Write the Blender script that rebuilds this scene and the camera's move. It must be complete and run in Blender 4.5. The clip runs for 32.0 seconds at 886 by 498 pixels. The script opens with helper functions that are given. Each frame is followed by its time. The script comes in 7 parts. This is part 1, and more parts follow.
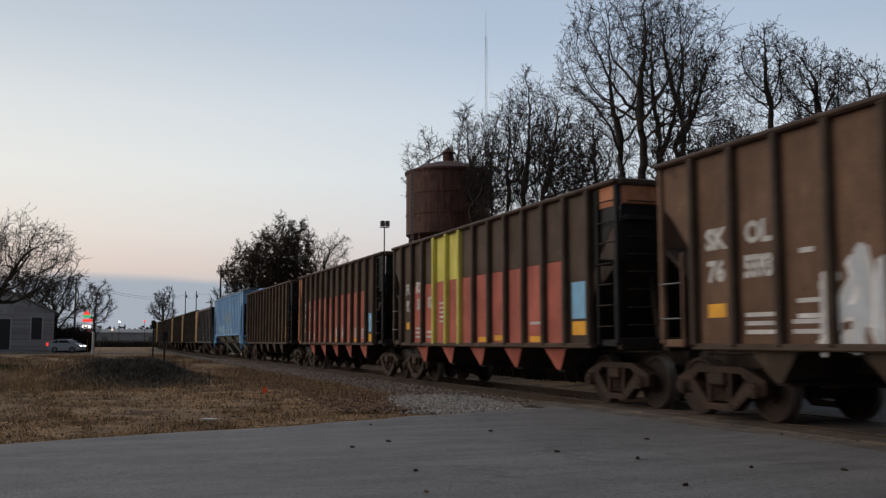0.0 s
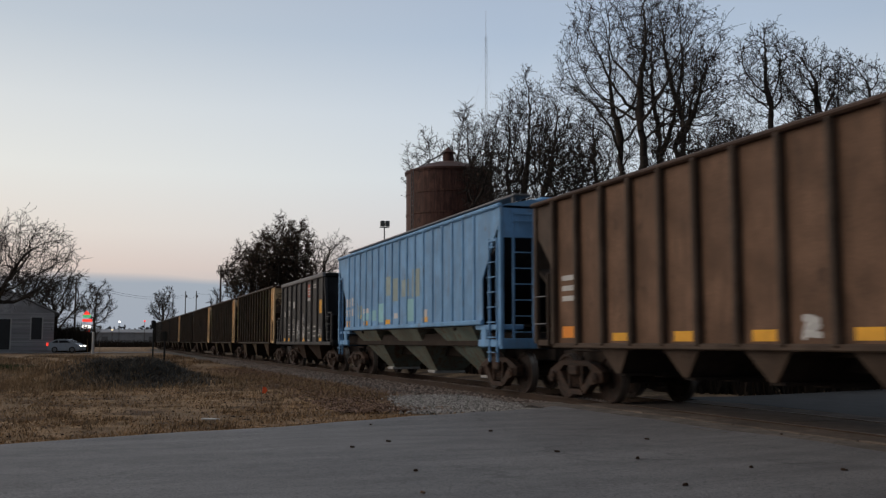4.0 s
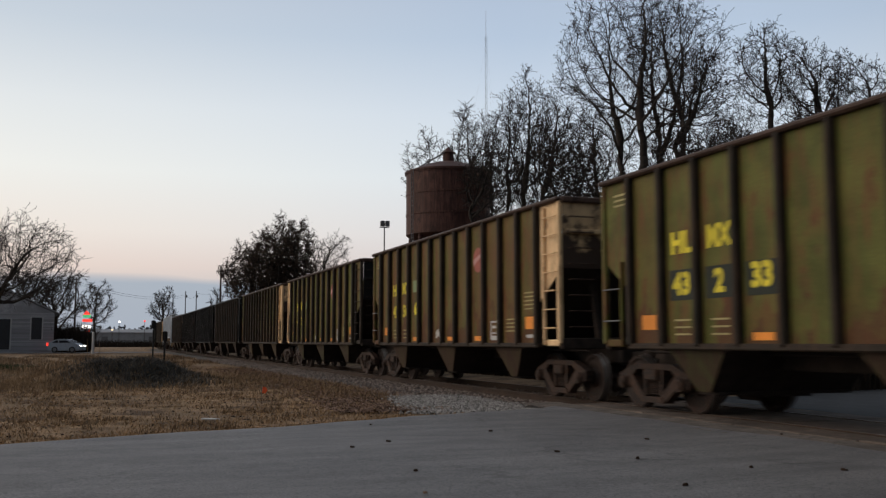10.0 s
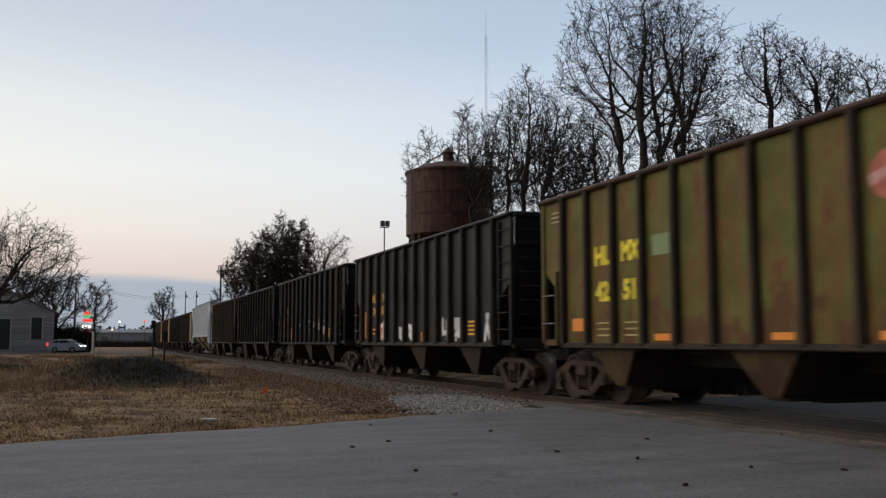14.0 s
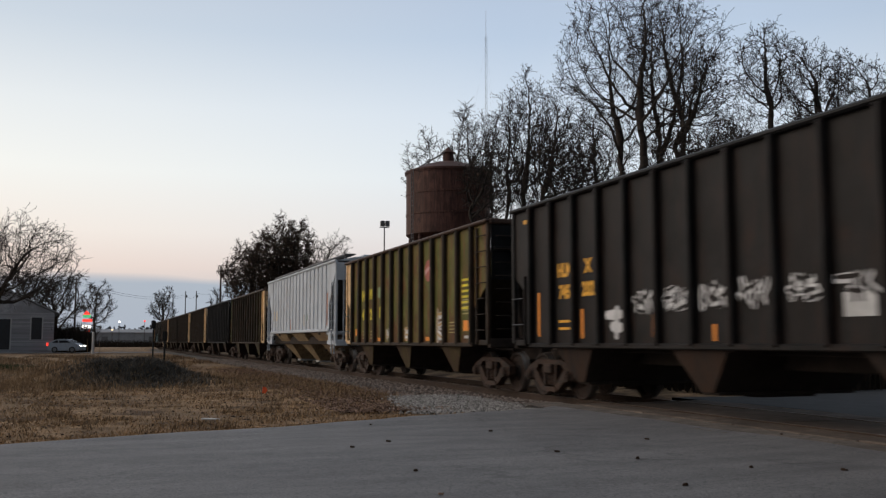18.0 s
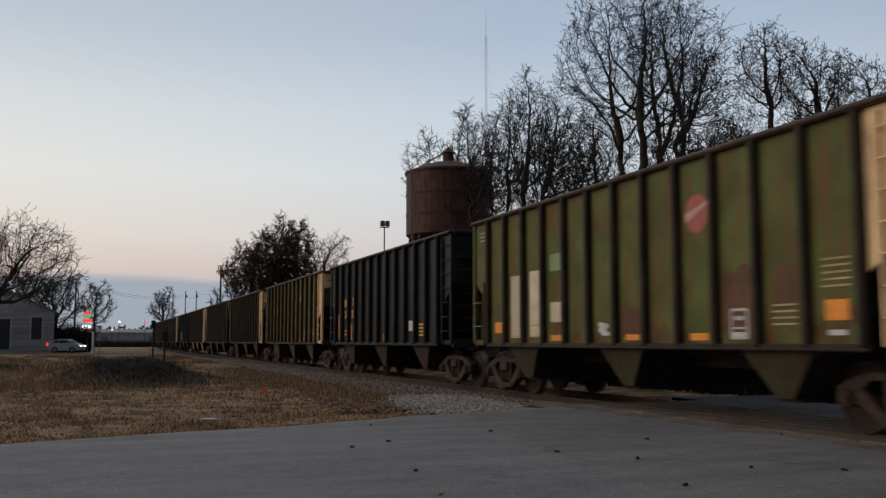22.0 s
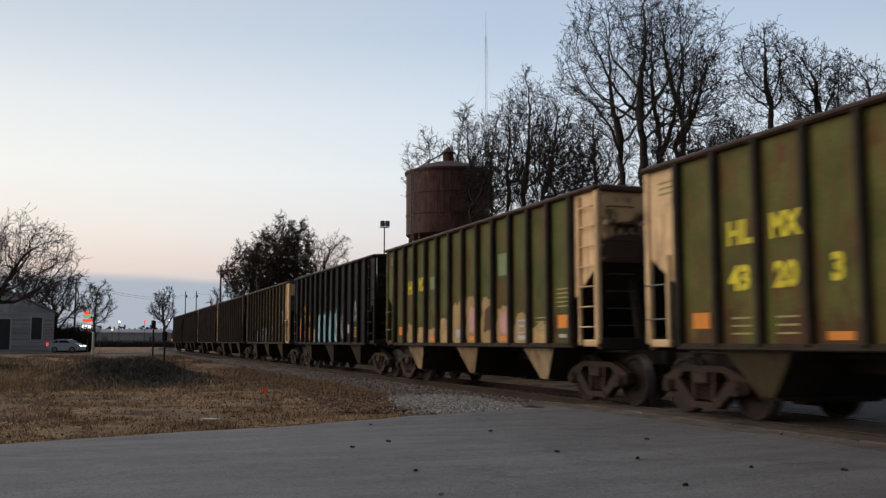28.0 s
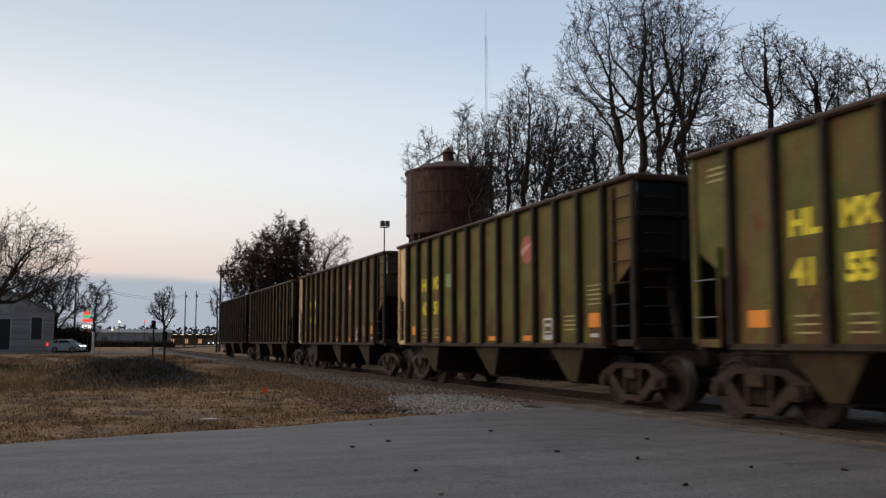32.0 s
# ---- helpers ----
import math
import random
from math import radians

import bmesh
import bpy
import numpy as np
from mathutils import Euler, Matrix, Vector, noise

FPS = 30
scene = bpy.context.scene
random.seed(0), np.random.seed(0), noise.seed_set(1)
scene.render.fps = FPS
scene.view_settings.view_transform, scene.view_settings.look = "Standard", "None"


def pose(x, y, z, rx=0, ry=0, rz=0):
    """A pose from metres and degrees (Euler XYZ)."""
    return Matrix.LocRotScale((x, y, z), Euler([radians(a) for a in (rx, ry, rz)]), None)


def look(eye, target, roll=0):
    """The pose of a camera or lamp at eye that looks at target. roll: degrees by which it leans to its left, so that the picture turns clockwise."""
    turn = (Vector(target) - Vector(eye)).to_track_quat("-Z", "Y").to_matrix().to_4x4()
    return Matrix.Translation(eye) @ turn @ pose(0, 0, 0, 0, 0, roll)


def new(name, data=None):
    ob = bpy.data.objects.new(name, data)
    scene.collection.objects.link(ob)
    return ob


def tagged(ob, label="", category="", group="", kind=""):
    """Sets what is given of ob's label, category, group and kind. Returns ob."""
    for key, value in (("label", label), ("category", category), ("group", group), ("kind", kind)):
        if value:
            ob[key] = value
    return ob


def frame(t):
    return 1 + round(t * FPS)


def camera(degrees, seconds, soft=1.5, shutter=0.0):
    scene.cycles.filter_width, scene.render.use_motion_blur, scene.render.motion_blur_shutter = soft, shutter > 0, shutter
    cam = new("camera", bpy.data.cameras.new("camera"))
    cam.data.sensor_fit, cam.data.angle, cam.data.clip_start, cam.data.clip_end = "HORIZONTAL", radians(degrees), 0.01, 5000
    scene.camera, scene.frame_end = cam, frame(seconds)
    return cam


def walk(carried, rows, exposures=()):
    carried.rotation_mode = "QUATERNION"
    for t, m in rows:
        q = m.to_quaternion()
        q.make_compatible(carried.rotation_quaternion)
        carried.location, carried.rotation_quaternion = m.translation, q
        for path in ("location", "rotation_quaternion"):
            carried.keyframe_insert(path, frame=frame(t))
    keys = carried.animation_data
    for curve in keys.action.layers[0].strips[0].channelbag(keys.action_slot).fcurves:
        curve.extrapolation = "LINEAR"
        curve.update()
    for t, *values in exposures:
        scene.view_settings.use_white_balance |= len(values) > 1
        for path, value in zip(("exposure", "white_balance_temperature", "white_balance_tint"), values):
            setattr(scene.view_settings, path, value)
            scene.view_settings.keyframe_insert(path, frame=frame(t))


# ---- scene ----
TAU = math.tau
EYE_Z = 1.11
CAM_POSE = pose(0, 0, EYE_Z) @ pose(0, 0, 0, 90 + 5.556, 0, -19.92)
cam = camera(50.0, 32.0, soft=1.3, shutter=0.4)
walk(cam, [(0.0, CAM_POSE), (32.0, CAM_POSE)], exposures=[(0.0, -0.03), (2.5, 0.0), (4.5, -0.12), (6.0, -0.13), (7.2, -0.06), (9.0, 0.03), (13.0, 0.09), (17.5, 0.15), (19.4, 0.06), (20.2, -0.04), (21.0, -0.22), (22.0, -0.12), (23.0, 0.02), (24.0, 0.10), (25.0, 0.14), (32.0, 0.13)])

# ---- dusk sky and soft light of the western glow ----
world = bpy.data.worlds.new("dusk_sky")
scene.world = world
world.use_nodes = True


def build_sky():
    nt = world.node_tree
    n, l = nt.nodes, nt.links
    n.clear()
    out = n.new("ShaderNodeOutputWorld")
    bg = n.new("ShaderNodeBackground")
    tc = n.new("ShaderNodeTexCoord")
    sep = n.new("ShaderNodeSeparateXYZ")
    l.new(tc.outputs["Generated"], sep.inputs[0])
    ramp = n.new("ShaderNodeValToRGB")
    cr = ramp.color_ramp
    stops = [(0.0, (0.34, 0.36, 0.41)), (0.045, (0.56, 0.535, 0.53)), (0.075, (0.75, 0.65, 0.595)), (0.11, (0.815, 0.765, 0.71)),
             (0.17, (0.825, 0.845, 0.815)), (0.235, (0.740, 0.785, 0.80)), (0.31, (0.565, 0.64, 0.710)), (0.40, (0.50, 0.555, 0.63)),
             (0.7, (0.58, 0.60, 0.61)), (1.0, (0.60, 0.61, 0.61))]
    while len(cr.elements) < len(stops):
        cr.elements.new(0.5)
    for e, (p, c) in zip(cr.elements, stops):
        e.position, e.color = p, (*c, 1)
    l.new(sep.outputs["Z"], ramp.inputs["Fac"])
    # the glow is strongest over the west, where the sun went down
    dot = n.new("ShaderNodeVectorMath")
    dot.operation = "DOT_PRODUCT"
    dot.inputs[1].default_value = (-0.42, 0.90, 0.0)
    l.new(tc.outputs["Generated"], dot.inputs[0])
    glow = n.new("ShaderNodeMapRange")
    glow.inputs["From Min"].default_value, glow.inputs["From Max"].default_value = -0.7, 0.42
    glow.inputs["To Min"].default_value, glow.inputs["To Max"].default_value = 0.34, 1.0
    l.new(dot.outputs["Value"], glow.inputs["Value"])
    mul = n.new("ShaderNodeMixRGB")
    mul.blend_type = "MULTIPLY"
    mul.inputs["Fac"].default_value = 1.0
    tint = n.new("ShaderNodeMixRGB")
    tint.inputs["Color1"].default_value = (0.80, 0.86, 0.97, 1)
    tint.inputs["Color2"].default_value = (1.03, 1.0, 0.98, 1)
    gl2 = n.new("ShaderNodeMapRange")
    gl2.inputs["From Min"].default_value, gl2.inputs["From Max"].default_value = 0.62, 0.98
    l.new(dot.outputs["Value"], gl2.inputs["Value"])
    l.new(gl2.outputs[0], tint.inputs["Fac"])
    l.new(ramp.outputs["Color"], mul.inputs["Color1"])
    l.new(tint.outputs["Color"], mul.inputs["Color2"])
    east = n.new("ShaderNodeMixRGB")
    east.blend_type = "MULTIPLY"
    east.inputs["Fac"].default_value = 1.0
    l.new(mul.outputs["Color"], east.inputs["Color1"])
    l.new(glow.outputs[0], east.inputs["Color2"])
    # a low bank of grey-blue cloud along the horizon, its upper edge uneven
    noi = n.new("ShaderNodeTexNoise")
    noi.inputs["Scale"].default_value = 3.2
    noi.inputs["Detail"].default_value = 3.0
    mp = n.new("ShaderNodeMapping")
    mp.inputs["Scale"].default_value = (1.0, 1.0, 7.0)
    l.new(tc.outputs["Generated"], mp.inputs["Vector"])
    l.new(mp.outputs[0], noi.inputs["Vector"])
    edge = n.new("ShaderNodeMath")
    edge.operation = "MULTIPLY_ADD"
    edge.inputs[1].default_value, edge.inputs[2].default_value = 0.03, 0.046
    l.new(noi.outputs["Fac"], edge.inputs[0])
    sub = n.new("ShaderNodeMath")
    sub.operation = "SUBTRACT"
    l.new(edge.outputs[0], sub.inputs[0])
    l.new(sep.outputs["Z"], sub.inputs[1])
    bank = n.new("ShaderNodeMapRange")
    bank.inputs["From Min"].default_value, bank.inputs["From Max"].default_value = -0.002, 0.008
    bank.inputs["To Max"].default_value = 0.95
    l.new(sub.outputs[0], bank.inputs["Value"])
    mix = n.new("ShaderNodeMixRGB")
    mix.inputs["Color2"].default_value = (0.355, 0.42, 0.50, 1)
    l.new(bank.outputs[0], mix.inputs["Fac"])
    l.new(east.outputs["Color"], mix.inputs["Color1"])
    # the clear air above: a little of the physical sky with the sun on the horizon
    sky = n.new("ShaderNodeTexSky")
    sky.sky_type = "NISHITA"
    sky.sun_disc = False
    sky.sun_elevation, sky.sun_rotation = radians(1.0), radians(-25)
    add = n.new("ShaderNodeMixRGB")
    add.blend_type = "ADD"
    add.inputs["Fac"].default_value = 0.006
    l.new(mix.outputs["Color"], add.inputs["Color1"])
    l.new(sky.outputs["Color"], add.inputs["Color2"])
    l.new(add.outputs["Color"], bg.inputs["Color"])
    bg.inputs["Strength"].default_value = 1.0
    l.new(bg.outputs[0], out.inputs["Surface"])


build_sky()
sun_data = bpy.data.lights.new("afterglow", "SUN")
sun_data.energy, sun_data.angle, sun_data.color = 1.45, radians(60), (1.0, 0.80, 0.62)
sun = new("afterglow", sun_data)
sun.matrix_world = look((-10, 4, 6.5), (0, 0, 1.5))
scene.view_settings.exposure = 0.0


# ---- materials ----
def nodes_of(name):
    m = bpy.data.materials.new(name)
    m.use_nodes = True
    nt = m.node_tree
    return m, nt.nodes, nt.links, nt.nodes["Principled BSDF"]


def moved_coords(n, l, scale, world_space=False):
    """Coordinates of the thing itself, shifted by a random amount from piece to piece."""
    tc = n.new("ShaderNodeTexCoord")
    mp = n.new("ShaderNodeMapping")
    mp.inputs["Scale"].default_value = scale
    if world_space:
        geo = n.new("ShaderNodeNewGeometry")
        l.new(geo.outputs["Position"], mp.inputs["Vector"])
        return mp.outputs[0]
    info = n.new("ShaderNodeObjectInfo")
    off = n.new("ShaderNodeVectorMath")
    off.operation = "MULTIPLY_ADD"
    off.inputs[1].default_value = (37.0, 53.0, 29.0)
    l.new(info.outputs["Random"], off.inputs[0])
    l.new(tc.outputs["Object"], off.inputs[2])
    l.new(off.outputs[0], mp.inputs["Vector"])
    return mp.outputs[0]


def noise_fac(n, l, vec, scale, lo, hi, detail=4.0, rough=0.55):
    t = n.new("ShaderNodeTexNoise")
    t.inputs["Scale"].default_value, t.inputs["Detail"].default_value, t.inputs["Roughness"].default_value = scale, detail, rough
    l.new(vec, t.inputs["Vector"])
    r = n.new("ShaderNodeMapRange")
    r.inputs["From Min"].default_value, r.inputs["From Max"].default_value = lo, hi
    l.new(t.outputs["Fac"], r.inputs["Value"])
    return r.outputs[0], t.outputs["Fac"]


def mixed(n, l, fac, a, b, mode="MIX"):
    m = n.new("ShaderNodeMixRGB")
    m.blend_type = mode
    for key, v in (("Fac", fac), ("Color1", a), ("Color2", b)):
        if isinstance(v, (int, float)):
            m.inputs[key].default_value = v
        elif isinstance(v, tuple):
            m.inputs[key].default_value = (*v, 1)
        else:
            l.new(v, m.inputs[key])
    return m.outputs[0]


def bump(n, l, height, bsdf, strength, distance=0.02):
    b = n.new("ShaderNodeBump")
    b.inputs["Strength"].default_value, b.inputs["Distance"].default_value = strength, distance
    l.new(height, b.inputs["Height"])
    l.new(b.outputs[0], bsdf.inputs["Normal"])


def painted(name, base, rust=0.35, rust_col=(0.125, 0.053, 0.020), fade=0.25, rough=0.6, gloss=0.16, grain=0.22, foot=0.0):
    """Old paint on steel: faded in patches, streaked downwards with rust and soot, chalky."""
    m, n, l, b = nodes_of(name)
    v = moved_coords(n, l, (1, 1, 1))
    vs = moved_coords(n, l, (4.2, 4.2, 0.45))
    fine, raw = noise_fac(n, l, v, 38, 0.3, 0.75)
    patch, _ = noise_fac(n, l, v, 1.3, 0.40, 0.66)
    streak, _ = noise_fac(n, l, vs, 2.2, 0.58 - 0.20 * rust, 0.72 - 0.16 * rust, 6.0, 0.65)
    info = n.new("ShaderNodeObjectInfo")
    lo = tuple(c * (1 - fade) for c in base)
    hi = tuple(min(0.9, c * (1 + fade) + 0.004) for c in base)
    c = mixed(n, l, patch, lo, hi)
    # a few whole sheets are browned over, most are only dulled
    dim = n.new("ShaderNodeMapRange")
    dim.inputs["From Min"].default_value, dim.inputs["From Max"].default_value = 0.25, 1.0
    dim.inputs["To Min"].default_value, dim.inputs["To Max"].default_value = 0.0, min(0.6, 0.06 + 0.65 * rust)
    pw = n.new("ShaderNodeMath")
    pw.operation = "POWER"
    pw.inputs[1].default_value = 3.0
    l.new(info.outputs["Random"], pw.inputs[0])
    l.new(pw.outputs[0], dim.inputs["Value"])
    c = mixed(n, l, dim.outputs[0], c, tuple(x * 0.40 + y * 0.70 for x, y in zip(base, rust_col)))
    # rust blooms with ragged edges, wider in height than across
    vb = moved_coords(n, l, (1.25, 1.25, 0.7))
    bloom, _ = noise_fac(n, l, vb, 1.9, 0.665 - 0.13 * rust, 0.70 - 0.12 * rust, 8.0, 0.62)
    halo, _ = noise_fac(n, l, vb, 1.9, 0.57 - 0.12 * rust, 0.70 - 0.12 * rust, 8.0, 0.62)
    hm = n.new("ShaderNodeMath")
    hm.operation = "MULTIPLY"
    hm.inputs[1].default_value = min(0.7, 0.25 + 0.8 * rust)
    l.new(halo, hm.inputs[0])
    c = mixed(n, l, hm.outputs[0], c, tuple(x * 0.55 + y * 0.7 for x, y in zip(base, rust_col)))
    bmul = n.new("ShaderNodeMath")
    bmul.operation = "MULTIPLY"
    bmul.inputs[1].default_value = min(0.9, 0.35 + rust)
    l.new(bloom, bmul.inputs[0])
    c = mixed(n, l, bmul.outputs[0], c, tuple(x * 0.75 for x in rust_col))
    amt = n.new("ShaderNodeMath")
    amt.operation = "MULTIPLY"
    amt.inputs[1].default_value = min(0.95, 0.35 + rust)
    l.new(streak, amt.inputs[0])
    c = mixed(n, l, amt.outputs[0], c, rust_col)
    if foot:
        # rust creeping up from the sill
        tc = n.new("ShaderNodeTexCoord")
        sep = n.new("ShaderNodeSeparateXYZ")
        l.new(tc.outputs["Object"], sep.inputs[0])
        blot, braw = noise_fac(n, l, moved_coords(n, l, (1.5, 1.5, 0.9)), 1.6, 0.3, 0.7, 6.0, 0.6)
        drop = n.new("ShaderNodeMath")
        drop.operation = "MULTIPLY_ADD"
        drop.inputs[1].default_value = -0.16
        l.new(sep.outputs["Z"], drop.inputs[0])
        l.new(braw, drop.inputs[2])
        creep = n.new("ShaderNodeMapRange")
        creep.inputs["From Min"].default_value, creep.inputs["From Max"].default_value = 0.34 - 0.10 * foot, 0.42 - 0.10 * foot
        creep.inputs["To Max"].default_value = 0.85
        l.new(drop.outputs[0], creep.inputs["Value"])
        c = mixed(n, l, creep.outputs[0], c, (0.078, 0.033, 0.015))
    c = mixed(n, l, grain, c, fine, "OVERLAY")
    l.new(c, b.inputs["Base Color"])
    b.inputs["Roughness"].default_value = rough
    b.inputs["Specular IOR Level"].default_value = gloss
    bump(n, l, raw, b, 0.25, 0.01)
    return m


def plain(name, base, rough=0.7, metal=0.0, vary=0.25, scale=14.0, bumpy=0.2, world_space=False):
    m, n, l, b = nodes_of(name)
    v = moved_coords(n, l, (1, 1, 1), world_space)
    f1, raw = noise_fac(n, l, v, scale, 0.3, 0.7)
    f2, _ = noise_fac(n, l, v, scale * 0.12, 0.35, 0.65)
    c = mixed(n, l, f1, tuple(x * (1 - vary) for x in base), tuple(min(0.9, x * (1 + vary)) for x in base))
    c = mixed(n, l, f2, c, tuple(x * (1 - vary) for x in base))
    l.new(c, b.inputs["Base Color"])
    b.inputs["Roughness"].default_value, b.inputs["Metallic"].default_value = rough, metal
    b.inputs["Specular IOR Level"].default_value = 0.3
    if bumpy:
        bump(n, l, raw, b, bumpy, 0.015)
    return m


def rusted(name, soot, rust):
    """Cast steel black with grease and brake dust, rust showing through in patches of two sizes."""
    m, n, l, b = nodes_of(name)
    v = moved_coords(n, l, (1, 1, 1))
    big, _ = noise_fac(n, l, v, 3.2, 0.42, 0.62, 4.0)
    small, raw = noise_fac(n, l, v, 19, 0.44, 0.60, 5.0, 0.65)
    c = mixed(n, l, big, soot, tuple(0.5 * (x + y) for x, y in zip(soot, rust)))
    c = mixed(n, l, small, c, tuple(0.35 * x + 0.65 * y for x, y in zip(soot, rust)))
    spot, _ = noise_fac(n, l, v, 7.5, 0.58, 0.68, 5.0)
    c = mixed(n, l, spot, c, rust)
    l.new(c, b.inputs["Base Color"])
    b.inputs["Roughness"].default_value = 0.72
    b.inputs["Specular IOR Level"].default_value = 0.3
    bump(n, l, raw, b, 0.5, 0.02)
    return m


def glowing(name, col, strength):
    m, n, l, b = nodes_of(name)
    b.inputs["Base Color"].default_value = (*col, 1)
    b.inputs["Emission Color"].default_value = (*col, 1)
    b.inputs["Emission Strength"].default_value = strength
    return m


def asphalt_material():
    m, n, l, b = nodes_of("worn_asphalt")
    v = moved_coords(n, l, (1, 1, 1), True)
    grit, raw = noise_fac(n, l, v, 55, 0.32, 0.70, 5.0, 0.7)
    mid, _ = noise_fac(n, l, v, 2.4, 0.35, 0.68, 5.0)
    vs = moved_coords(n, l, (0.25, 1.4, 1), True)
    big, _ = noise_fac(n, l, vs, 0.9, 0.38, 0.66, 4.0)
    c = mixed(n, l, mid, (0.074, 0.073, 0.076), (0.128, 0.126, 0.128))
    c = mixed(n, l, big, c, (0.150, 0.148, 0.149))
    worn, _ = noise_fac(n, l, moved_coords(n, l, (0.5, 1.9, 1), True), 1.7, 0.46, 0.70, 6.0, 0.65)
    c = mixed(n, l, worn, c, (0.088, 0.086, 0.088))
    spk, _ = noise_fac(n, l, v, 30, 0.56, 0.66, 4.0)
    c = mixed(n, l, spk, c, (0.055, 0.054, 0.055))
    c = mixed(n, l, 0.6, c, grit, "OVERLAY")
    vor = n.new("ShaderNodeTexVoronoi")
    vor.feature = "DISTANCE_TO_EDGE"
    vor.inputs["Scale"].default_value = 0.34
    warp = n.new("ShaderNodeTexNoise")
    warp.inputs["Scale"].default_value = 1.7
    warp.inputs["Detail"].default_value = 6.0
    l.new(v, warp.inputs["Vector"])
    wv = n.new("ShaderNodeVectorMath")
    wv.operation = "MULTIPLY_ADD"
    wv.inputs[1].default_value = (1.1, 1.1, 0)
    l.new(warp.outputs["Color"], wv.inputs[0])
    l.new(v, wv.inputs[2])
    l.new(wv.outputs[0], vor.inputs["Vector"])
    crack = n.new("ShaderNodeMapRange")
    crack.inputs["From Min"].default_value, crack.inputs["From Max"].default_value = 0.002, 0.009
    crack.inputs["To Min"].default_value, crack.inputs["To Max"].default_value = 0.65, 0.0
    l.new(vor.outputs["Distance"], crack.inputs["Value"])
    gate, _ = noise_fac(n, l, v, 0.5, 0.50, 0.58, 2.0)
    cg = n.new("ShaderNodeMath")
    cg.operation = "MULTIPLY"
    l.new(crack.outputs[0], cg.inputs[0])
    l.new(gate, cg.inputs[1])
    c = mixed(n, l, cg.outputs[0], c, (0.050, 0.049, 0.049))
    l.new(c, b.inputs["Base Color"])
    b.inputs["Roughness"].default_value = 0.74
    b.inputs["Specular IOR Level"].default_value = 0.5
    bump(n, l, raw, b, 0.6, 0.012)
    return m


def field_material():
    m, n, l, b = nodes_of("dormant_field")
    v = moved_coords(n, l, (1, 1, 1), True)
    fine, raw = noise_fac(n, l, v, 22, 0.3, 0.7, 6.0, 0.7)
    mid, _ = noise_fac(n, l, v, 1.1, 0.40, 0.62, 5.0)
    big, _ = noise_fac(n, l, v, 0.16, 0.42, 0.62, 4.0)
    c = mixed(n, l, mid, (0.205, 0.136, 0.080), (0.36, 0.240, 0.140))
    c = mixed(n, l, big, c, (0.190, 0.132, 0.084))
    rd, _ = noise_fac(n, l, v, 0.75, 0.50, 0.62, 5.0)
    c = mixed(n, l, rd, c, (0.100, 0.068, 0.046))
    dark, _ = noise_fac(n, l, v, 4.5, 0.54, 0.68, 5.0)
    c = mixed(n, l, dark, c, (0.085, 0.060, 0.038))
    c = mixed(n, l, 0.5, c, fine, "OVERLAY")
    l.new(c, b.inputs["Base Color"])
    b.inputs["Roughness"].default_value = 0.95
    b.inputs["Specular IOR Level"].default_value = 0.1
    bump(n, l, raw, b, 0.9, 0.04)
    return m


def varied(name, c0, c1, rough=0.9):
    """For many small joined pieces: each piece gets its own tone."""
    m, n, l, b = nodes_of(name)
    geo = n.new("ShaderNodeNewGeometry")
    c = mixed(n, l, geo.outputs["Random Per Island"], c0, c1)
    l.new(c, b.inputs["Base Color"])
    b.inputs["Roughness"].default_value = rough
    b.inputs["Specular IOR Level"].default_value = 0.15
    return m


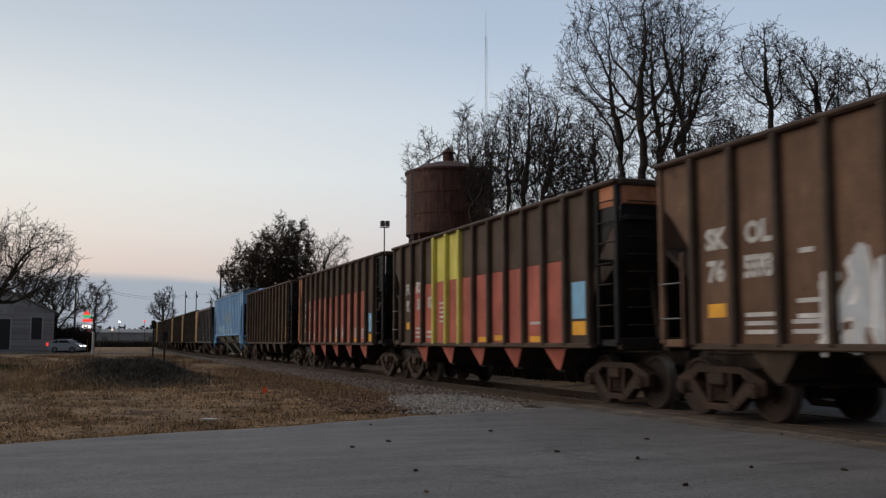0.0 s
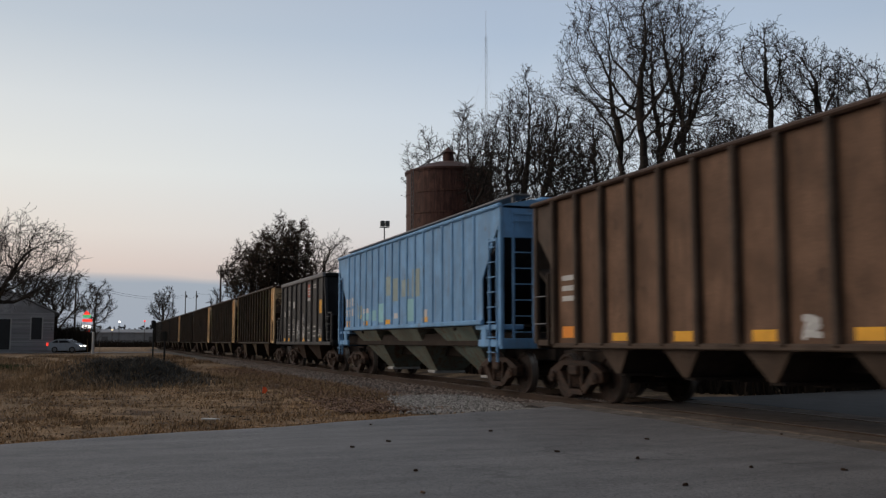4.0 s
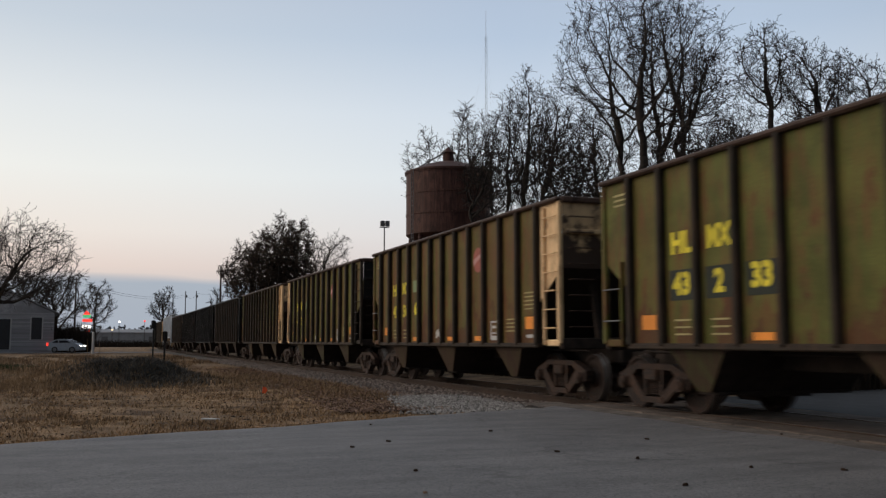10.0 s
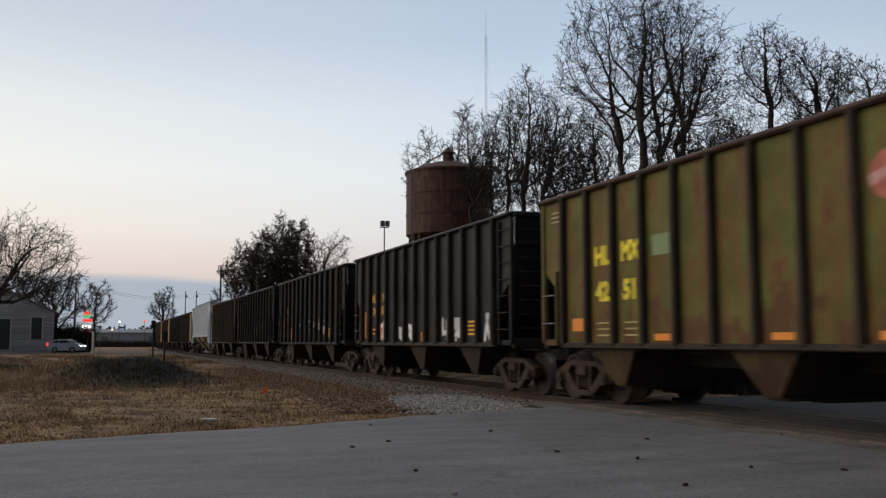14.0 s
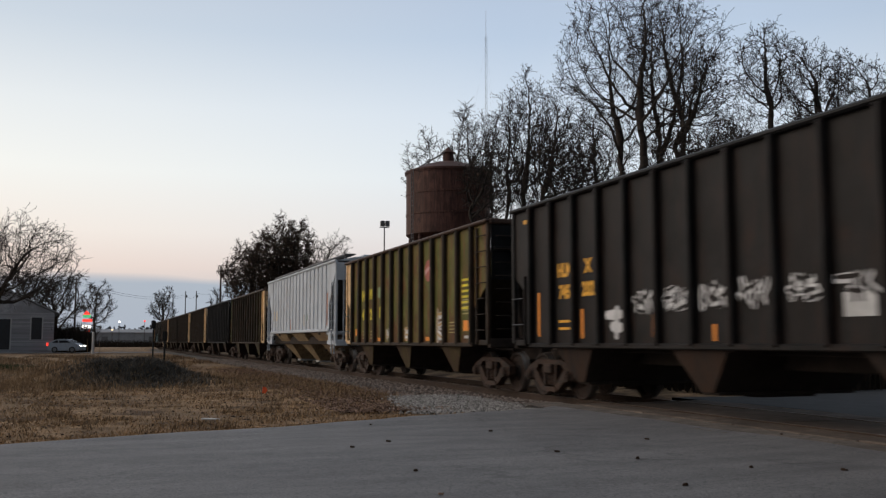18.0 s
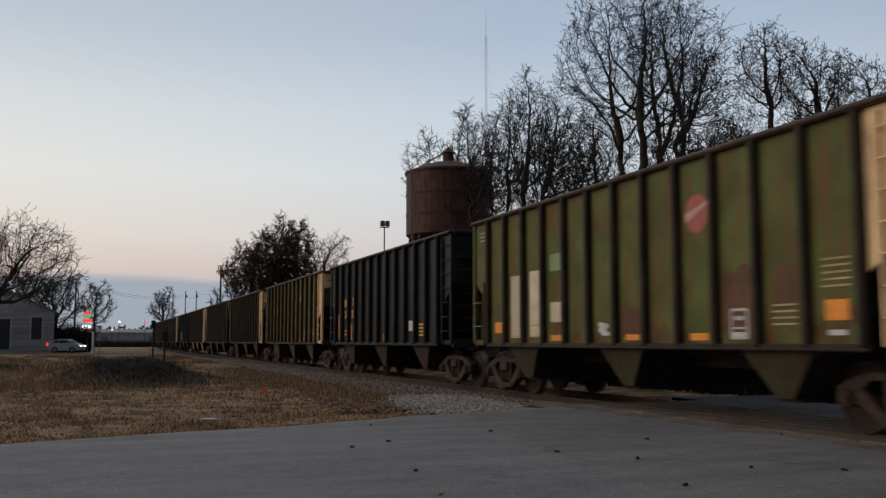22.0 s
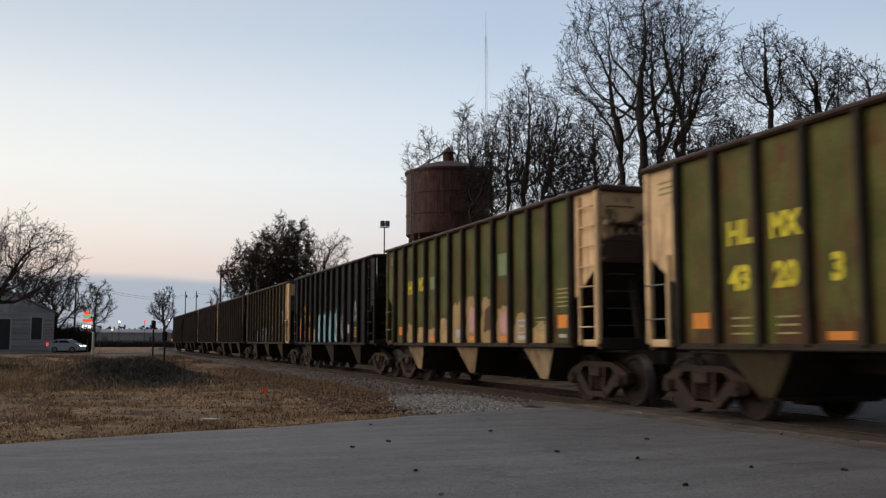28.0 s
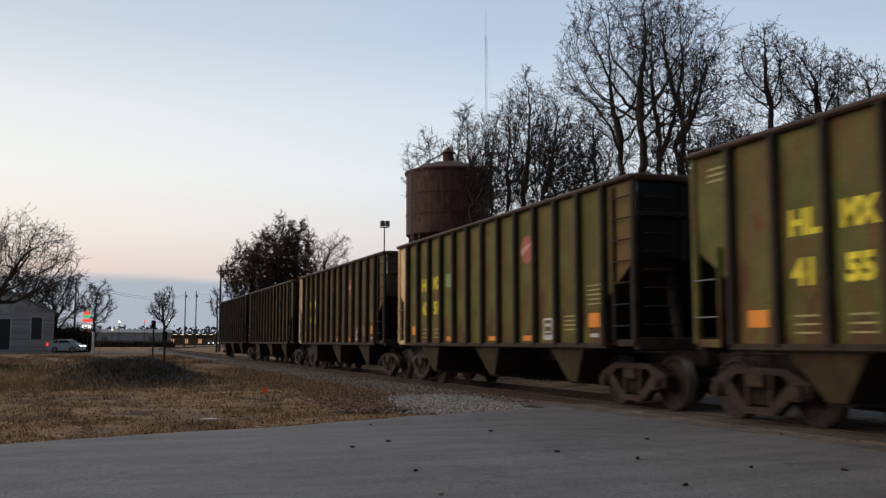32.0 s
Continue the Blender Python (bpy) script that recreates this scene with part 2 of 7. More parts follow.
RUST = (0.085, 0.042, 0.022)
M = {
    "asphalt": asphalt_material(),
    # the same asphalt with the train's shade put into its colour
    "shaded_asphalt": plain("shaded_asphalt", (0.034, 0.035, 0.038), 0.9, 0, 0.35, 12, 0.5, True),
    "field": field_material(),
    "ballast_bed": plain("ballast_bed", (0.10, 0.088, 0.078), 0.95, 0, 0.45, 30, 0.9, True),
    "crossing_pad": plain("crossing_pad", (0.105, 0.082, 0.066), 0.9, 0, 0.45, 7, 0.6, True),
    "crossing_dirt": plain("crossing_dirt", (0.145, 0.122, 0.104), 0.95, 0, 0.5, 16, 0.9, True),
    "rail_side": plain("rusty_rail", (0.045, 0.028, 0.019), 0.8, 0.2, 0.3, 12),
    "rail_top": plain("worn_rail_head", (0.15, 0.12, 0.10), 0.55, 0.6, 0.15, 12),
    "tie": plain("creosoted_tie", (0.05, 0.038, 0.03), 0.95, 0, 0.35, 9),
    "stone": varied("ballast_stone", (0.075, 0.057, 0.049), (0.265, 0.222, 0.196)),
    "pale_stone": varied("pale_gravel", (0.060, 0.056, 0.052), (0.37, 0.355, 0.335)),
    "grass": varied("dry_grass", (0.10, 0.064, 0.034), (0.40, 0.255, 0.135)),
    "weed": varied("dead_weed", (0.11, 0.074, 0.043), (0.32, 0.215, 0.120)),
    "brush": varied("brush_heap", (0.034, 0.033, 0.030), (0.135, 0.127, 0.114)),
    "tussock": varied("dead_tussock", (0.065, 0.046, 0.030), (0.27, 0.180, 0.104)),
    "green": varied("winter_green_blade", (0.020, 0.030, 0.012), (0.050, 0.066, 0.025)),
    "red_litter": varied("brown_leaf_litter", (0.075, 0.048, 0.036), (0.23, 0.148, 0.105)),
    "khaki": plain("dull_khaki_patch", (0.27, 0.33, 0.31), 0.75, 0, 0.2, 2),
    "litter": varied("fallen_leaf", (0.011, 0.008, 0.006), (0.042, 0.026, 0.018)),
    "bark": plain("dark_bark", (0.036, 0.029, 0.024), 0.95, 0, 0.35, 8, 0.6),
    "twig": plain("twig_bark", (0.025, 0.020, 0.017), 0.95, 0, 0.3, 8, 0),
    "leaf": varied("clinging_leaf", (0.028, 0.020, 0.015), (0.085, 0.058, 0.042)),
    "tank": painted("rusted_tank_sheet", (0.088, 0.040, 0.030), 0.7, (0.045, 0.022, 0.018)),
    "bare_metal": plain("bare_scuffed_metal", (0.42, 0.42, 0.42), 0.5, 0.3, 0.25),
    "steel": plain("grey_steel", (0.14, 0.14, 0.145), 0.55, 0.4, 0.2),
    "black": plain("black_steel", (0.010, 0.010, 0.011), 0.8, 0.0, 0.3),
    # underside colour: grime, with the shade of recessed faces put in
    "under": plain("shaded_grimy_underframe", (0.030, 0.021, 0.016), 0.9, 0.0, 0.5, 5),
    "truck": rusted("rusty_cast_steel", (0.008, 0.006, 0.005), (0.058, 0.027, 0.014)),
    "wheel": rusted("rusty_wheel_plate", (0.006, 0.005, 0.004), (0.036, 0.016, 0.009)),
    "tread": plain("polished_tread", (0.22, 0.20, 0.18), 0.45, 0.7, 0.15),
    "white": plain("weathered_white", (0.52, 0.51, 0.50), 0.7, 0, 0.2, 5),
    "mark_white": plain("white_stencil_paint", (0.48, 0.48, 0.47), 0.7, 0, 0.25, 6),
    "mark_yellow": plain("yellow_stencil_paint", (0.72, 0.60, 0.04), 0.65, 0, 0.25, 6),
    "mark_orange": plain("orange_reflector_tape", (0.75, 0.26, 0.03), 0.5, 0, 0.2, 6),
    "mark_amber": plain("amber_reflector_tape", (0.72, 0.36, 0.03), 0.5, 0, 0.2, 6),
    "mark_red": plain("faded_red_emblem", (0.36, 0.110, 0.085), 0.7, 0, 0.3, 5),
    "mark_cream": plain("faded_cream_patch", (0.55, 0.47, 0.34), 0.75, 0, 0.25, 4),
    "mark_tan": plain("tan_stencil_paint", (0.36, 0.31, 0.14), 0.7, 0, 0.3, 6),
    "mark_green": plain("pale_green_patch", (0.20, 0.26, 0.13), 0.7, 0, 0.2, 5),
    "tag_blue": plain("pale_blue_spray", (0.30, 0.55, 0.62), 0.65, 0, 0.3, 3),
    "tag_teal": plain("teal_spray", (0.08, 0.34, 0.38), 0.65, 0, 0.3, 3),
    "tag_pink": plain("pink_spray", (0.55, 0.30, 0.28), 0.65, 0, 0.25, 3),
    "tag_silver": plain("dull_silver_spray", (0.34, 0.335, 0.33), 0.6, 0, 0.4, 4),
    "dark_panel": plain("dark_number_panel", (0.020, 0.026, 0.018), 0.7, 0, 0.3, 5),
    "tag_white": plain("white_spray", (0.60, 0.60, 0.60), 0.65, 0, 0.35, 3),
    "tag_tan": plain("tan_spray", (0.43, 0.29, 0.13), 0.7, 0, 0.3, 3),
    "tag_brown": plain("brown_spray", (0.100, 0.046, 0.021), 0.7, 0, 0.3, 3),
    "tag_black": plain("black_spray", (0.02, 0.018, 0.018), 0.7, 0, 0.3, 3),
    "sky_blue": plain("pale_blue_panel_paint", (0.20, 0.42, 0.62), 0.7, 0, 0.2, 3),
    "aqua": plain("aqua_paint", (0.26, 0.50, 0.56), 0.7, 0, 0.2, 3),
    "siding": plain("peeling_white_siding", (0.36, 0.36, 0.375), 0.85, 0, 0.38, 1.6),
    "dark_glass": plain("dark_window", (0.02, 0.022, 0.026), 0.25, 0, 0.2, 3, 0),
    "shingle": plain("old_shingle", (0.24, 0.24, 0.245), 0.95, 0, 0.3, 6),
    "pole_wood": plain("weathered_pole", (0.075, 0.06, 0.05), 0.95, 0, 0.3, 6),
    "silver_car": plain("silver_car_paint", (0.22, 0.25, 0.29), 0.4, 0.2, 0.08, 3, 0),
    "dark_car": plain("dark_car_paint", (0.04, 0.04, 0.045), 0.35, 0.3, 0.1, 3, 0),
    "rubber": plain("tyre_rubber", (0.02, 0.02, 0.02), 0.9, 0, 0.2),
    "brick": plain("dull_brown_wall", (0.15, 0.10, 0.075), 0.9, 0, 0.25, 2),
    "pale_wall": plain("pale_metal_siding", (0.25, 0.26, 0.275), 0.8, 0, 0.15, 1),
    "concrete": plain("old_concrete", (0.27, 0.26, 0.25), 0.9, 0, 0.2, 6),
    "lamp_white": glowing("lit_white", (1.0, 0.97, 0.9), 2.6),
    "lamp_warm": glowing("lit_warm", (1.0, 0.74, 0.45), 1.1),
    "lamp_window": glowing("lit_window", (1.0, 0.55, 0.28), 0.30),
    "lamp_red": glowing("lit_red", (1.0, 0.05, 0.03), 1.1),
    "lamp_green": glowing("lit_green", (0.10, 0.60, 0.25), 0.6),
    "flag": plain("orange_marker_flag", (0.85, 0.13, 0.04), 0.7, 0, 0.1),
    "paper": plain("scrap_of_paper", (0.55, 0.54, 0.52), 0.8, 0, 0.1),
    # bluish grey: the haze of distance is mixed into the wood's colour
    "hazed_far_wood": varied("hazed_far_wood", (0.055, 0.057, 0.065), (0.10, 0.098, 0.105)),
    "thicket": varied("thicket", (0.014, 0.011, 0.009), (0.040, 0.030, 0.022)),
}


# ---- mesh tools ----
class Shape:
    """Collects vertices and faces of one part."""

    def __init__(self):
        self.v, self.f = [], []

    def add(self, verts, faces):
        k = len(self.v)
        self.v.extend(verts)
        self.f.extend([tuple(i + k for i in f) for f in faces])
        return self

    def box(self, c, s, cham=0.0, m=None):
        hx, hy, hz = s[0] / 2, s[1] / 2, s[2] / 2
        if cham <= 0:
            vs = [(x * hx, y * hy, z * hz) for x in (-1, 1) for y in (-1, 1) for z in (-1, 1)]
            fs = [(0, 1, 3, 2), (4, 6, 7, 5), (0, 4, 5, 1), (2, 3, 7, 6), (0, 2, 6, 4), (1, 5, 7, 3)]
        else:
            ch = min(cham, hx * 0.9, hy * 0.9, hz * 0.9)
            vs, fs, idx = [], [], {}
            for sx in (-1, 1):
                for sy in (-1, 1):
                    for sz in (-1, 1):
                        for a in range(3):
                            p = [sx * (hx - ch), sy * (hy - ch), sz * (hz - ch)]
                            p[a] = (sx * hx, sy * hy, sz * hz)[a]
                            idx[sx, sy, sz, a] = len(vs)
                            vs.append(tuple(p))
            for a in range(3):
                o = [i for i in range(3) if i != a]
                for s0 in (-1, 1):
                    ring = []
                    for u, w in ((-1, -1), (1, -1), (1, 1), (-1, 1)):
                        k = [0, 0, 0]
                        k[a], k[o[0]], k[o[1]] = s0, u, w
                        ring.append(idx[k[0], k[1], k[2], a])
                    fs.append(tuple(ring))
            for a in range(3):
                o = [i for i in range(3) if i != a]
                for u in (-1, 1):
                    for w in (-1, 1):
                        k0, k1 = [0, 0, 0], [0, 0, 0]
                        k0[a], k1[a] = -1, 1
                        k0[o[0]] = k1[o[0]] = u
                        k0[o[1]] = k1[o[1]] = w
                        fs.append((idx[(*k0, o[0])], idx[(*k1, o[0])], idx[(*k1, o[1])], idx[(*k0, o[1])]))
            for sx in (-1, 1):
                for sy in (-1, 1):
                    for sz in (-1, 1):
                        fs.append(tuple(idx[sx, sy, sz, a] for a in range(3)))
        pts = [Vector(p) for p in vs]
        if m is not None:
            pts = [m @ p for p in pts]
        return self.add([(p.x + c[0], p.y + c[1], p.z + c[2]) for p in pts], fs)

    def tube(self, p0, p1, r0, r1=None, n=8, caps=True):
        r1 = r0 if r1 is None else r1
        a, b = Vector(p0), Vector(p1)
        d = (b - a).normalized()
        u = d.orthogonal().normalized()
        w = d.cross(u)
        vs = []
        for p, r in ((a, r0), (b, r1)):
            for i in range(n):
                k = TAU * i / n
                q = p + (u * math.cos(k) + w * math.sin(k)) * r
                vs.append(tuple(q))
        fs = [(i, (i + 1) % n, n + (i + 1) % n, n + i) for i in range(n)]
        if caps:
            fs += [tuple(range(n))[::-1], tuple(range(n, 2 * n))]
        return self.add(vs, fs)

    def prism(self, poly, axis, a, b):
        """A flat outline pushed along an axis from a to b; the outline holds the other two coordinates in order."""
        n = len(poly)
        vs = []
        for t in (a, b):
            for u, w in poly:
                p = [u, w]
                p.insert(axis, t)
                vs.append(tuple(p))
        fs = [tuple(range(n)), tuple(range(2 * n - 1, n - 1, -1))]
        fs += [(i, i + n, (i + 1) % n + n, (i + 1) % n) for i in range(n)]
        return self.add(vs, fs)

    def ring(self, profile, axis_point, n=24):
        """A profile of (radius, offset) turned about the x axis."""
        k = len(profile)
        vs = []
        for i in range(n):
            a = TAU * i / n
            for r, o in profile:
                vs.append((axis_point[0] + o, axis_point[1] + r * math.cos(a), axis_point[2] + r * math.sin(a)))
        fs = []
        for i in range(n):
            j = (i + 1) % n
            for q in range(k - 1):
                fs.append((i * k + q, i * k + q + 1, j * k + q + 1, j * k + q))
        return self.add(vs, fs)

    def mesh(self, name, material=None, smooth=False):
        me = bpy.data.meshes.new(name)
        me.from_pydata(self.v, [], self.f)
        bm = bmesh.new()
        bm.from_mesh(me)
        bmesh.ops.recalc_face_normals(bm, faces=bm.faces)
        bm.to_mesh(me)
        bm.free()
        if material is not None:
            me.materials.append(material)
        if smooth:
            me.shade_smooth()
        return me


def put(name, data, parent=None, label="", m=None):
    ob = new(name, data)
    if parent is not None:
        ob.parent = parent
    if m is not None:
        ob.matrix_basis = m
    if label:
        tagged(ob, label)
    return ob


def part(name, shape, material, parent, label="", m=None, smooth=False):
    return put(name, shape.mesh(name, material, smooth), parent, label, m)


def thing(name, label, category, m=None, group="", kind=""):
    ob = new(name)
    if m is not None:
        ob.matrix_basis = m
    return tagged(ob, label, category, group, kind)


def fast_mesh(name, verts, faces, material, smooth=False):
    me = bpy.data.meshes.new(name)
    me.from_pydata(verts, [], faces)
    me.materials.append(material)
    if smooth:
        me.shade_smooth()
    return me


# ---- the line of the track: straight, then a bend to the right far off ----
TRACK_X, BEND_AT, BEND_R, BEND_END = 10.08, 155.0, 200.0, radians(38)
RAIL_Z = -0.06


def track_at(s):
    """Place and heading (degrees, about z) at s metres along the track from beside the camera."""
    if s <= BEND_AT:
        return TRACK_X, s, 0.0
    a = min((s - BEND_AT) / BEND_R, BEND_END)
    x = TRACK_X + BEND_R * (1 - math.cos(a))
    y = BEND_AT + BEND_R * math.sin(a)
    rest = s - BEND_AT - a * BEND_R
    return x + rest * math.sin(a), y + rest * math.cos(a), -math.degrees(a)


def sweep(profile, s_list, x_off=0.0):
    """A cross-section (x across, z up) swept along the track."""
    k = len(profile)
    vs, fs = [], []
    for s in s_list:
        x, y, h = track_at(s)
        c, sn = math.cos(radians(h)), math.sin(radians(h))
        for px, pz in profile:
            vs.append((x + (px + x_off) * c, y + (px + x_off) * sn, pz + RAIL_Z))
    for i in range(len(s_list) - 1):
        for q in range(k):
            r = (q + 1) % k
            fs.append((i * k + q, i * k + r, (i + 1) * k + r, (i + 1) * k + q))
    fs.append(tuple(range(k)))
    fs.append(tuple(range(len(s_list) * k - k, len(s_list) * k))[::-1])
    return vs, fs


# ---- ground ----
def bell(x, y, cx, cy, sx, sy):
    return math.exp(-((x - cx) / sx) ** 2 - ((y - cy) / sy) ** 2)


def plateau(x, y, cx, cy, sx, sy):
    return math.exp(-(((x - cx) / sx) ** 2 + ((y - cy) / sy) ** 2) ** 1.7)


def ground_z(x, y):
    z = -0.19 + 0.035 * noise.noise((x * 0.35, y * 0.35, 0.0)) + 0.015 * noise.noise((x * 1.7, y * 1.7, 3.0))
    z += 0.62 * plateau(x, y, 0.95, 31.4, 1.75, 2.2) + 0.30 * bell(x, y, -1.1, 31.6, 1.1, 2.0) + 0.14 * bell(x, y, 3.2, 31.5, 1.0, 2.4)
    z += (0.20 * noise.noise((x * 1.1, y * 1.1, 7.0)) + 0.16 * noise.noise((x * 2.6, y * 2.6, 2.0))) * bell(x, y, 0.6, 31.4, 2.6, 2.6)
    z += 0.20 * max(0.0, noise.noise((x * 0.9, y * 0.9, 12.0))) * bell(x, y, 5.4, 28.0, 1.3, 7.0)
    z -= 0.10 * bell(x, y, -3.6, 34.0, 2.0, 6.0)
    cx = TRACK_X + max(0.0, y - BEND_AT) ** 2 / (2 * BEND_R)
    z -= 0.13 * math.exp(-min(9.0, abs(x - cx) / 3.2) ** 6)
    return z


def axis_steps(fine_lo, fine_hi, step, far):
    a = list(np.arange(fine_lo, fine_hi + step / 2, step))
    g, d = [], step
    p = fine_hi
    while p < far:
        d *= 1.35
        p += d
        g.append(p)
    h, d, p = [], step, fine_lo
    while p > -far:
        d *= 1.35
        p -= d
        h.append(p)
    return h[::-1] + a + g


def build_ground():
    xs, ys = axis_steps(-8, 14, 0.25, 2600), axis_steps(8, 48, 0.25, 2600)
    vs = [(x, y, ground_z(x, y)) for y in ys for x in xs]
    w = len(xs)
    fs = [(j * w + i, j * w + i + 1, (j + 1) * w + i + 1, (j + 1) * w + i) for j in range(len(ys) - 1) for i in range(w - 1)]
    tagged(put("ground", fast_mesh("ground", vs, fs, M["field"], True)), "dormant tan grass field with bare earth patches", "ground", kind="structure")


ROAD_FAR = [(-60.0, -8.5), (-20.0, 5.7), (-6.0, 10.7), (-1.05, 12.6), (0.6, 13.35), (2.7, 13.95), (4.6, 14.95), (6.2, 15.5), (7.6, 15.75), (8.4, 16.4)]


def road_far_y(x):
    pts = ROAD_FAR + [(9.0, 17.0), (12.0, 17.6), (60.0, 30.0)]
    for (x0, y0), (x1, y1) in zip(pts, pts[1:]):
        if x0 <= x <= x1:
            return y0 + (y1 - y0) * (x - x0) / (x1 - x0)
    return pts[-1][1]


def road_z(x, y):
    rise = max(0.0, 1 - abs(x - TRACK_X) / 3.4)
    return -0.115 + 0.048 * min(1.0, rise * 1.9) + 0.012 * noise.noise((x * 0.4, y * 0.4, 9.0))


def build_road():
    xs = [-60, -40, -25, -16] + list(np.arange(-10, 8.0, 0.34)) + [8.04]
    rows = 34

    def sheet(xs, name, surface, label):
        vs, fs = [], []
        for x in xs:
            far = road_far_y(x) + 0.10 * noise.noise((x * 1.3, 0.0, 4.0)) + 0.05 * noise.noise((x * 5.1, 0.0, 8.0))
            near = far - 19.0
            vs.append((x, far + 0.06, -0.26))
            for j in range(rows):
                y = far + (near - far) * (j / (rows - 1)) ** 1.4
                vs.append((x + (0.07 * noise.noise((y * 0.9, 0.0, 2.0)) + 0.04 * noise.noise((y * 4.0, 0.0, 6.0)) + 0.04 * (y < 10.5) if x == xs[-1] else 0.0), y, road_z(x, y)))
        k = rows + 1
        for i in range(len(xs) - 1):
            for j in range(k - 1):
                fs.append((i * k + j, i * k + j + 1, (i + 1) * k + j + 1, (i + 1) * k + j))
        tagged(put(name, fast_mesh(name, vs, fs, M[surface], True)), label, "road", kind="structure")

    sheet(xs, "road", "asphalt", "worn grey cracked asphalt road leading over the railway")
    # past the rails the sheet takes a darkened colour in place of shade
    sheet([11.5, 12.5, 13.5, 15, 18, 24, 34, 60], "road_beyond_track", "shaded_asphalt", "asphalt road past the railway, coloured dark for the train's shade")


def build_track():
    track = tagged(new("railway_track"), "rusty railway track on dark ties and ballast", "track", kind="structure")
    steps = list(np.arange(-360, BEND_AT, 12.0)) + list(np.arange(BEND_AT, 480, 4.0))
    bed = [(-3.1, -0.36), (-2.0, -0.17), (2.0, -0.17), (3.1, -0.36)]
    vs, fs = sweep(bed, steps)
    put("ballast_bed", fast_mesh("ballast_bed", vs, fs, M["ballast_bed"]), track, "dark grimy crushed-stone bed")
    web = [(-0.066, -0.172), (0.066, -0.172), (0.066, -0.160), (0.012, -0.140), (0.012, -0.045), (0.036, -0.036), (0.036, -0.002), (-0.036, -0.002), (-0.036, -0.036), (-0.012, -0.045), (-0.012, -0.140), (-0.066, -0.160)]
    head = [(-0.030, -0.004), (0.030, -0.004), (0.027, 0.0), (-0.027, 0.0)]
    for off in (-0.755, 0.755):
        vs, fs = sweep(web, steps, off)
        r = put("rail", fast_mesh("rail", vs, fs, M["rail_side"]), track)
        vs, fs = sweep(head, steps, off)
        put("rail_head", fast_mesh("rail_head", vs, fs, M["rail_top"]), r, "bright worn rail head")
    tie = Shape().box((0, 0, 0), (2.6, 0.23, 0.17), 0.02).mesh("tie", M["tie"])
    y = 17.4
    while y < 120:
        t = put("tie", tie, track, m=pose(TRACK_X + random.uniform(-0.05, 0.05), y, -0.305 + random.uniform(-0.006, 0.006), 0, 0, random.uniform(-1.2, 1.2)))
        y += 0.53
    # packed dirt and stone chips between the asphalt and the pads
    vs, fs = [], []
    ys = list(np.arange(-6.0, 17.2, 0.12))
    for y in ys:
        for x in (7.8, 8.0, 8.2, 8.4, 8.66):
            vs.append((x, y, -0.092 + 0.010 * noise.noise((x * 3, y * 3, 1.0)) + 0.008 * noise.noise((x * 11, y * 11, 4.0))))
    for i in range(len(ys) - 1):
        for j in range(4):
            k = i * 5 + j
            fs.append((k, k + 1, k + 6, k + 5))
    put("dirt_strip", fast_mesh("dirt_strip", vs, fs, M["crossing_dirt"], True), track, "packed brown dirt and chips along the crossing")
    # crossing pads of old rubber and timber between and beside the rails
    for x0, x1 in ((-1.45, -0.84), (-0.66, 0.66), (0.84, 1.45)):
        y = -4.0
        while y < 16.6:
            p = Shape().box((0, 0, 0), (x1 - x0, 2.38, 0.12), 0.015)
            part("crossing_panel", p, M["crossing_pad"], track, m=pose(TRACK_X + (x0 + x1) / 2, y, -0.128 + random.uniform(-0.008, 0.006), random.uniform(-0.2, 0.2), random.uniform(-0.4, 0.4), 0))
            y += 2.4


def rocks(name, count, place, size, material, label, category="gravel"):
    """Loose stones, each a squashed eight-sided pebble."""
    vs, fs = [], []
    base = [(1, 0, 0), (-1, 0, 0), (0, 1, 0), (0, -1, 0), (0, 0, 1), (0, 0, -1)]
    tri = [(0, 2, 4), (2, 1, 4), (1, 3, 4), (3, 0, 4), (2, 0, 5), (1, 2, 5), (3, 1, 5), (0, 3, 5)]
    for _ in range(count):
        x, y, z = place()
        r = random.uniform(*size)
        a = random.uniform(0, TAU)
        c, s = math.cos(a), math.sin(a)
        k = len(vs)
        for bx, by, bz in base:
            j = random.uniform(0.6, 1.25)
            px, py, pz = bx * r * j, by * r * j * 0.8, bz * r * j * 0.62
            vs.append((x + px * c - py * s, y + px * s + py * c, z + pz + r * 0.25))
        fs.extend([(p + k, q + k, w + k) for p, q, w in tri])
    return tagged(put(name, fast_mesh(name, vs, fs, material)), label, category, kind="stuff")


def blades(name, count, place, height, width, material, label, category="grass", lean=0.5):
    vs, fs = [], []
    for _ in range(count):
        x, y, z = place()
        h = random.uniform(*height)
        a = random.uniform(0, TAU)
        w = width * random.uniform(0.6, 1.3)
        dx, dy = math.cos(a) * w, math.sin(a) * w
        lx, ly = random.gauss(0, lean) * h, random.gauss(0, lean) * h
        k = len(vs)
        vs += [(x - dx, y - dy, z - 0.02), (x + dx, y + dy, z - 0.02), (x + lx * 0.4 + dx * 0.7, y + ly * 0.4 + dy * 0.7, z + h * 0.6), (x + lx * 0.4 - dx * 0.7, y + ly * 0.4 - dy * 0.7, z + h * 0.6), (x + lx, y + ly, z + h)]
        fs += [(k, k + 1, k + 2, k + 3), (k + 3, k + 2, k + 4)]
    return tagged(put(name, fast_mesh(name, vs, fs, material)), label, category, kind="stuff")


build_ground()
build_road()
build_track()


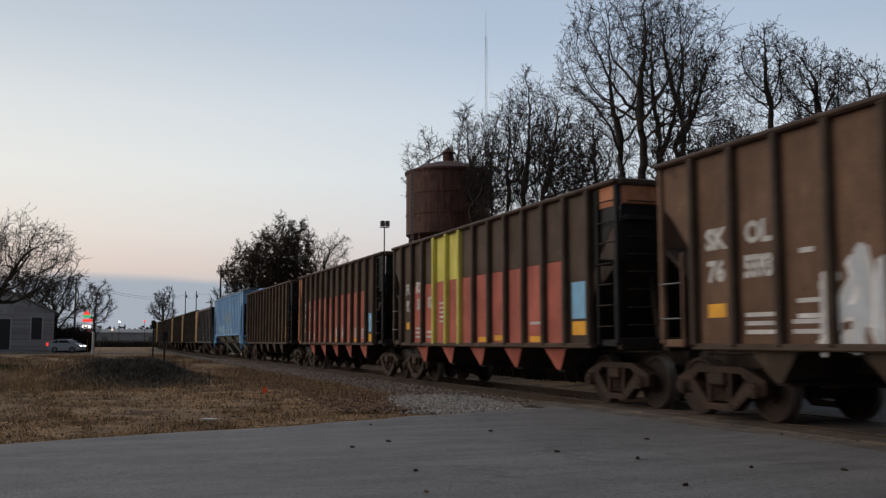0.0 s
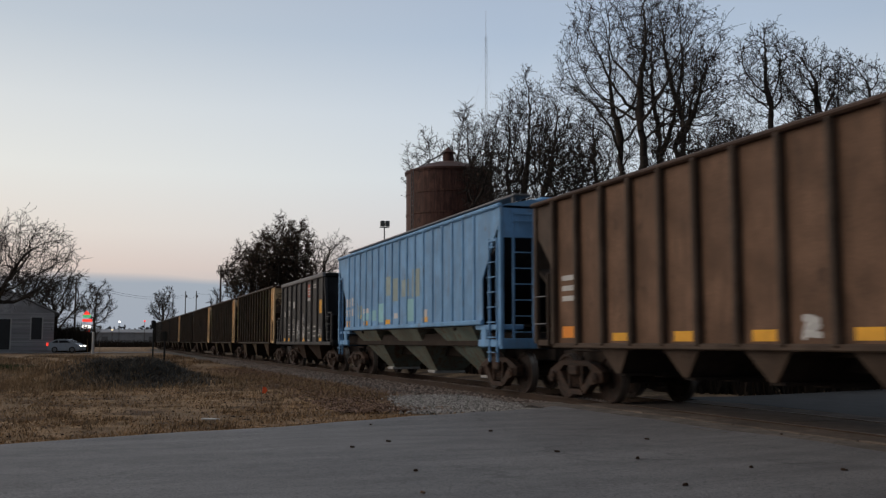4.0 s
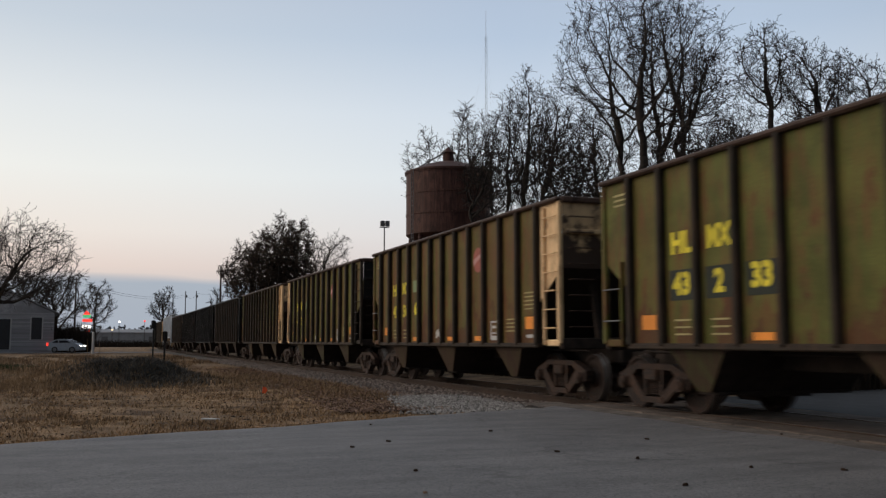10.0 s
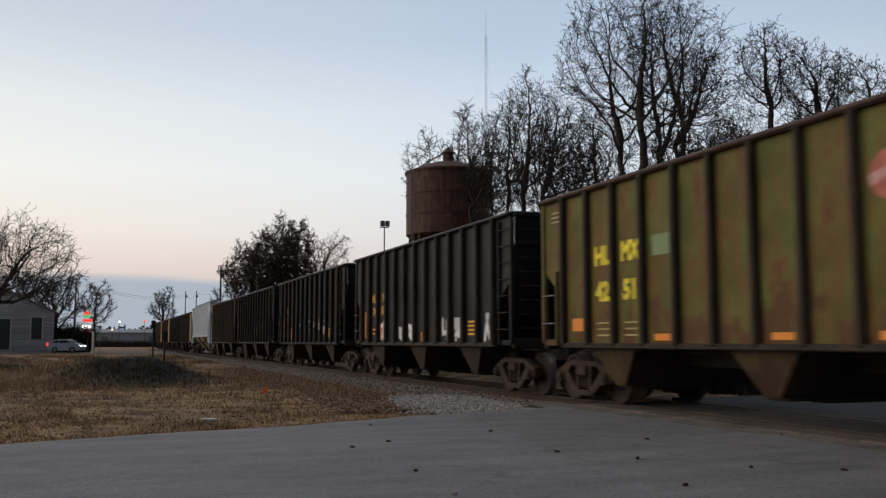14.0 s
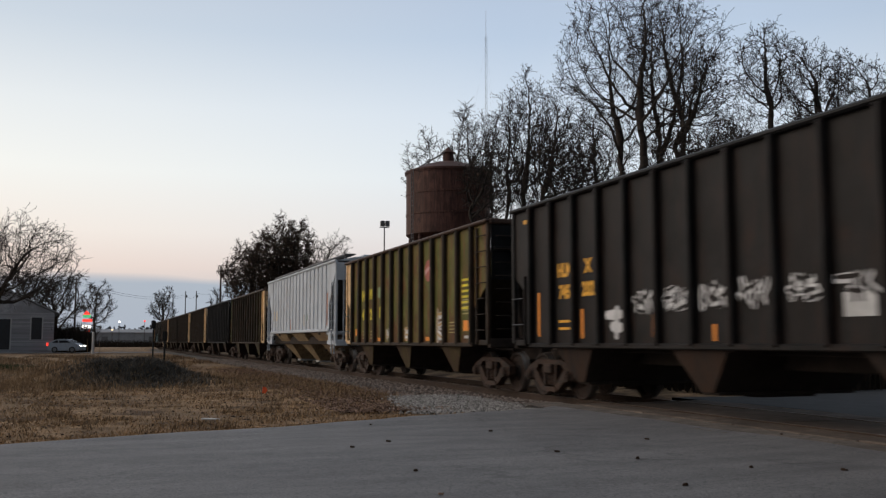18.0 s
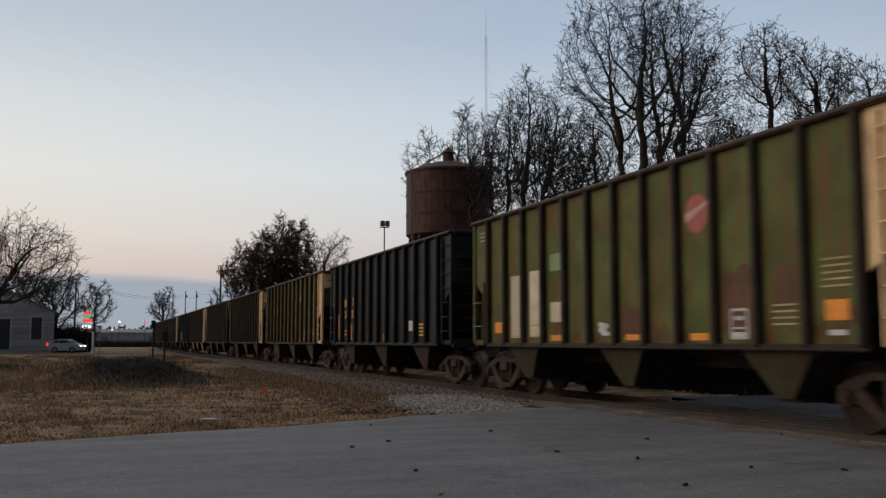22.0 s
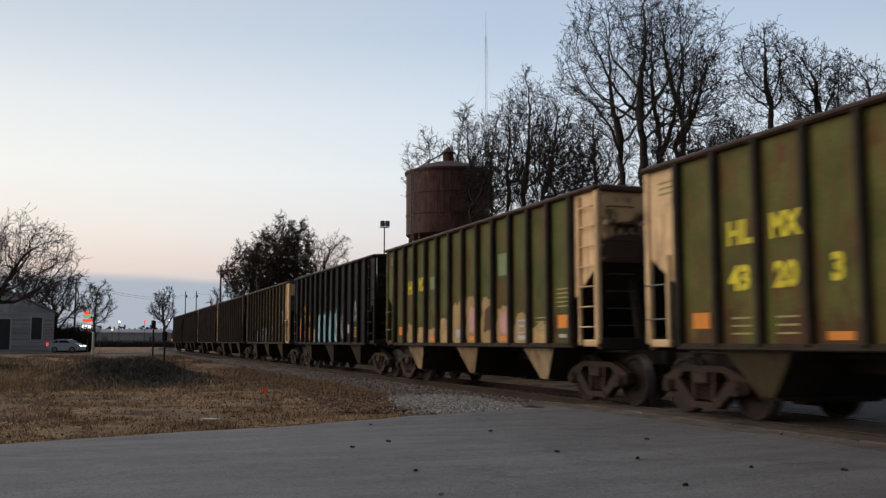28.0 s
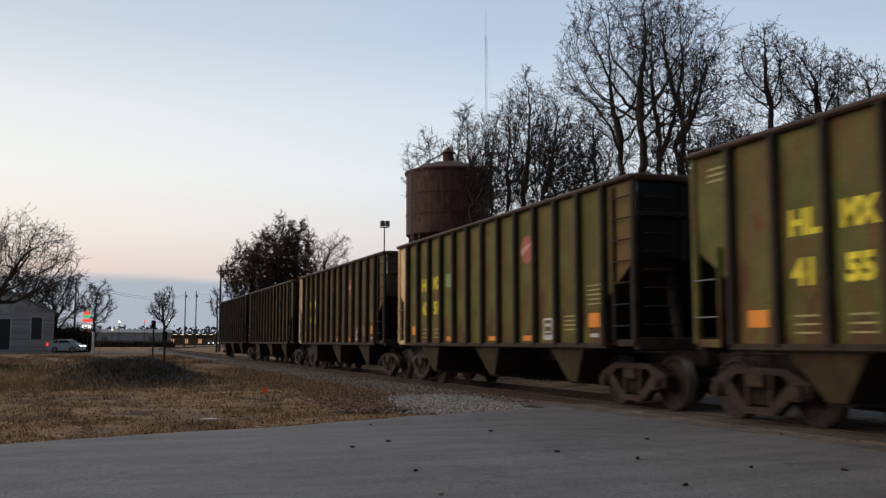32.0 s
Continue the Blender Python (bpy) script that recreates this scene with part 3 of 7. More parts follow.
def shoulder_spot():
    y = 16.6 + 60 * random.random() ** 1.7
    lo = 6.5 + 0.7 * random.random() + (0.6 if y > 40 else 0.0) if y > 21 else 6.2
    x = random.uniform(lo, 11.3)
    d = abs(x - TRACK_X)
    z = RAIL_Z - 0.17 if d < 2.0 else max(ground_z(x, y), RAIL_Z - 0.17 - (d - 2.0) * 0.17)
    return x, y, z


def pale_spot():
    u = random.random() ** 0.8
    y = 16.1 + 5.2 * u + random.gauss(0, 0.2)
    x = random.uniform(5.3 + 0.25 * u * 5, 8.0) + random.gauss(0, 0.15)
    return x, max(y, road_far_y(x) - 0.05), -0.17


rocks("ballast_stones", 20000, shoulder_spot, (0.025, 0.06), M["stone"], "grimy brown and grey ballast stones beside the rails")
rocks("pale_gravel", 11000, pale_spot, (0.018, 0.042), M["pale_stone"], "pale grey loose gravel at the road edge")


def lawn_spot():
    while True:
        y = 12.5 + 38 * random.random() ** 1.6
        x = random.uniform(-5.5 + 0.02 * y, 7.2)
        if y > road_far_y(x) + 0.05 and not (x > 5.2 and y < 19.5 and random.random() < 0.85):
            if noise.noise((x * 0.5, y * 0.5, 1.0)) > -0.12 or random.random() < 0.2:
                return x, y, ground_z(x, y)


def weed_spot():
    while True:
        c = random.choice(((-1.3, 31.0, 1.3, 2.2), (-0.6, 29.3, 1.4, 1.0), (3.6, 31.5, 1.3, 3.0), (5.9, 26.0, 0.6, 5.0), (-3.2, 38.0, 2.5, 5.0), (1.0, 42.0, 3.0, 6.0)))
        x, y = random.gauss(c[0], c[2]), random.gauss(c[1], c[3])
        if road_far_y(x) + 1.0 < y < 60 and x < 6.9 and not (x > 5.0 and y < 20.5):
            return x, y, ground_z(x, y)


def heap_spot():
    x, y = random.gauss(1.2, 0.85), random.gauss(30.4, 0.95)
    return x, y, ground_z(x, y)


def edge_spot():
    x = random.uniform(-5, 5.2)
    y = road_far_y(x) + abs(random.gauss(0.0, 0.22)) - 0.03
    return x, y, -0.15


blades("dry_grass", 60000, lawn_spot, (0.015, 0.055), 0.007, M["grass"], "short dry tan winter grass")
blades("grass_verge", 5000, edge_spot, (0.012, 0.045), 0.008, M["grass"], "ragged dry grass along the road edge")
blades("dead_weeds", 15000, weed_spot, (0.04, 0.20), 0.007, M["weed"], "taller dead brown weeds and stalks", "weeds", 0.35)
blades("brush_heap", 17000, heap_spot, (0.03, 0.17), 0.012, M["brush"], "dark heap of dead brush and earth", "brush", 0.9)
TUSSOCKS = [(random.uniform(-5.0, 6.2), 13.6 + 34 * random.random() ** 1.5) for _ in range(230)] + [(random.gauss(0.2, 1.9), random.gauss(29.3, 0.9)) for _ in range(70)] + [(random.gauss(5.7, 0.6), random.uniform(20, 40)) for _ in range(80)]


def tussock_spot():
    while True:
        cx, cy = random.choice(TUSSOCKS)
        x, y = random.gauss(cx, 0.13), random.gauss(cy, 0.13)
        if y > road_far_y(x) + 0.15 and not (x > 5.0 and y < 20.5):
            return x, y, ground_z(x, y)


def far_weed_spot():
    while True:
        x, y = random.uniform(-13, 7.0), random.uniform(44, 90)
        if noise.noise((x * 0.25, y * 0.12, 5.0)) > -0.15:
            return x, y, ground_z(x, y)


def green_spot():
    x, y = random.gauss(-5.0, 0.9), random.gauss(51.0, 2.2)
    return x, y, ground_z(x, y)


blades("tussocks", 11000, tussock_spot, (0.03, 0.13), 0.008, M["tussock"], "small dark tussocks of dead grass", "grass", 0.55)
blades("far_weeds", 15000, far_weed_spot, (0.06, 0.22), 0.02, M["tussock"], "brown weeds on the far side of the field", "weeds", 0.4)
blades("green_grass", 2600, green_spot, (0.05, 0.16), 0.014, M["green"], "patch of dark green grass in the dry field", "grass", 0.4)


def leaf_spot():
    y = 12 + 26 * random.random() ** 1.3
    x = random.uniform(-4, 7)
    y = max(y, road_far_y(x) + 0.1)
    return x, y, ground_z(x, y) + 0.02


def leaves_flat(name, count, place, size, material, label):
    vs, fs = [], []
    for _ in range(count):
        x, y, z = place()
        r, a = random.uniform(*size), random.uniform(0, TAU)
        k = len(vs)
        for i, q in enumerate((1.0, 0.55, 0.8, 0.55, 1.0, 0.5)):
            b = a + TAU * i / 6
            vs.append((x + r * q * math.cos(b), y + r * q * math.sin(b), z + random.uniform(0, r * 0.8)))
        fs.append(tuple(range(k, k + 6)))
    return tagged(put(name, fast_mesh(name, vs, fs, material)), label, "leaves", kind="stuff")


def red_spot():
    y = 16.8 + 30 * random.random() ** 1.3
    x = random.gauss(5.9, 0.85) + 0.012 * (y - 17)
    if x > 5.5 and y < 20.8:
        x -= 1.3
    return x, max(y, road_far_y(x) + 0.2), ground_z(x, y) + 0.02


def stalk_spot():
    x, y = random.gauss(-1.1, 0.55), random.gauss(34.0, 1.2)
    return x, y, ground_z(x, y)


blades("tall_stalks", 260, stalk_spot, (0.35, 0.85), 0.008, M["weed"], "tall pale dead stalks beside the heap", "weeds", 0.12)
leaves_flat("leaf_litter", 12000, red_spot, (0.02, 0.05), M["red_litter"], "reddish brown leaf litter along the ballast")
leaves_flat("fallen_leaves", 3200, leaf_spot, (0.014, 0.040), M["litter"], "scattered dark fallen leaves on the grass")


# ---- trees ----
def colonize(rng, height, low, radius, shift, fork, count, r0, twig_r, stems):
    """A bare tree grown towards free places in its crown: arrays of nodes, parents and radii."""
    mid = np.array((shift[0], shift[1], (height + low) / 2))
    half = np.array((radius, radius, (height - low) / 2))
    goals = []
    while len(goals) < count:
        p = rng.uniform(-1.3, 1.3, (4000, 3))
        d = np.linalg.norm(p, axis=1)
        u = p / d[:, None]
        k = rng.integers(0, 999)
        rim = 0.90 + 0.13 * np.sin(3.1 * u[:, 0] + k) * np.cos(2.7 * u[:, 1] - k) + 0.13 * np.sin(6.3 * u[:, 2] + 4.1 * u[:, 0] + 2 * k)
        wide = np.where(p[:, 2] < -0.2, 1.0 - 0.35 * (-0.2 - p[:, 2]), 1.0)
        ok = (d < rim * wide) & (d > 0.25 * rng.random(4000))
        goals.extend((p[ok] * half + mid).tolist())
    goals = np.array(goals[:count])
    step = 0.062 * (radius * radius * (height - low) / 2) ** (1 / 3) + 0.06
    reach, kill = 20.0 * step, 2.0 * step
    # the stem up to the fork
    stem = low + (height - low) * fork
    n0 = max(4, int(stem / step))
    lean = np.array((shift[0], shift[1], 0.0)) * 0.55
    nodes, parent = [np.array((0.0, 0.0, -0.3))], [-1]
    turn = rng.uniform(0, TAU)
    for k in range(stems):
        a = turn + TAU * k / stems + rng.uniform(-0.4, 0.4)
        out = np.array((math.cos(a), math.sin(a), 0.0)) * (radius * rng.uniform(0.38, 0.72) if stems > 1 else 0.0)
        tall = stem * (rng.uniform(0.72, 1.08) if stems > 1 else 1.0)
        sway, last = np.zeros(3), 0
        for i in range(1, n0 + 1):
            t = i / n0
            sway += rng.normal(0, 0.16 * step, 3) * (1, 1, 0)
            nodes.append(np.array((0, 0, tall * t)) + (lean + out) * t ** 1.35 + sway)
            parent.append(last)
            last = len(nodes) - 1
    pts = np.array(nodes)
    alive = np.ones(count, bool)
    dist = np.full(count, 1e9)
    near = np.zeros(count, int)
    first = 0
    for _ in range(90):
        fresh = pts[first:]
        if len(fresh) == 0:
            break
        dd = np.linalg.norm(goals[:, None, :] - fresh[None], axis=2)
        j = dd.argmin(axis=1)
        m = dd[np.arange(count), j]
        better = m < dist
        dist[better], near[better] = m[better], j[better] + first
        alive &= dist > kill
        act = np.nonzero(alive & (dist < reach))[0]
        if len(act) == 0:
            act = np.nonzero(alive)[0]
            if len(act) == 0:
                break
        d = goals[act] - pts[near[act]]
        d /= np.linalg.norm(d, axis=1)[:, None]
        total = np.zeros_like(pts)
        np.add.at(total, near[act], d)
        idx = np.unique(near[act])
        way = total[idx]
        way /= np.linalg.norm(way, axis=1)[:, None] + 1e-9
        way += rng.normal(0, 0.13, way.shape)
        way /= np.linalg.norm(way, axis=1)[:, None]
        first = len(pts)
        pts = np.vstack((pts, pts[idx] + way * step))
        parent.extend(idx.tolist())
    parent = np.array(parent)
    load = np.zeros(len(pts))
    kids = np.zeros(len(pts), int)
    np.add.at(kids, parent[1:], 1)
    load[kids == 0] = 1.0
    for i in range(len(pts) - 1, 0, -1):
        load[parent[i]] += load[i]
    rad = twig_r * load ** (math.log(r0 / twig_r) / math.log(load[0]))
    rad *= 1 + 0.35 * np.minimum(1.0, np.log(load) / 4)
    rad[1 : n0 * stems + 1] *= np.tile(np.linspace(1.0, 0.62, n0), stems)
    return pts, parent, rad, load, step


def tubes(name, a, b, ra, rb, sides, material, joined=None):
    """Open tapered tubes between the rows of a and b, made at once."""
    k = len(a)
    d = b - a
    d /= np.linalg.norm(d, axis=1)[:, None] + 1e-9
    ref = np.where(np.abs(d[:, 2:3]) > 0.9, np.array([[1.0, 0, 0]]), np.array([[0, 0, 1.0]]))
    u = np.cross(d, ref)
    u /= np.linalg.norm(u, axis=1)[:, None]
    w = np.cross(d, u)
    rings = []
    for p, r in ((a, ra), (b, rb)):
        for i in range(sides):
            t = TAU * i / sides
            rings.append(p + (u * math.cos(t) + w * math.sin(t)) * r[:, None])
    v = np.stack(rings, axis=1).reshape(-1, 3)
    quad = np.array([(i, (i + 1) % sides, sides + (i + 1) % sides, sides + i) for i in range(sides)])
    f = (np.arange(k)[:, None, None] * 2 * sides + quad[None]).reshape(-1, 4)
    if joined is not None:
        # each piece shares a corner with the end of the piece it grows from
        swap = np.arange(2 * sides * k)
        on = np.nonzero(joined >= 0)[0]
        swap[on * 2 * sides] = joined[on] * 2 * sides + sides
        f = swap[f]
    me = bpy.data.meshes.new(name)
    me.vertices.add(len(v))
    me.vertices.foreach_set("co", v.astype(np.float32).ravel())
    me.loops.add(f.size)
    me.loops.foreach_set("vertex_index", f.astype(np.int32).ravel())
    me.polygons.add(len(f))
    me.polygons.foreach_set("loop_start", np.arange(0, f.size, 4, dtype=np.int32))
    me.update(calc_edges=True)
    me.validate()
    me.materials.append(material)
    return me


def leaf_cloud(name, rng, tips, size, material):
    """Small four-cornered leaves and pods about the ends of twigs."""
    k = len(tips)
    c = tips + rng.normal(0, 0.10, (k, 3))
    u = rng.normal(0, 1, (k, 3))
    u /= np.linalg.norm(u, axis=1)[:, None]
    w = np.cross(u, rng.normal(0, 1, (k, 3)))
    w /= np.linalg.norm(w, axis=1)[:, None]
    s = rng.uniform(size[0], size[1], (k, 1))
    v = np.stack((c + u * s, c + w * s * 0.6, c - u * s, c - w * s * 0.6), axis=1).reshape(-1, 3)
    return fast_mesh(name, v.tolist(), np.arange(4 * k).reshape(-1, 4).tolist(), material)


def bare_tree(name, seed, x, y, height, low, radius, r0, count, label, shift=(0, 0), twig_r=0.011, leaves=0.0, fork=0.3, stems=1, leaf_size=(0.035, 0.075)):
    rng = np.random.default_rng(seed)
    pts, parent, rad, load, step = colonize(rng, height, low, radius, shift, fork, count, r0, twig_r, stems)
    a, b = pts[parent[1:]], pts[1:]
    ra, rb = np.maximum(rad[parent[1:]], twig_r), np.maximum(rad[1:], twig_r)
    ra = np.minimum(ra, rb * 1.6)
    thick = rb > max(0.045, 2.2 * twig_r)
    # crooked twigs along the thin shoots, each with a few bends and side spurs
    thin = np.nonzero(load[1:] < 7)[0]
    base = np.concatenate([thin] * 2)
    p = b[base] + (a[base] - b[base]) * rng.random((len(base), 1))
    d = b[base] - a[base]
    d /= np.linalg.norm(d, axis=1)[:, None] + 1e-9
    side = rng.normal(0, 1, d.shape)
    side -= d * (side * d).sum(axis=1)[:, None]
    side /= np.linalg.norm(side, axis=1)[:, None] + 1e-9
    d = d * 0.75 + side * 0.75 + (0, 0, 0.12)
    size = (step + 0.08) * rng.uniform(0.35, 1.0, (len(base), 1))
    ta, tb, ends = [], [], []
    for bend in range(3):
        d /= np.linalg.norm(d, axis=1)[:, None]
        q = p + d * size
        ta.append(p)
        tb.append(q)
        spur = rng.normal(0, 1, d.shape) * 0.8 + d * 0.6
        spur /= np.linalg.norm(spur, axis=1)[:, None]
        ta.append(q)
        tb.append(q + spur * size * 0.7)
        ends += [q + spur * size * 0.7]
        p, d, size = q, d + rng.normal(0, 0.22, d.shape), size * 0.8
    ends.append(p)
    ta, tb, ends = np.vstack(ta), np.vstack(tb), np.vstack(ends)
    one = np.full(len(ta), twig_r)
    tree = thing(name, label, "tree", pose(x, y, -0.19))
    rank = np.full(len(pts), -1)
    rank[1:][thick] = np.arange(thick.sum())
    put("trunk", tubes("trunk", a[thick], b[thick], ra[thick], rb[thick], 8, M["bark"], rank[parent[1:][thick]]), tree, "dark rough trunk and limbs")
    fine = ~thick
    crown = put("crown", tubes("crown", np.vstack((a[fine], ta)), np.vstack((b[fine], tb)), np.concatenate((ra[fine], one * 0.95)), np.concatenate((rb[fine], one * 0.7)), 3, M["twig"]), tree, "leafless twigs")
    if leaves:
        n = int(leaves * len(base))
        put("clinging_leaves", leaf_cloud("clinging_leaves", rng, ends[rng.integers(0, len(ends), n)], leaf_size, M["leaf"]), crown, "few dark clinging leaves and seed pods")
    return tree


TALL = "tall leafless tree with dark branching limbs behind the train"
HELD = "broad dark tree still holding brown leaves"
bare_tree("bare_tree", 3, 24.04, 39.15, 19.33, 9.52, 4.42, 0.32, 3700, TALL, shift=(0.18, -0.06), twig_r=0.0115, leaves=0.4, fork=0.12, stems=4)
bare_tree("bare_tree", 5, 26.29, 40.46, 19.24, 10.17, 2.52, 0.2, 700, TALL, shift=(0.13, -0.05), twig_r=0.0115, leaves=0.4, fork=0.15, stems=2)
bare_tree("bare_tree", 8, 25.33, 36.56, 15.22, 10.15, 1.66, 0.13, 850, TALL, shift=(0.53, -0.19), twig_r=0.0105, leaves=0.7, fork=0.2, stems=2)
bare_tree("bare_tree", 9, 27.79, 34.6, 15.84, 10.51, 1.6, 0.14, 850, TALL, shift=(0.14, -0.05), twig_r=0.0105, leaves=0.4, fork=0.25, stems=1)
bare_tree("bare_tree", 11, 30.49, 35.75, 15.93, 10.36, 1.86, 0.17, 1050, TALL, shift=(0.86, -0.31), twig_r=0.0112, leaves=0.4, fork=0.15, stems=3)
bare_tree("bare_tree", 14, 31.78, 33.15, 14.63, 10.26, 1.6, 0.12, 620, TALL, shift=(0.05, -0.02), twig_r=0.0105, leaves=0.4, fork=0.2, stems=2)
bare_tree("bare_tree", 16, 24.07, 61.48, 18.1, 8.16, 1.96, 0.15, 1300, "slender leafless tree beside the rusty tank", shift=(0.11, -0.04), twig_r=0.015, leaves=0.7, fork=0.24, stems=2)
bare_tree("bare_tree", 18, 23.87, 50.91, 17.88, 8.13, 1.53, 0.17, 1400, TALL, shift=(0.07, -0.02), twig_r=0.0135, leaves=0.7, fork=0.2)
bare_tree("bare_tree", 20, 22.94, 53.38, 16.89, 7.67, 1.69, 0.15, 1400, TALL, shift=(0.16, -0.06), twig_r=0.014, leaves=0.7, fork=0.24, stems=2)
bare_tree("bare_tree", 22, 24.62, 48.51, 15.88, 7.56, 2.09, 0.18, 1700, TALL, shift=(0.15, -0.05), twig_r=0.0135, leaves=0.7, fork=0.24, stems=2)
bare_tree("bare_tree", 24, 32.67, 58.36, 18.02, 8.16, 3.73, 0.2, 1500, "leafless tree behind the train", shift=(-0.19, 0.07), twig_r=0.014, leaves=0.3, fork=0.28)
bare_tree("bare_tree", 25, 37.76, 50.14, 16.31, 8.62, 3.93, 0.2, 1300, "leafless tree behind the train", shift=(0.34, -0.12), twig_r=0.013, leaves=0.3, fork=0.28)
bare_tree("bare_tree", 26, 21.95, 64.37, 17.31, 9.59, 2.14, 0.07, 330, "thin leafless sapling beside the rusty tank", shift=(0.04, -0.01), twig_r=0.014, leaves=0.3, fork=0.28)
bare_tree("bare_tree", 61, 19.38, 46.16, 12.51, 6.49, 1.78, 0.12, 1100, "low leafless tree in the undergrowth behind the train", shift=(0.0, -0.0), twig_r=0.0125, leaves=0.6, fork=0.2, stems=3)
bare_tree("bare_tree", 62, 22.01, 45.2, 12.7, 6.49, 1.84, 0.12, 1100, "low leafless tree in the undergrowth behind the train", shift=(0.0, -0.0), twig_r=0.0125, leaves=0.6, fork=0.2, stems=3)
bare_tree("bare_tree", 63, 24.33, 44.36, 12.39, 6.49, 1.78, 0.12, 1100, "low leafless tree in the undergrowth behind the train", shift=(0.0, -0.0), twig_r=0.0125, leaves=0.6, fork=0.2, stems=3)
bare_tree("bare_tree", 64, 23.05, 34.19, 10.67, 7.15, 1.52, 0.12, 1100, "low leafless tree in the undergrowth behind the train", shift=(0.0, -0.0), twig_r=0.0125, leaves=0.6, fork=0.2, stems=3)
bare_tree("bare_tree", 65, 24.95, 33.51, 10.81, 7.15, 1.43, 0.12, 1100, "low leafless tree in the undergrowth behind the train", shift=(0.0, -0.0), twig_r=0.0125, leaves=0.6, fork=0.2, stems=3)
bare_tree("bare_tree", 66, 28.53, 32.21, 11.8, 7.15, 1.57, 0.12, 1100, "low leafless tree in the undergrowth behind the train", shift=(0.0, -0.0), twig_r=0.0125, leaves=0.6, fork=0.2, stems=3)
bare_tree("leafy_tree", 31, 14.43, 99.01, 11.83, 3.3, 3.5, 0.3, 1500, HELD, shift=(0.44, -0.16), twig_r=0.016, leaves=17, fork=0.25, leaf_size=(0.040, 0.085))
bare_tree("leafy_tree", 33, 16.56, 97.17, 13.95, 3.85, 2.94, 0.3, 1700, HELD, shift=(0.27, -0.1), twig_r=0.016, leaves=17, fork=0.25, leaf_size=(0.040, 0.085))
bare_tree("leafy_tree", 35, 19.39, 98.27, 13.97, 3.91, 2.41, 0.3, 1500, HELD, shift=(-0.23, 0.08), twig_r=0.016, leaves=17, fork=0.25, leaf_size=(0.040, 0.085))
bare_tree("bare_tree", 37, 22.41, 102.5, 13.67, 5.89, 2.97, 0.16, 600, "leafless tree beside the dark crown", shift=(1.28, -0.46), twig_r=0.017, leaves=0, fork=0.28)
bare_tree("bare_tree", 41, -10.76, 103.88, 13.61, 3.77, 7.55, 0.34, 2600, "spreading leafless tree in front of the white house", shift=(2.37, -0.86), twig_r=0.019, leaves=0, fork=0.2)
bare_tree("bare_tree", 43, -4.91, 135.8, 11.06, 2.01, 4.12, 0.26, 1500, "spreading leafless tree behind the white house", shift=(-0.71, 0.26), twig_r=0.026, leaves=0, fork=0.15)
bare_tree("bare_tree", 45, -10.36, 139.9, 12.14, 2.4, 4.19, 0.26, 1500, "leafless tree beside the white house", shift=(0.36, -0.13), twig_r=0.026, leaves=0, fork=0.15)
bare_tree("bare_tree", 47, -0.56, 159.75, 11.49, 2.59, 2.99, 0.2, 650, "leafless tree behind the lit sign", shift=(0.29, -0.11), twig_r=0.024, leaves=0, fork=0.2)
bare_tree("bare_tree", 49, 16.68, 259.87, 16.2, 3.74, 4.01, 0.32, 800, "round leafless tree near the far crossing", shift=(-0.7, 0.25), twig_r=0.036, leaves=0, fork=0.15)
bare_tree("bare_tree", 51, 13.64, 118.44, 8.63, 2.98, 1.03, 0.1, 130, "thin leafless tree beside a utility pole", shift=(-0.13, 0.05), twig_r=0.016, leaves=0, fork=0.28)


def far_woods():
    vs, fs = [], []
    rng = random.Random(5)
    for i in range(26000):
        a = rng.uniform(-0.45, 1.25)
        d = rng.uniform(420, 620)
        x, y = math.sin(a) * d, math.cos(a) * d
        top = 10.5 + 2.0 * noise.noise((a * 9, 0, 0)) + 2.5 * noise.noise((a * 40, 0, 2))
        z = rng.random() ** 2.2 * top * 0.72
        s = rng.uniform(0.3, 0.8)
        k = len(vs)
        n = rng.randint(4, 6)
        for j in range(n):
            b = TAU * j / n + rng.uniform(-0.3, 0.3)
            q = s * rng.uniform(0.5, 1.3)
            vs.append((x + q * math.cos(b) * math.cos(a), y - q * math.cos(b) * math.sin(a) + rng.uniform(-0.6, 0.6), max(-0.3, z + q * math.sin(b))))
        fs.append(tuple(range(k, k + n)))
    for i in range(1700):
        a, b = -0.45 + 0.001 * i, -0.45 + 0.001 * (i + 1)
        k = len(vs)
        t0, t1 = (5.4 + 2.0 * noise.noise((q * 12, 0, 5)) + 2.2 * noise.noise((q * 90, 0, 7)) + rng.uniform(-0.5, 0.5) for q in (a, b))
        d = 520 + 12 * noise.noise((a * 30, 0, 0))
        vs += [(math.sin(a) * d, math.cos(a) * d, -0.5), (math.sin(b) * d, math.cos(b) * d, -0.5), (math.sin(b) * d, math.cos(b) * d, t1), (math.sin(a) * d, math.cos(a) * d, t0)]
        fs.append((k, k + 1, k + 2, k + 3))
    tagged(put("far_woods", fast_mesh("far_woods", vs, fs, M["hazed_far_wood"])), "low dark belt of distant winter woods, toned with haze", "woods", kind="stuff")


far_woods()


def thicket_spot():
    y = random.uniform(19, 110)
    x = random.uniform(14.2, 20.5) + (0.0 if y < 90 else 1.0)
    return x, y, -0.19


# undergrowth added to block the low sky that brightens the road past the rails
def beyond_spot():
    x = random.uniform(18, 42)
    return x, 20.5 + 0.25 * (x - 12) + random.uniform(0, 9), -0.19


def hedge_spot():
    x, y = random.uniform(-5.2, -0.8), random.uniform(116, 124)
    return x, y, -0.2


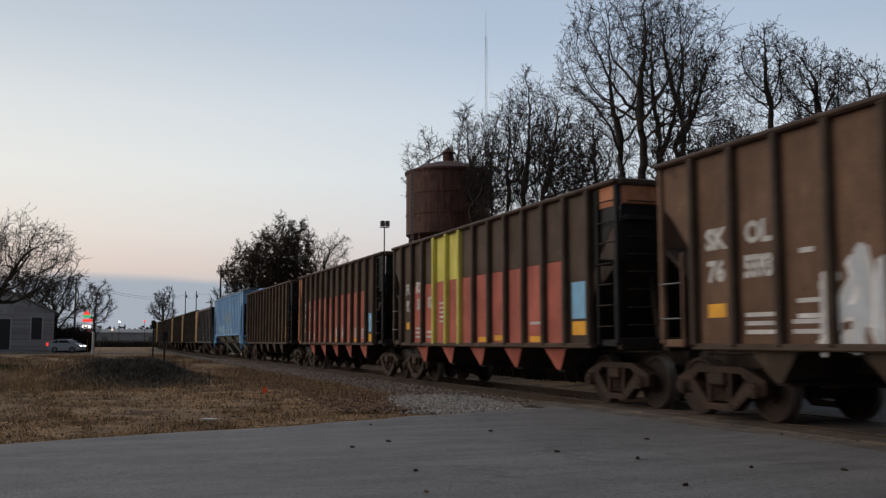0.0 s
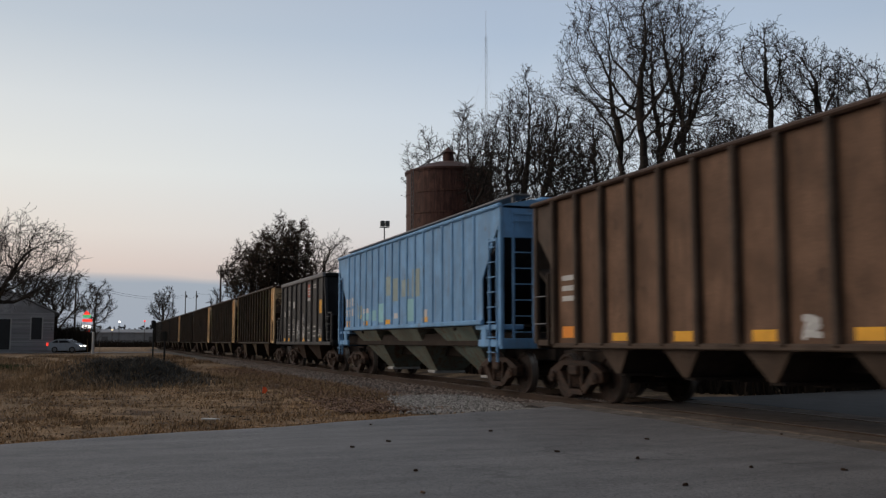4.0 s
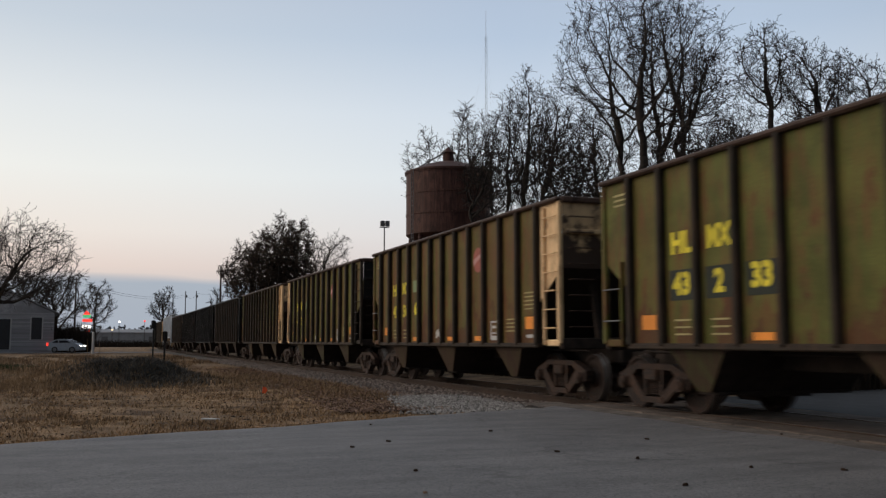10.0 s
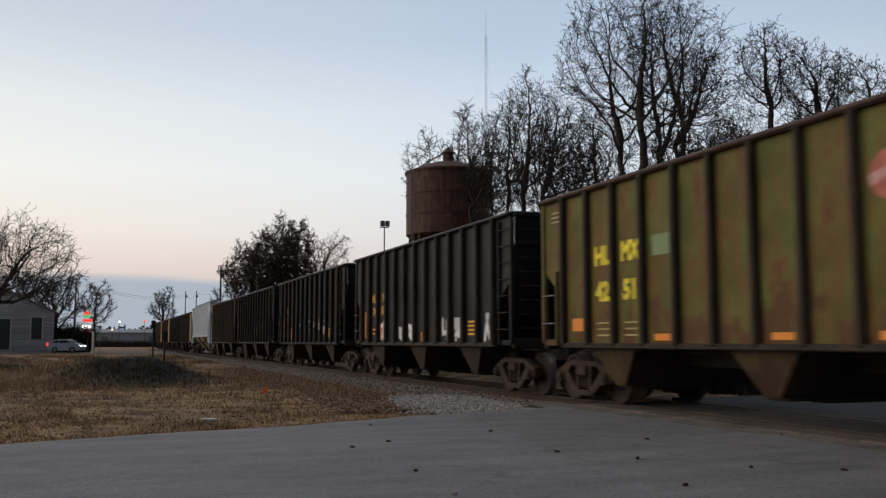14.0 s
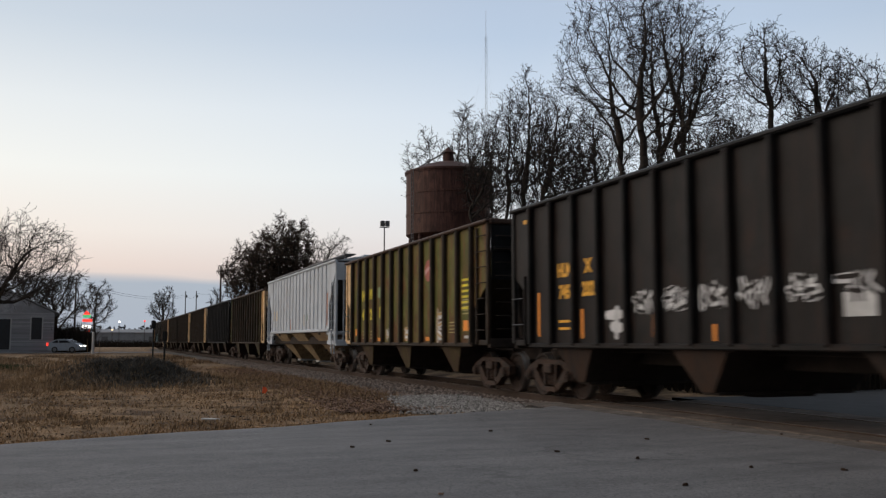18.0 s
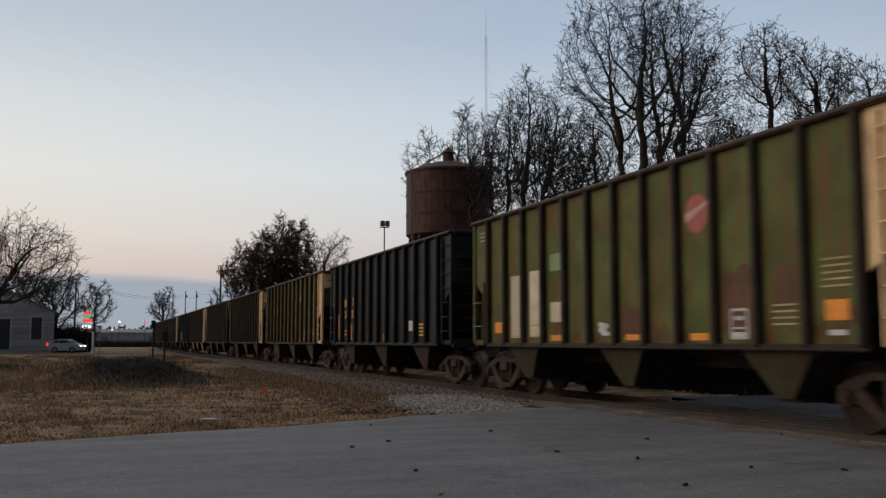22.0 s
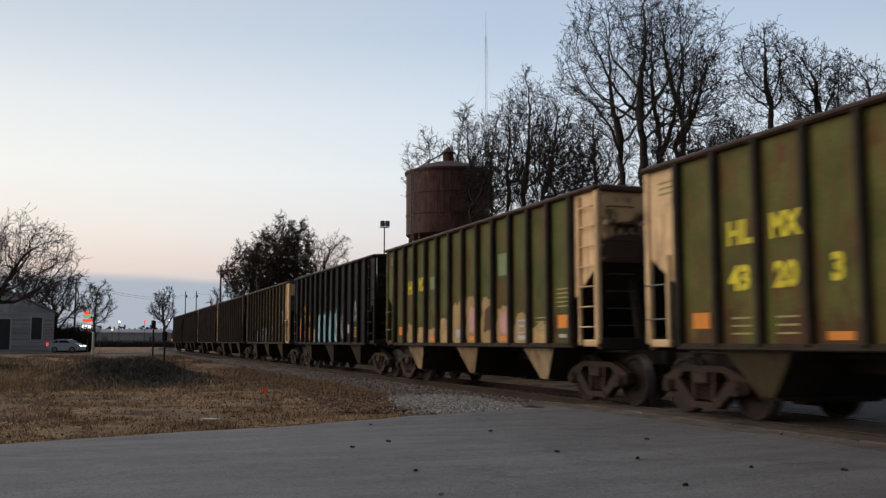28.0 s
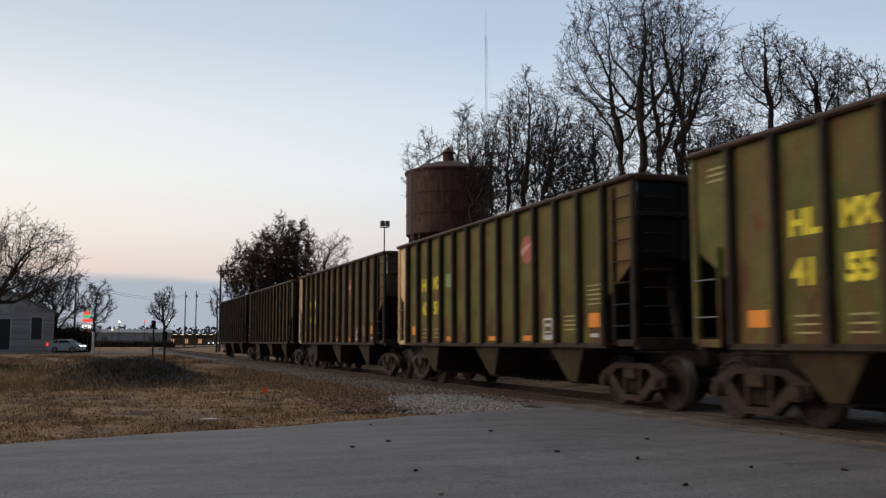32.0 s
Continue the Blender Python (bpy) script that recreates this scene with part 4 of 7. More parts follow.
def lot_spot():
    x = random.uniform(-1.5, 17)
    return x, 233 - 0.1 * x + random.uniform(-2, 2), -0.2


blades("lot_shrubs", 2600, lot_spot, (0.5, 1.9), 0.05, M["thicket"], "dark low bushes along the far lot", "shrubs", 0.3)
blades("roadside_shrubs", 3600, hedge_spot, (0.8, 3.9), 0.03, M["thicket"], "dark bare shrubs beside the white house", "shrubs", 0.30)
blades("thicket_beyond", 9000, beyond_spot, (0.6, 3.2), 0.05, M["thicket"], "dark undergrowth added to keep low skylight off the road past the track", "undergrowth", 0.35)
blades("thicket", 26000, thicket_spot, (0.5, 2.3), 0.035, M["thicket"], "dark tangled undergrowth behind the track", "undergrowth", 0.35)


# ---- the tank on legs, floodlight, masts, poles ----
def rusty_tank():
    t = thing("storage_tank", "rusty red-brown steel tank on legs with a low cone roof", "tank", pose(21.5, 58.3, 0))
    r, z0, z1 = 2.78, 8.0, 12.05
    n = 40
    for k in range(3):
        a, b = z0 + (z1 - z0) * k / 3, z0 + (z1 - z0) * (k + 1) / 3
        s = Shape()
        s.tube((0, 0, a), (0, 0, b - 0.02), r, r, n, False)
        s.tube((0, 0, b - 0.10), (0, 0, b), r + 0.04, r + 0.04, n, True)
        part("shell_course", s, M["tank"], t)
    s = Shape().tube((0, 0, z1), (0, 0, z1 + 0.12), r + 0.1, r + 0.1, n)
    s.tube((0, 0, z1 + 0.1), (0, 0, z1 + 0.62), r + 0.06, 1.6, n, False)
    s.tube((0, 0, z1 + 0.62), (0, 0, z1 + 0.9), 1.6, 0.5, n, False)
    part("roof", s, M["tank"], t, "low conical roof")
    s = Shape().tube((0, 0, z1 + 0.8), (0, 0, z1 + 1.55), 0.36, 0.36, 12)
    s.tube((0, 0, z1 + 1.5), (0, 0, z1 + 1.85), 0.48, 0.1, 12)
    part("roof_vent", s, M["tank"], t)
    part("cone_bottom", Shape().tube((0, 0, z0), (0, 0, z0 - 1.5), r, 0.5, n, True), M["tank"], t)
    for k in range(6):
        a = TAU * k / 6 + 0.45
        part("leg", Shape().tube((r * 0.93 * math.cos(a), r * 0.93 * math.sin(a), -0.3), (r * 0.93 * math.cos(a), r * 0.93 * math.sin(a), z0 + 0.3), 0.14, 0.14, 8), M["tank"], t)
    a = Vector((-0.3, -0.2, z1 + 1.5))
    b = Vector((-2.3, 0.8, z1 + 0.25))
    part("fill_pipe", Shape().tube(a, b, 0.05, 0.05, 6), M["steel"], t)
    lad = Shape()
    for o in (-0.2, 0.2):
        lad.tube((-2.75 + 0, -0.75 + o, 6.4), (-2.75, -0.75 + o, z1 + 0.2), 0.025, 0.025, 5)
    for k in range(18):
        z = 6.5 + k * 0.3
        lad.tube((-2.75, -0.95, z), (-2.75, -0.55, z), 0.018, 0.018, 5)
    part("ladder", lad, M["steel"], t)


rusty_tank()


def floodlight():
    t = thing("floodlight_pole", "tall steel pole with two floodlights", "light pole", pose(21.2, 72.2, 0))
    part("pole", Shape().tube((0, 0, -0.3), (0, 0, 10.2), 0.09, 0.05, 8), M["steel"], t)
    part("crossarm", Shape().box((0, 0, 10.15), (0.8, 0.07, 0.07), 0.01), M["steel"], t)
    for o in (-0.2, 0.2):
        s = Shape().box((o, -0.1, 10.42), (0.3, 0.26, 0.42), 0.04)
        s.box((o, -0.25, 10.42), (0.34, 0.05, 0.46), 0.02)
        part("floodlight", s, M["steel"], t)


floodlight()


def guyed_mast(x, y, h, w, label):
    t = thing("radio_mast", label, "mast", pose(x, y, -0.2))
    s = Shape()
    for k in range(3):
        a = TAU * k / 3
        s.tube((w * math.cos(a), w * math.sin(a), 0), (w * math.cos(a), w * math.sin(a), h * 0.92), 0.022, 0.022, 4, False)
    z = 0.0
    while z < h * 0.91:
        for k in range(3):
            a, b = TAU * k / 3, TAU * (k + 1) / 3
            s.tube((w * math.cos(a), w * math.sin(a), z), (w * math.cos(b), w * math.sin(b), z + 1.6), 0.012, 0.012, 3, False)
        z += 1.6
    part("lattice", s, M["steel"], t)
    part("antenna", Shape().tube((0, 0, h * 0.9), (0, 0, h), 0.06, 0.03, 5), M["white"], t)
    for lev in (0.45, 0.72, 0.9):
        for k in range(3):
            a = TAU * k / 3 + 0.5
            part("guy_wire", Shape().tube((0, 0, h * lev), (h * 0.16 * math.cos(a), h * 0.16 * math.sin(a), 0), 0.006, 0.006, 3, False), M["steel"], t)


guyed_mast(88.4, 212.6, 83.5, 0.30, "tall thin guyed radio mast far behind the trees")


def utility_pole(x, y, h, arm=1.6, label="weathered wooden utility pole", turn=0.0, lamp=False):
    t = thing("utility_pole", label, "pole", pose(x, y, -0.2, 0, 0, turn))
    part("pole", Shape().tube((0, 0, -0.2), (0, 0, h), 0.16, 0.10, 8), M["pole_wood"], t)
    if arm:
        part("crossarm", Shape().box((0, 0, h - 0.7), (arm, 0.1, 0.12), 0.01), M["pole_wood"], t)
        for o in (-0.45, -0.15, 0.15, 0.45):
            part("insulator", Shape().tube((o * arm, 0, h - 0.64), (o * arm, 0, h - 0.46), 0.04, 0.03, 6), M["concrete"], t)
    else:
        part("cap", Shape().tube((0, 0, h), (0, 0, h + 0.12), 0.11, 0.05, 8), M["steel"], t)
        part("transformer", Shape().tube((0.26, 0, h - 1.5), (0.26, 0, h - 0.9), 0.16, 0.16, 10), M["steel"], t)


utility_pole(-2.95, 139.3, 10.0, 1.4)
utility_pole(20.2, 242.5, 13.6, 0)
utility_pole(22.7, 241.5, 13.6, 0)
utility_pole(14.45, 122.4, 10.8, 0, "wooden utility pole beside the dark tree")


def wires():
    spans = [((-2.95, 139.3, 9.3), (20.2, 242.5, 12.6)), ((-2.95, 139.3, 9.0), (20.2, 242.5, 12.1)), ((-60, 120, 9.3), (-2.95, 139.3, 9.3)), ((20.2, 242.5, 12.9), (22.7, 241.5, 12.9)), ((22.7, 241.5, 12.9), (80, 230, 12.9))]
    for a, b in spans:
        s = Shape()
        pts = []
        for i in range(17):
            t = i / 16
            p = Vector(a).lerp(Vector(b), t)
            p.z -= 1.3 * 4 * t * (1 - t)
            pts.append(p)
        for p, q in zip(pts, pts[1:]):
            s.tube(p, q, 0.02, 0.02, 3, False)
        tagged(part("overhead_wire", s, M["black"], None), "thin black overhead wire between poles", "wire", "overhead wires")


wires()


# ---- far side: street, house, parked car, lit sign, store ----
def far_street():
    xs = [-90, -50, -30, -18, -10, -4, 2, 7]
    vs, fs = [], []
    for x in xs:
        yc = 113.6 + 0.16 * (x + 3)
        vs += [(x, yc - 4.2, -0.13), (x, yc, -0.10), (x, yc + 4.2, -0.13)]
    for i in range(len(xs) - 1):
        for j in range(2):
            k = i * 3 + j
            fs.append((k, k + 3, k + 4, k + 1))
    tagged(put("street", fast_mesh("street", vs, fs, M["asphalt"])), "pale grey street crossing the railway far off", "road", kind="structure")


far_street()


def old_house():
    t = thing("house", "old white clapboard house with a low gable and dark doorways", "house", pose(-9.75, 114.5, -0.2, 0, 0, 5))
    w, d, eave, apex = 10.4, 9.0, 4.5, 6.7
    wall = Shape()
    gable = [(-w / 2, 0), (w / 2, 0), (w / 2, eave), (0.4, apex), (-w / 2, eave + 0.2)]
    for y0 in (0.0, d - 0.2):
        wall.prism([(p[0], p[1]) for p in gable], 1, y0, y0 + 0.2)
    wall.box((-w / 2 + 0.1, d / 2, eave / 2), (0.2, d - 0.4, eave))
    wall.box((w / 2 - 0.1, d / 2, eave / 2), (0.2, d - 0.4, eave))
    part("wall", wall, M["siding"], t, "weathered white painted siding")
    board = Shape().box((0, 0, 0), (1, 0.03, 0.13), 0).mesh("clapboard", M["siding"])
    for k in range(32):
        z = 0.2 + k * 0.14
        if z < eave:
            put("clapboard", board, t, m=Matrix.Translation((0, -0.014, z)) @ Matrix.Rotation(radians(7), 4, "X") @ Matrix.Diagonal((w, 1, 1, 1)))
    for a, b in (((-w / 2 - 0.5, eave + 0.05), (0.4, apex + 0.1)), ((0.4, apex + 0.1), (w / 2 + 0.6, eave - 0.2))):
        s = Shape().prism([a, b, (b[0], b[1] + 0.16), (a[0], a[1] + 0.16)], 1, -0.15, d + 0.3)
        part("roof_slope", s, M["shingle"], t, "grey shingle roof")
    for x, zz, ww, hh, nm in ((3.4, 2.75, 1.2, 2.4, "window"), (-0.2, 2.1, 2.0, 3.3, "doorway"), (-3.9, 2.6, 1.3, 2.2, "window")):
        f = part(nm, Shape().box((x, -0.05, zz), (ww, 0.05, hh), 0.01), M["dark_glass"], t, "dark open doorway" if nm == "doorway" else "dark window")
        for o in (-ww / 2, ww / 2):
            part("frame", Shape().box((x + o, -0.09, zz), (0.12, 0.06, hh + 0.1), 0.01), M["white"], f)


old_house()


def wheel_shape(r, w):
    s = Shape().ring([(r * 0.62, -w / 2), (r * 0.97, -w / 2), (r, -w / 3), (r, w / 3), (r * 0.97, w / 2), (r * 0.62, w / 2), (r * 0.62, -w / 2)], (0, 0, 0), 20)
    return s


def vehicle(name, label, m, paint, length=4.55, height=1.62, width=1.82, front_lit=True, tail_lit=True):
    """A car with its length along its own y axis, the front at +y."""
    t = thing(name, label, "car", m)
    hl, hw = length / 2, width / 2
    side = [(-hl, 0.35), (-hl + 0.05, 0.95), (-hl + 0.25, 1.10), (-hl + 0.75, height - 0.12), (-hl + 1.3, height), (0.35, height - 0.03), (1.15, 1.08), (hl - 0.35, 0.92), (hl, 0.70), (hl, 0.30), (hl - 0.5, 0.24), (-hl + 0.4, 0.24)]
    part("body", Shape().prism(side, 0, -hw, hw), M[paint], t)
    glass = [(-hl + 0.55, 1.08), (-hl + 0.95, height - 0.16), (0.25, height - 0.16), (0.92, 1.08)]
    for o in (-1, 1):
        w0 = part("side_window", Shape().prism(glass, 0, o * (hw + 0.004), o * (hw + 0.02)), M["dark_glass"], t)
        part("pillar", Shape().box((o * (hw + 0.025), -0.55, 1.27), (0.02, 0.08, 0.4)), M[paint], w0)
        part("mirror", Shape().box((o * (hw + 0.1), 0.8, 1.08), (0.18, 0.1, 0.14), 0.03), M[paint], t)
        part("headlight", Shape().box((o * (hw - 0.25), hl - 0.06, 0.74), (0.4, 0.2, 0.17), 0.03), M["lamp_white" if front_lit else "steel"], t, "lit headlight" if front_lit else "")
        part("tail_lamp", Shape().box((o * (hw - 0.08), -hl + 0.04, 0.92), (0.22, 0.2, 0.34), 0.03), M["lamp_red" if tail_lit else "mark_red"], t, "red tail lamp")
        for y in (-hl + 0.85, hl - 0.9):
            wh = part("wheel", wheel_shape(0.34, 0.22), M["rubber"], t, m=pose(o * (hw - 0.08), y, 0.34))
            part("rim", Shape().tube((o * 0.02, 0, 0), (o * 0.115, 0, 0), 0.22, 0.2, 14), M["steel"], wh)
    part("windscreen", Shape().prism([(0.40, height - 0.08), (1.10, 1.11), (1.13, 1.12), (0.44, height - 0.06)], 0, -hw + 0.12, hw - 0.12), M["dark_glass"], t)
    return t


vehicle("parked_suv", "silver hatchback stopped with its lights on", pose(-3.15, 113.2, -0.13, 0, 0, -109), "silver_car", 3.65, 1.5, 1.7)


def lit_sign():
    t = thing("lit_sign", "roadside sign of stacked glowing red, green and white panels", "sign", pose(-1.4, 133.4, -0.2, 0, 0, 8))
    part("post", Shape().tube((0, 0, -0.2), (0, 0, 3.1), 0.09, 0.08, 8), M["steel"], t)
    part("topper", Shape().prism([(-0.5, 4.75), (0.5, 4.75), (0, 5.35)], 1, -0.1, 0.1), M["lamp_red"], t, "glowing red top panel")
    part("green_panel", Shape().box((0.05, 0, 4.62), (0.95, 0.22, 0.42), 0.05), M["lamp_green"], t, "glowing green panel")
    part("red_panel", Shape().box((0.1, 0, 4.05), (1.2, 0.22, 0.38), 0.05), M["lamp_red"], t, "glowing red panel")
    part("white_panel", Shape().box((0, 0, 3.22), (1.15, 0.24, 0.45), 0.1), M["lamp_white"], t, "bright white panel")
    for o in (-0.35, 0.0, 0.36):
        part("red_lamp", Shape().box((o, 0, 2.55 + (0.2 if o > 0.3 else 0)), (0.22, 0.2, 0.4), 0.04), M["lamp_red"], t, "small red lamp")


lit_sign()


def white_post():
    t = thing("marker_post", "white painted marker post beside the street", "post", pose(-0.4, 106.5, -0.2))
    part("post", Shape().tube((0, 0, -0.2), (0, 0, 2.2), 0.13, 0.12, 10), M["white"], t)
    part("cap", Shape().tube((0, 0, 2.2), (0, 0, 2.3), 0.15, 0.06, 10), M["white"], t)


white_post()


def crossing_post(x, y, h, label):
    t = thing("signal_post", label, "post", pose(x, y, -0.2))
    part("post", Shape().tube((0, 0, -0.2), (0, 0, h), 0.06, 0.06, 8), M["black"], t)
    part("sign_plate", Shape().box((0, 0, h - 0.32), (0.32, 0.05, 0.6), 0.02), M["black"], t)
    part("bracket", Shape().box((0, 0.05, h - 0.3), (0.1, 0.1, 0.1), 0.02), M["steel"], t)


crossing_post(3.86, 73.0, 2.85, "thin dark post with a plate beside the track")
crossing_post(4.0, 62.4, 1.95, "short dark post with a plate beside the track")


def far_buildings():
    t = thing("warehouse", "long low pale metal warehouse in the distance", "building", pose(9.5, 274, -0.3, 0, 0, -2))
    part("wall", Shape().box((0, 0, 1.9), (19, 8, 3.8), 0.05), M["pale_wall"], t)
    part("roof", Shape().prism([(-4.3, 3.8), (4.3, 3.8), (0, 4.7)], 0, -9.8, 9.8), M["pale_wall"], t)
    for x in (-7.5, 4.6):
        part("door", Shape().box((x, -4.03, 1.4), (1.6, 0.08, 2.6), 0.02), M["steel"], t)
    s = thing("store", "low roadside store with lit eaves and windows", "building", pose(30, 340, -0.3, 0, 0, -5))
    part("wall", Shape().box((0, 0, 1.9), (16, 9, 3.8), 0.05), M["brick"], s)
    part("canopy", Shape().box((0, -5.2, 3.75), (17, 3.2, 0.5), 0.06), M["steel"], s)
    for k in range(7):
        part("eave_lamp", Shape().box((-7.2 + 2.4 * k, -6.85, 3.75), (1.3, 0.1, 0.12), 0.03), M["lamp_warm"], s, "lit eave lamp")
    for x in (-5.5, -1.0, 3.5):
        w = part("window", Shape().box((x, -4.55, 1.5), (1.1, 0.1, 1.5), 0.02), M["lamp_window"], s, "warm lit window")
        part("frame", Shape().box((x, -4.62, 1.5), (0.1, 0.06, 1.9), 0.01), M["black"], w)
    vehicle("car", "dark car with bright headlights by the store", pose(34.2, 312, -0.15, 0, 0, 174), "dark_car", 4.6, 1.7)
    vehicle("car", "dark car with bright headlights by the store", pose(37.0, 309, -0.15, 0, 0, 170), "dark_car", 4.6, 1.7)


far_buildings()


def far_lamps():
    for x, y, h, mk, lab in ((5.3, 262, 6.4, "lamp_white", "white"), (11.6, 262, 6.6, "lamp_red", "red"), (17.8, 262, 6.9, "lamp_white", "white"), (3.5, 255, 4.2, "lamp_warm", "warm")):
        t = thing("street_lamp", "distant street lamp with a small %s light" % lab, "lamp", pose(x, y, -0.2), "distant street lamps")
        part("pole", Shape().tube((0, 0, -0.2), (0, 0, h), 0.07, 0.05, 6), M["pole_wood"], t)
        part("lantern", Shape().box((0, -0.3, h), (0.42, 0.5, 0.42), 0.06), M[mk], t, "small lit lantern")


far_lamps()


def chain_fence():
    t = thing("chain_fence", "low wire fence with thin posts along the far lot", "fence", pose(0, 0, 0))
    xs = list(np.arange(-1.5, 17, 1.5))
    for x in xs:
        part("post", Shape().tube((x, 236 - 0.1 * x, -0.3), (x, 236 - 0.1 * x, 1.5), 0.05, 0.05, 6), M["steel"], t)
    for z in (0.3, 0.8, 1.4):
        part("rail", Shape().tube((xs[0], 236.15, z), (xs[-1], 236 - 0.1 * xs[-1], z), 0.03, 0.03, 4), M["steel"], t)


chain_fence()


# ---- small things on the verge and the road ----
LEAF_SPOTS = [(2.8, 10.79), (3.37, 11.24), (6.54, 10.52), (5.07, 12.1), (5.35, 8.8), (8.2, 10.03), (6.01, 7.8), (2.88, 8.72), (4.83, 9.64), (4.78, 7.08), (3.82, 13.67), (6.71, 7.33)]


def small_things():
    f = thing("marker_flag", "small orange marker flag on a wire in the grass", "flag", pose(3.52, 21.75, -0.17))
    part("wire", Shape().tube((0, 0, -0.05), (0.02, 0, 0.26), 0.004, 0.004, 5), M["steel"], f)
    part("flag", Shape().prism([(0.02, 0.12), (0.03, 0.26), (0.11, 0.25), (0.14, 0.18), (0.10, 0.11)], 1, -0.004, 0.004), M["flag"], f, "bright orange plastic flag")
    p = Shape().prism([(-0.16, 0.0), (0.05, -0.05), (0.17, 0.01), (0.06, 0.05), (-0.10, 0.06)], 2, 0, 0.02)
    tagged(part("paper_scrap", p, M["paper"], None, m=pose(1.76, 15.9, -0.15, 4, 3, 20)), "crumpled white scrap of paper on the grass", "litter")
    c = Shape().box((0, 0, 0), (0.75, 0.5, 0.06), 0.02)
    tagged(part("concrete_slab", c, M["field"], None, m=pose(1.3, 20.0, -0.19, 1, 1, 12)), "sunken grey concrete slab in the grass", "slab")
    rng = random.Random(3)
    spots = LEAF_SPOTS
    for x, y in spots:
        s = Shape()
        for k in range(2):
            a, r = rng.uniform(0, TAU), rng.uniform(0.013, 0.028)
            pts = [(r * 1.5 * math.cos(TAU * j / 7) * rng.uniform(0.6, 1.2), r * math.sin(TAU * j / 7) * rng.uniform(0.6, 1.2)) for j in range(7)]
            n = len(pts)
            low = [(px + k * 0.012, py, 0.002) for px, py in pts]
            up = [(px * 0.75 + k * 0.012, py * 0.7, 0.010 + rng.uniform(0, 0.016)) for px, py in pts]
            s.add(low + up, [tuple(range(n))[::-1], tuple(range(n, 2 * n))] + [(j, (j + 1) % n, n + (j + 1) % n, n + j) for j in range(n)])
        tagged(part("dead_leaf", s, M["litter"], None, m=pose(x, y, road_z(x, y) + 0.002, 0, 0, rng.uniform(0, 360))), "dark curled dead leaf on the asphalt", "leaf", "leaves on the road")


small_things()


def road_cracks():
    """Open cracks in the asphalt: thin dark crooked grooves."""
    rng = random.Random(17)
    for pts in (((5.55, 10.35), (5.05, 10.2), (4.78, 9.85), (4.75, 9.6), (4.95, 9.35)), ((4.9, 9.3), (5.2, 8.95), (5.45, 8.7), (5.9, 8.5)), ((6.6, 7.9), (6.95, 7.85), (7.3, 7.6)), ((2.2, 12.2), (3.4, 12.0), (4.6, 11.6), (5.9, 11.4)), ((7.0, 9.9), (7.25, 9.2), (7.3, 8.6))):
        line = []
        for (x0, y0), (x1, y1) in zip(pts, pts[1:]):
            for k in range(6):
                u = k / 6
                line.append((x0 + (x1 - x0) * u + rng.gauss(0, 0.018), y0 + (y1 - y0) * u + rng.gauss(0, 0.018)))
        vs, fs = [], []
        for i, (x, y) in enumerate(line):
            w = 0.004 + 0.005 * abs(math.sin(i * 1.7)) * rng.uniform(0.5, 1.2)
            z = road_z(x, y) + 0.004
            vs += [(x - w * 0.4, y - w, z), (x + w * 0.4, y + w, z)]
            if i:
                fs.append((2 * i - 2, 2 * i - 1, 2 * i + 1, 2 * i))
        tagged(put("road_crack", fast_mesh("road_crack", vs, fs, M["black"])), "dark open crack in the asphalt", "crack", kind="structure")


road_cracks()


def windblown_leaf():
    s = Shape()
    n = 8
    low = [(0.030 * math.cos(TAU * j / n) * (1.0 if j % 2 else 0.7), 0.020 * math.sin(TAU * j / n), 0.002 + 0.006 * (j % 3)) for j in range(n)]
    up = [(x * 0.8, y * 0.8, z + 0.012) for x, y, z in low]
    s.add(low + up, [tuple(range(n))[::-1], tuple(range(n, 2 * n))] + [(j, (j + 1) % n, n + (j + 1) % n, n + j) for j in range(n)])
    return tagged(part("windblown_leaf", s, M["red_litter"], None), "reddish dry leaf drifting on the asphalt", "leaf", "leaves on the road")


DRIFTING = windblown_leaf()


# ---- the freight train ----
def browned_end(name, base):
    """Cream end paint, turning dark brown from the middle downwards with a ragged edge."""
    m, n, l, b = nodes_of(name)
    v = moved_coords(n, l, (1, 1, 1))
    f, raw = noise_fac(n, l, v, 3.0, 0.3, 0.7, 6.0)
    tc = n.new("ShaderNodeTexCoord")
    sep = n.new("ShaderNodeSeparateXYZ")
    l.new(tc.outputs["Object"], sep.inputs[0])
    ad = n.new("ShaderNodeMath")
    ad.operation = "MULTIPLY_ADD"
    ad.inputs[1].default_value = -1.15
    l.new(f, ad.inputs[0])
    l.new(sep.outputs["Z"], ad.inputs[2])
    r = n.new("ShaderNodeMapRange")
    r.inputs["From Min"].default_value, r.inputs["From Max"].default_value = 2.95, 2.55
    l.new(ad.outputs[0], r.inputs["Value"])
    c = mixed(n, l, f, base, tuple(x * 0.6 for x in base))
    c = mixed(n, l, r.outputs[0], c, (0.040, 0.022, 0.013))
    l.new(c, b.inputs["Base Color"])
    b.inputs["Roughness"].default_value = 0.7
    bump(n, l, raw, b, 0.2, 0.01)
    return m


BASES = {"g_olive": (0.105, 0.108, 0.026), "g_moss": (0.082, 0.108, 0.028), "g_mustard": (0.150, 0.112, 0.026), "g_rusty_olive": (0.125, 0.088, 0.030), "g_drab": (0.075, 0.070, 0.030), "p_black": (0.02, 0.018, 0.016), "p_coal": (0.022, 0.019, 0.017)}


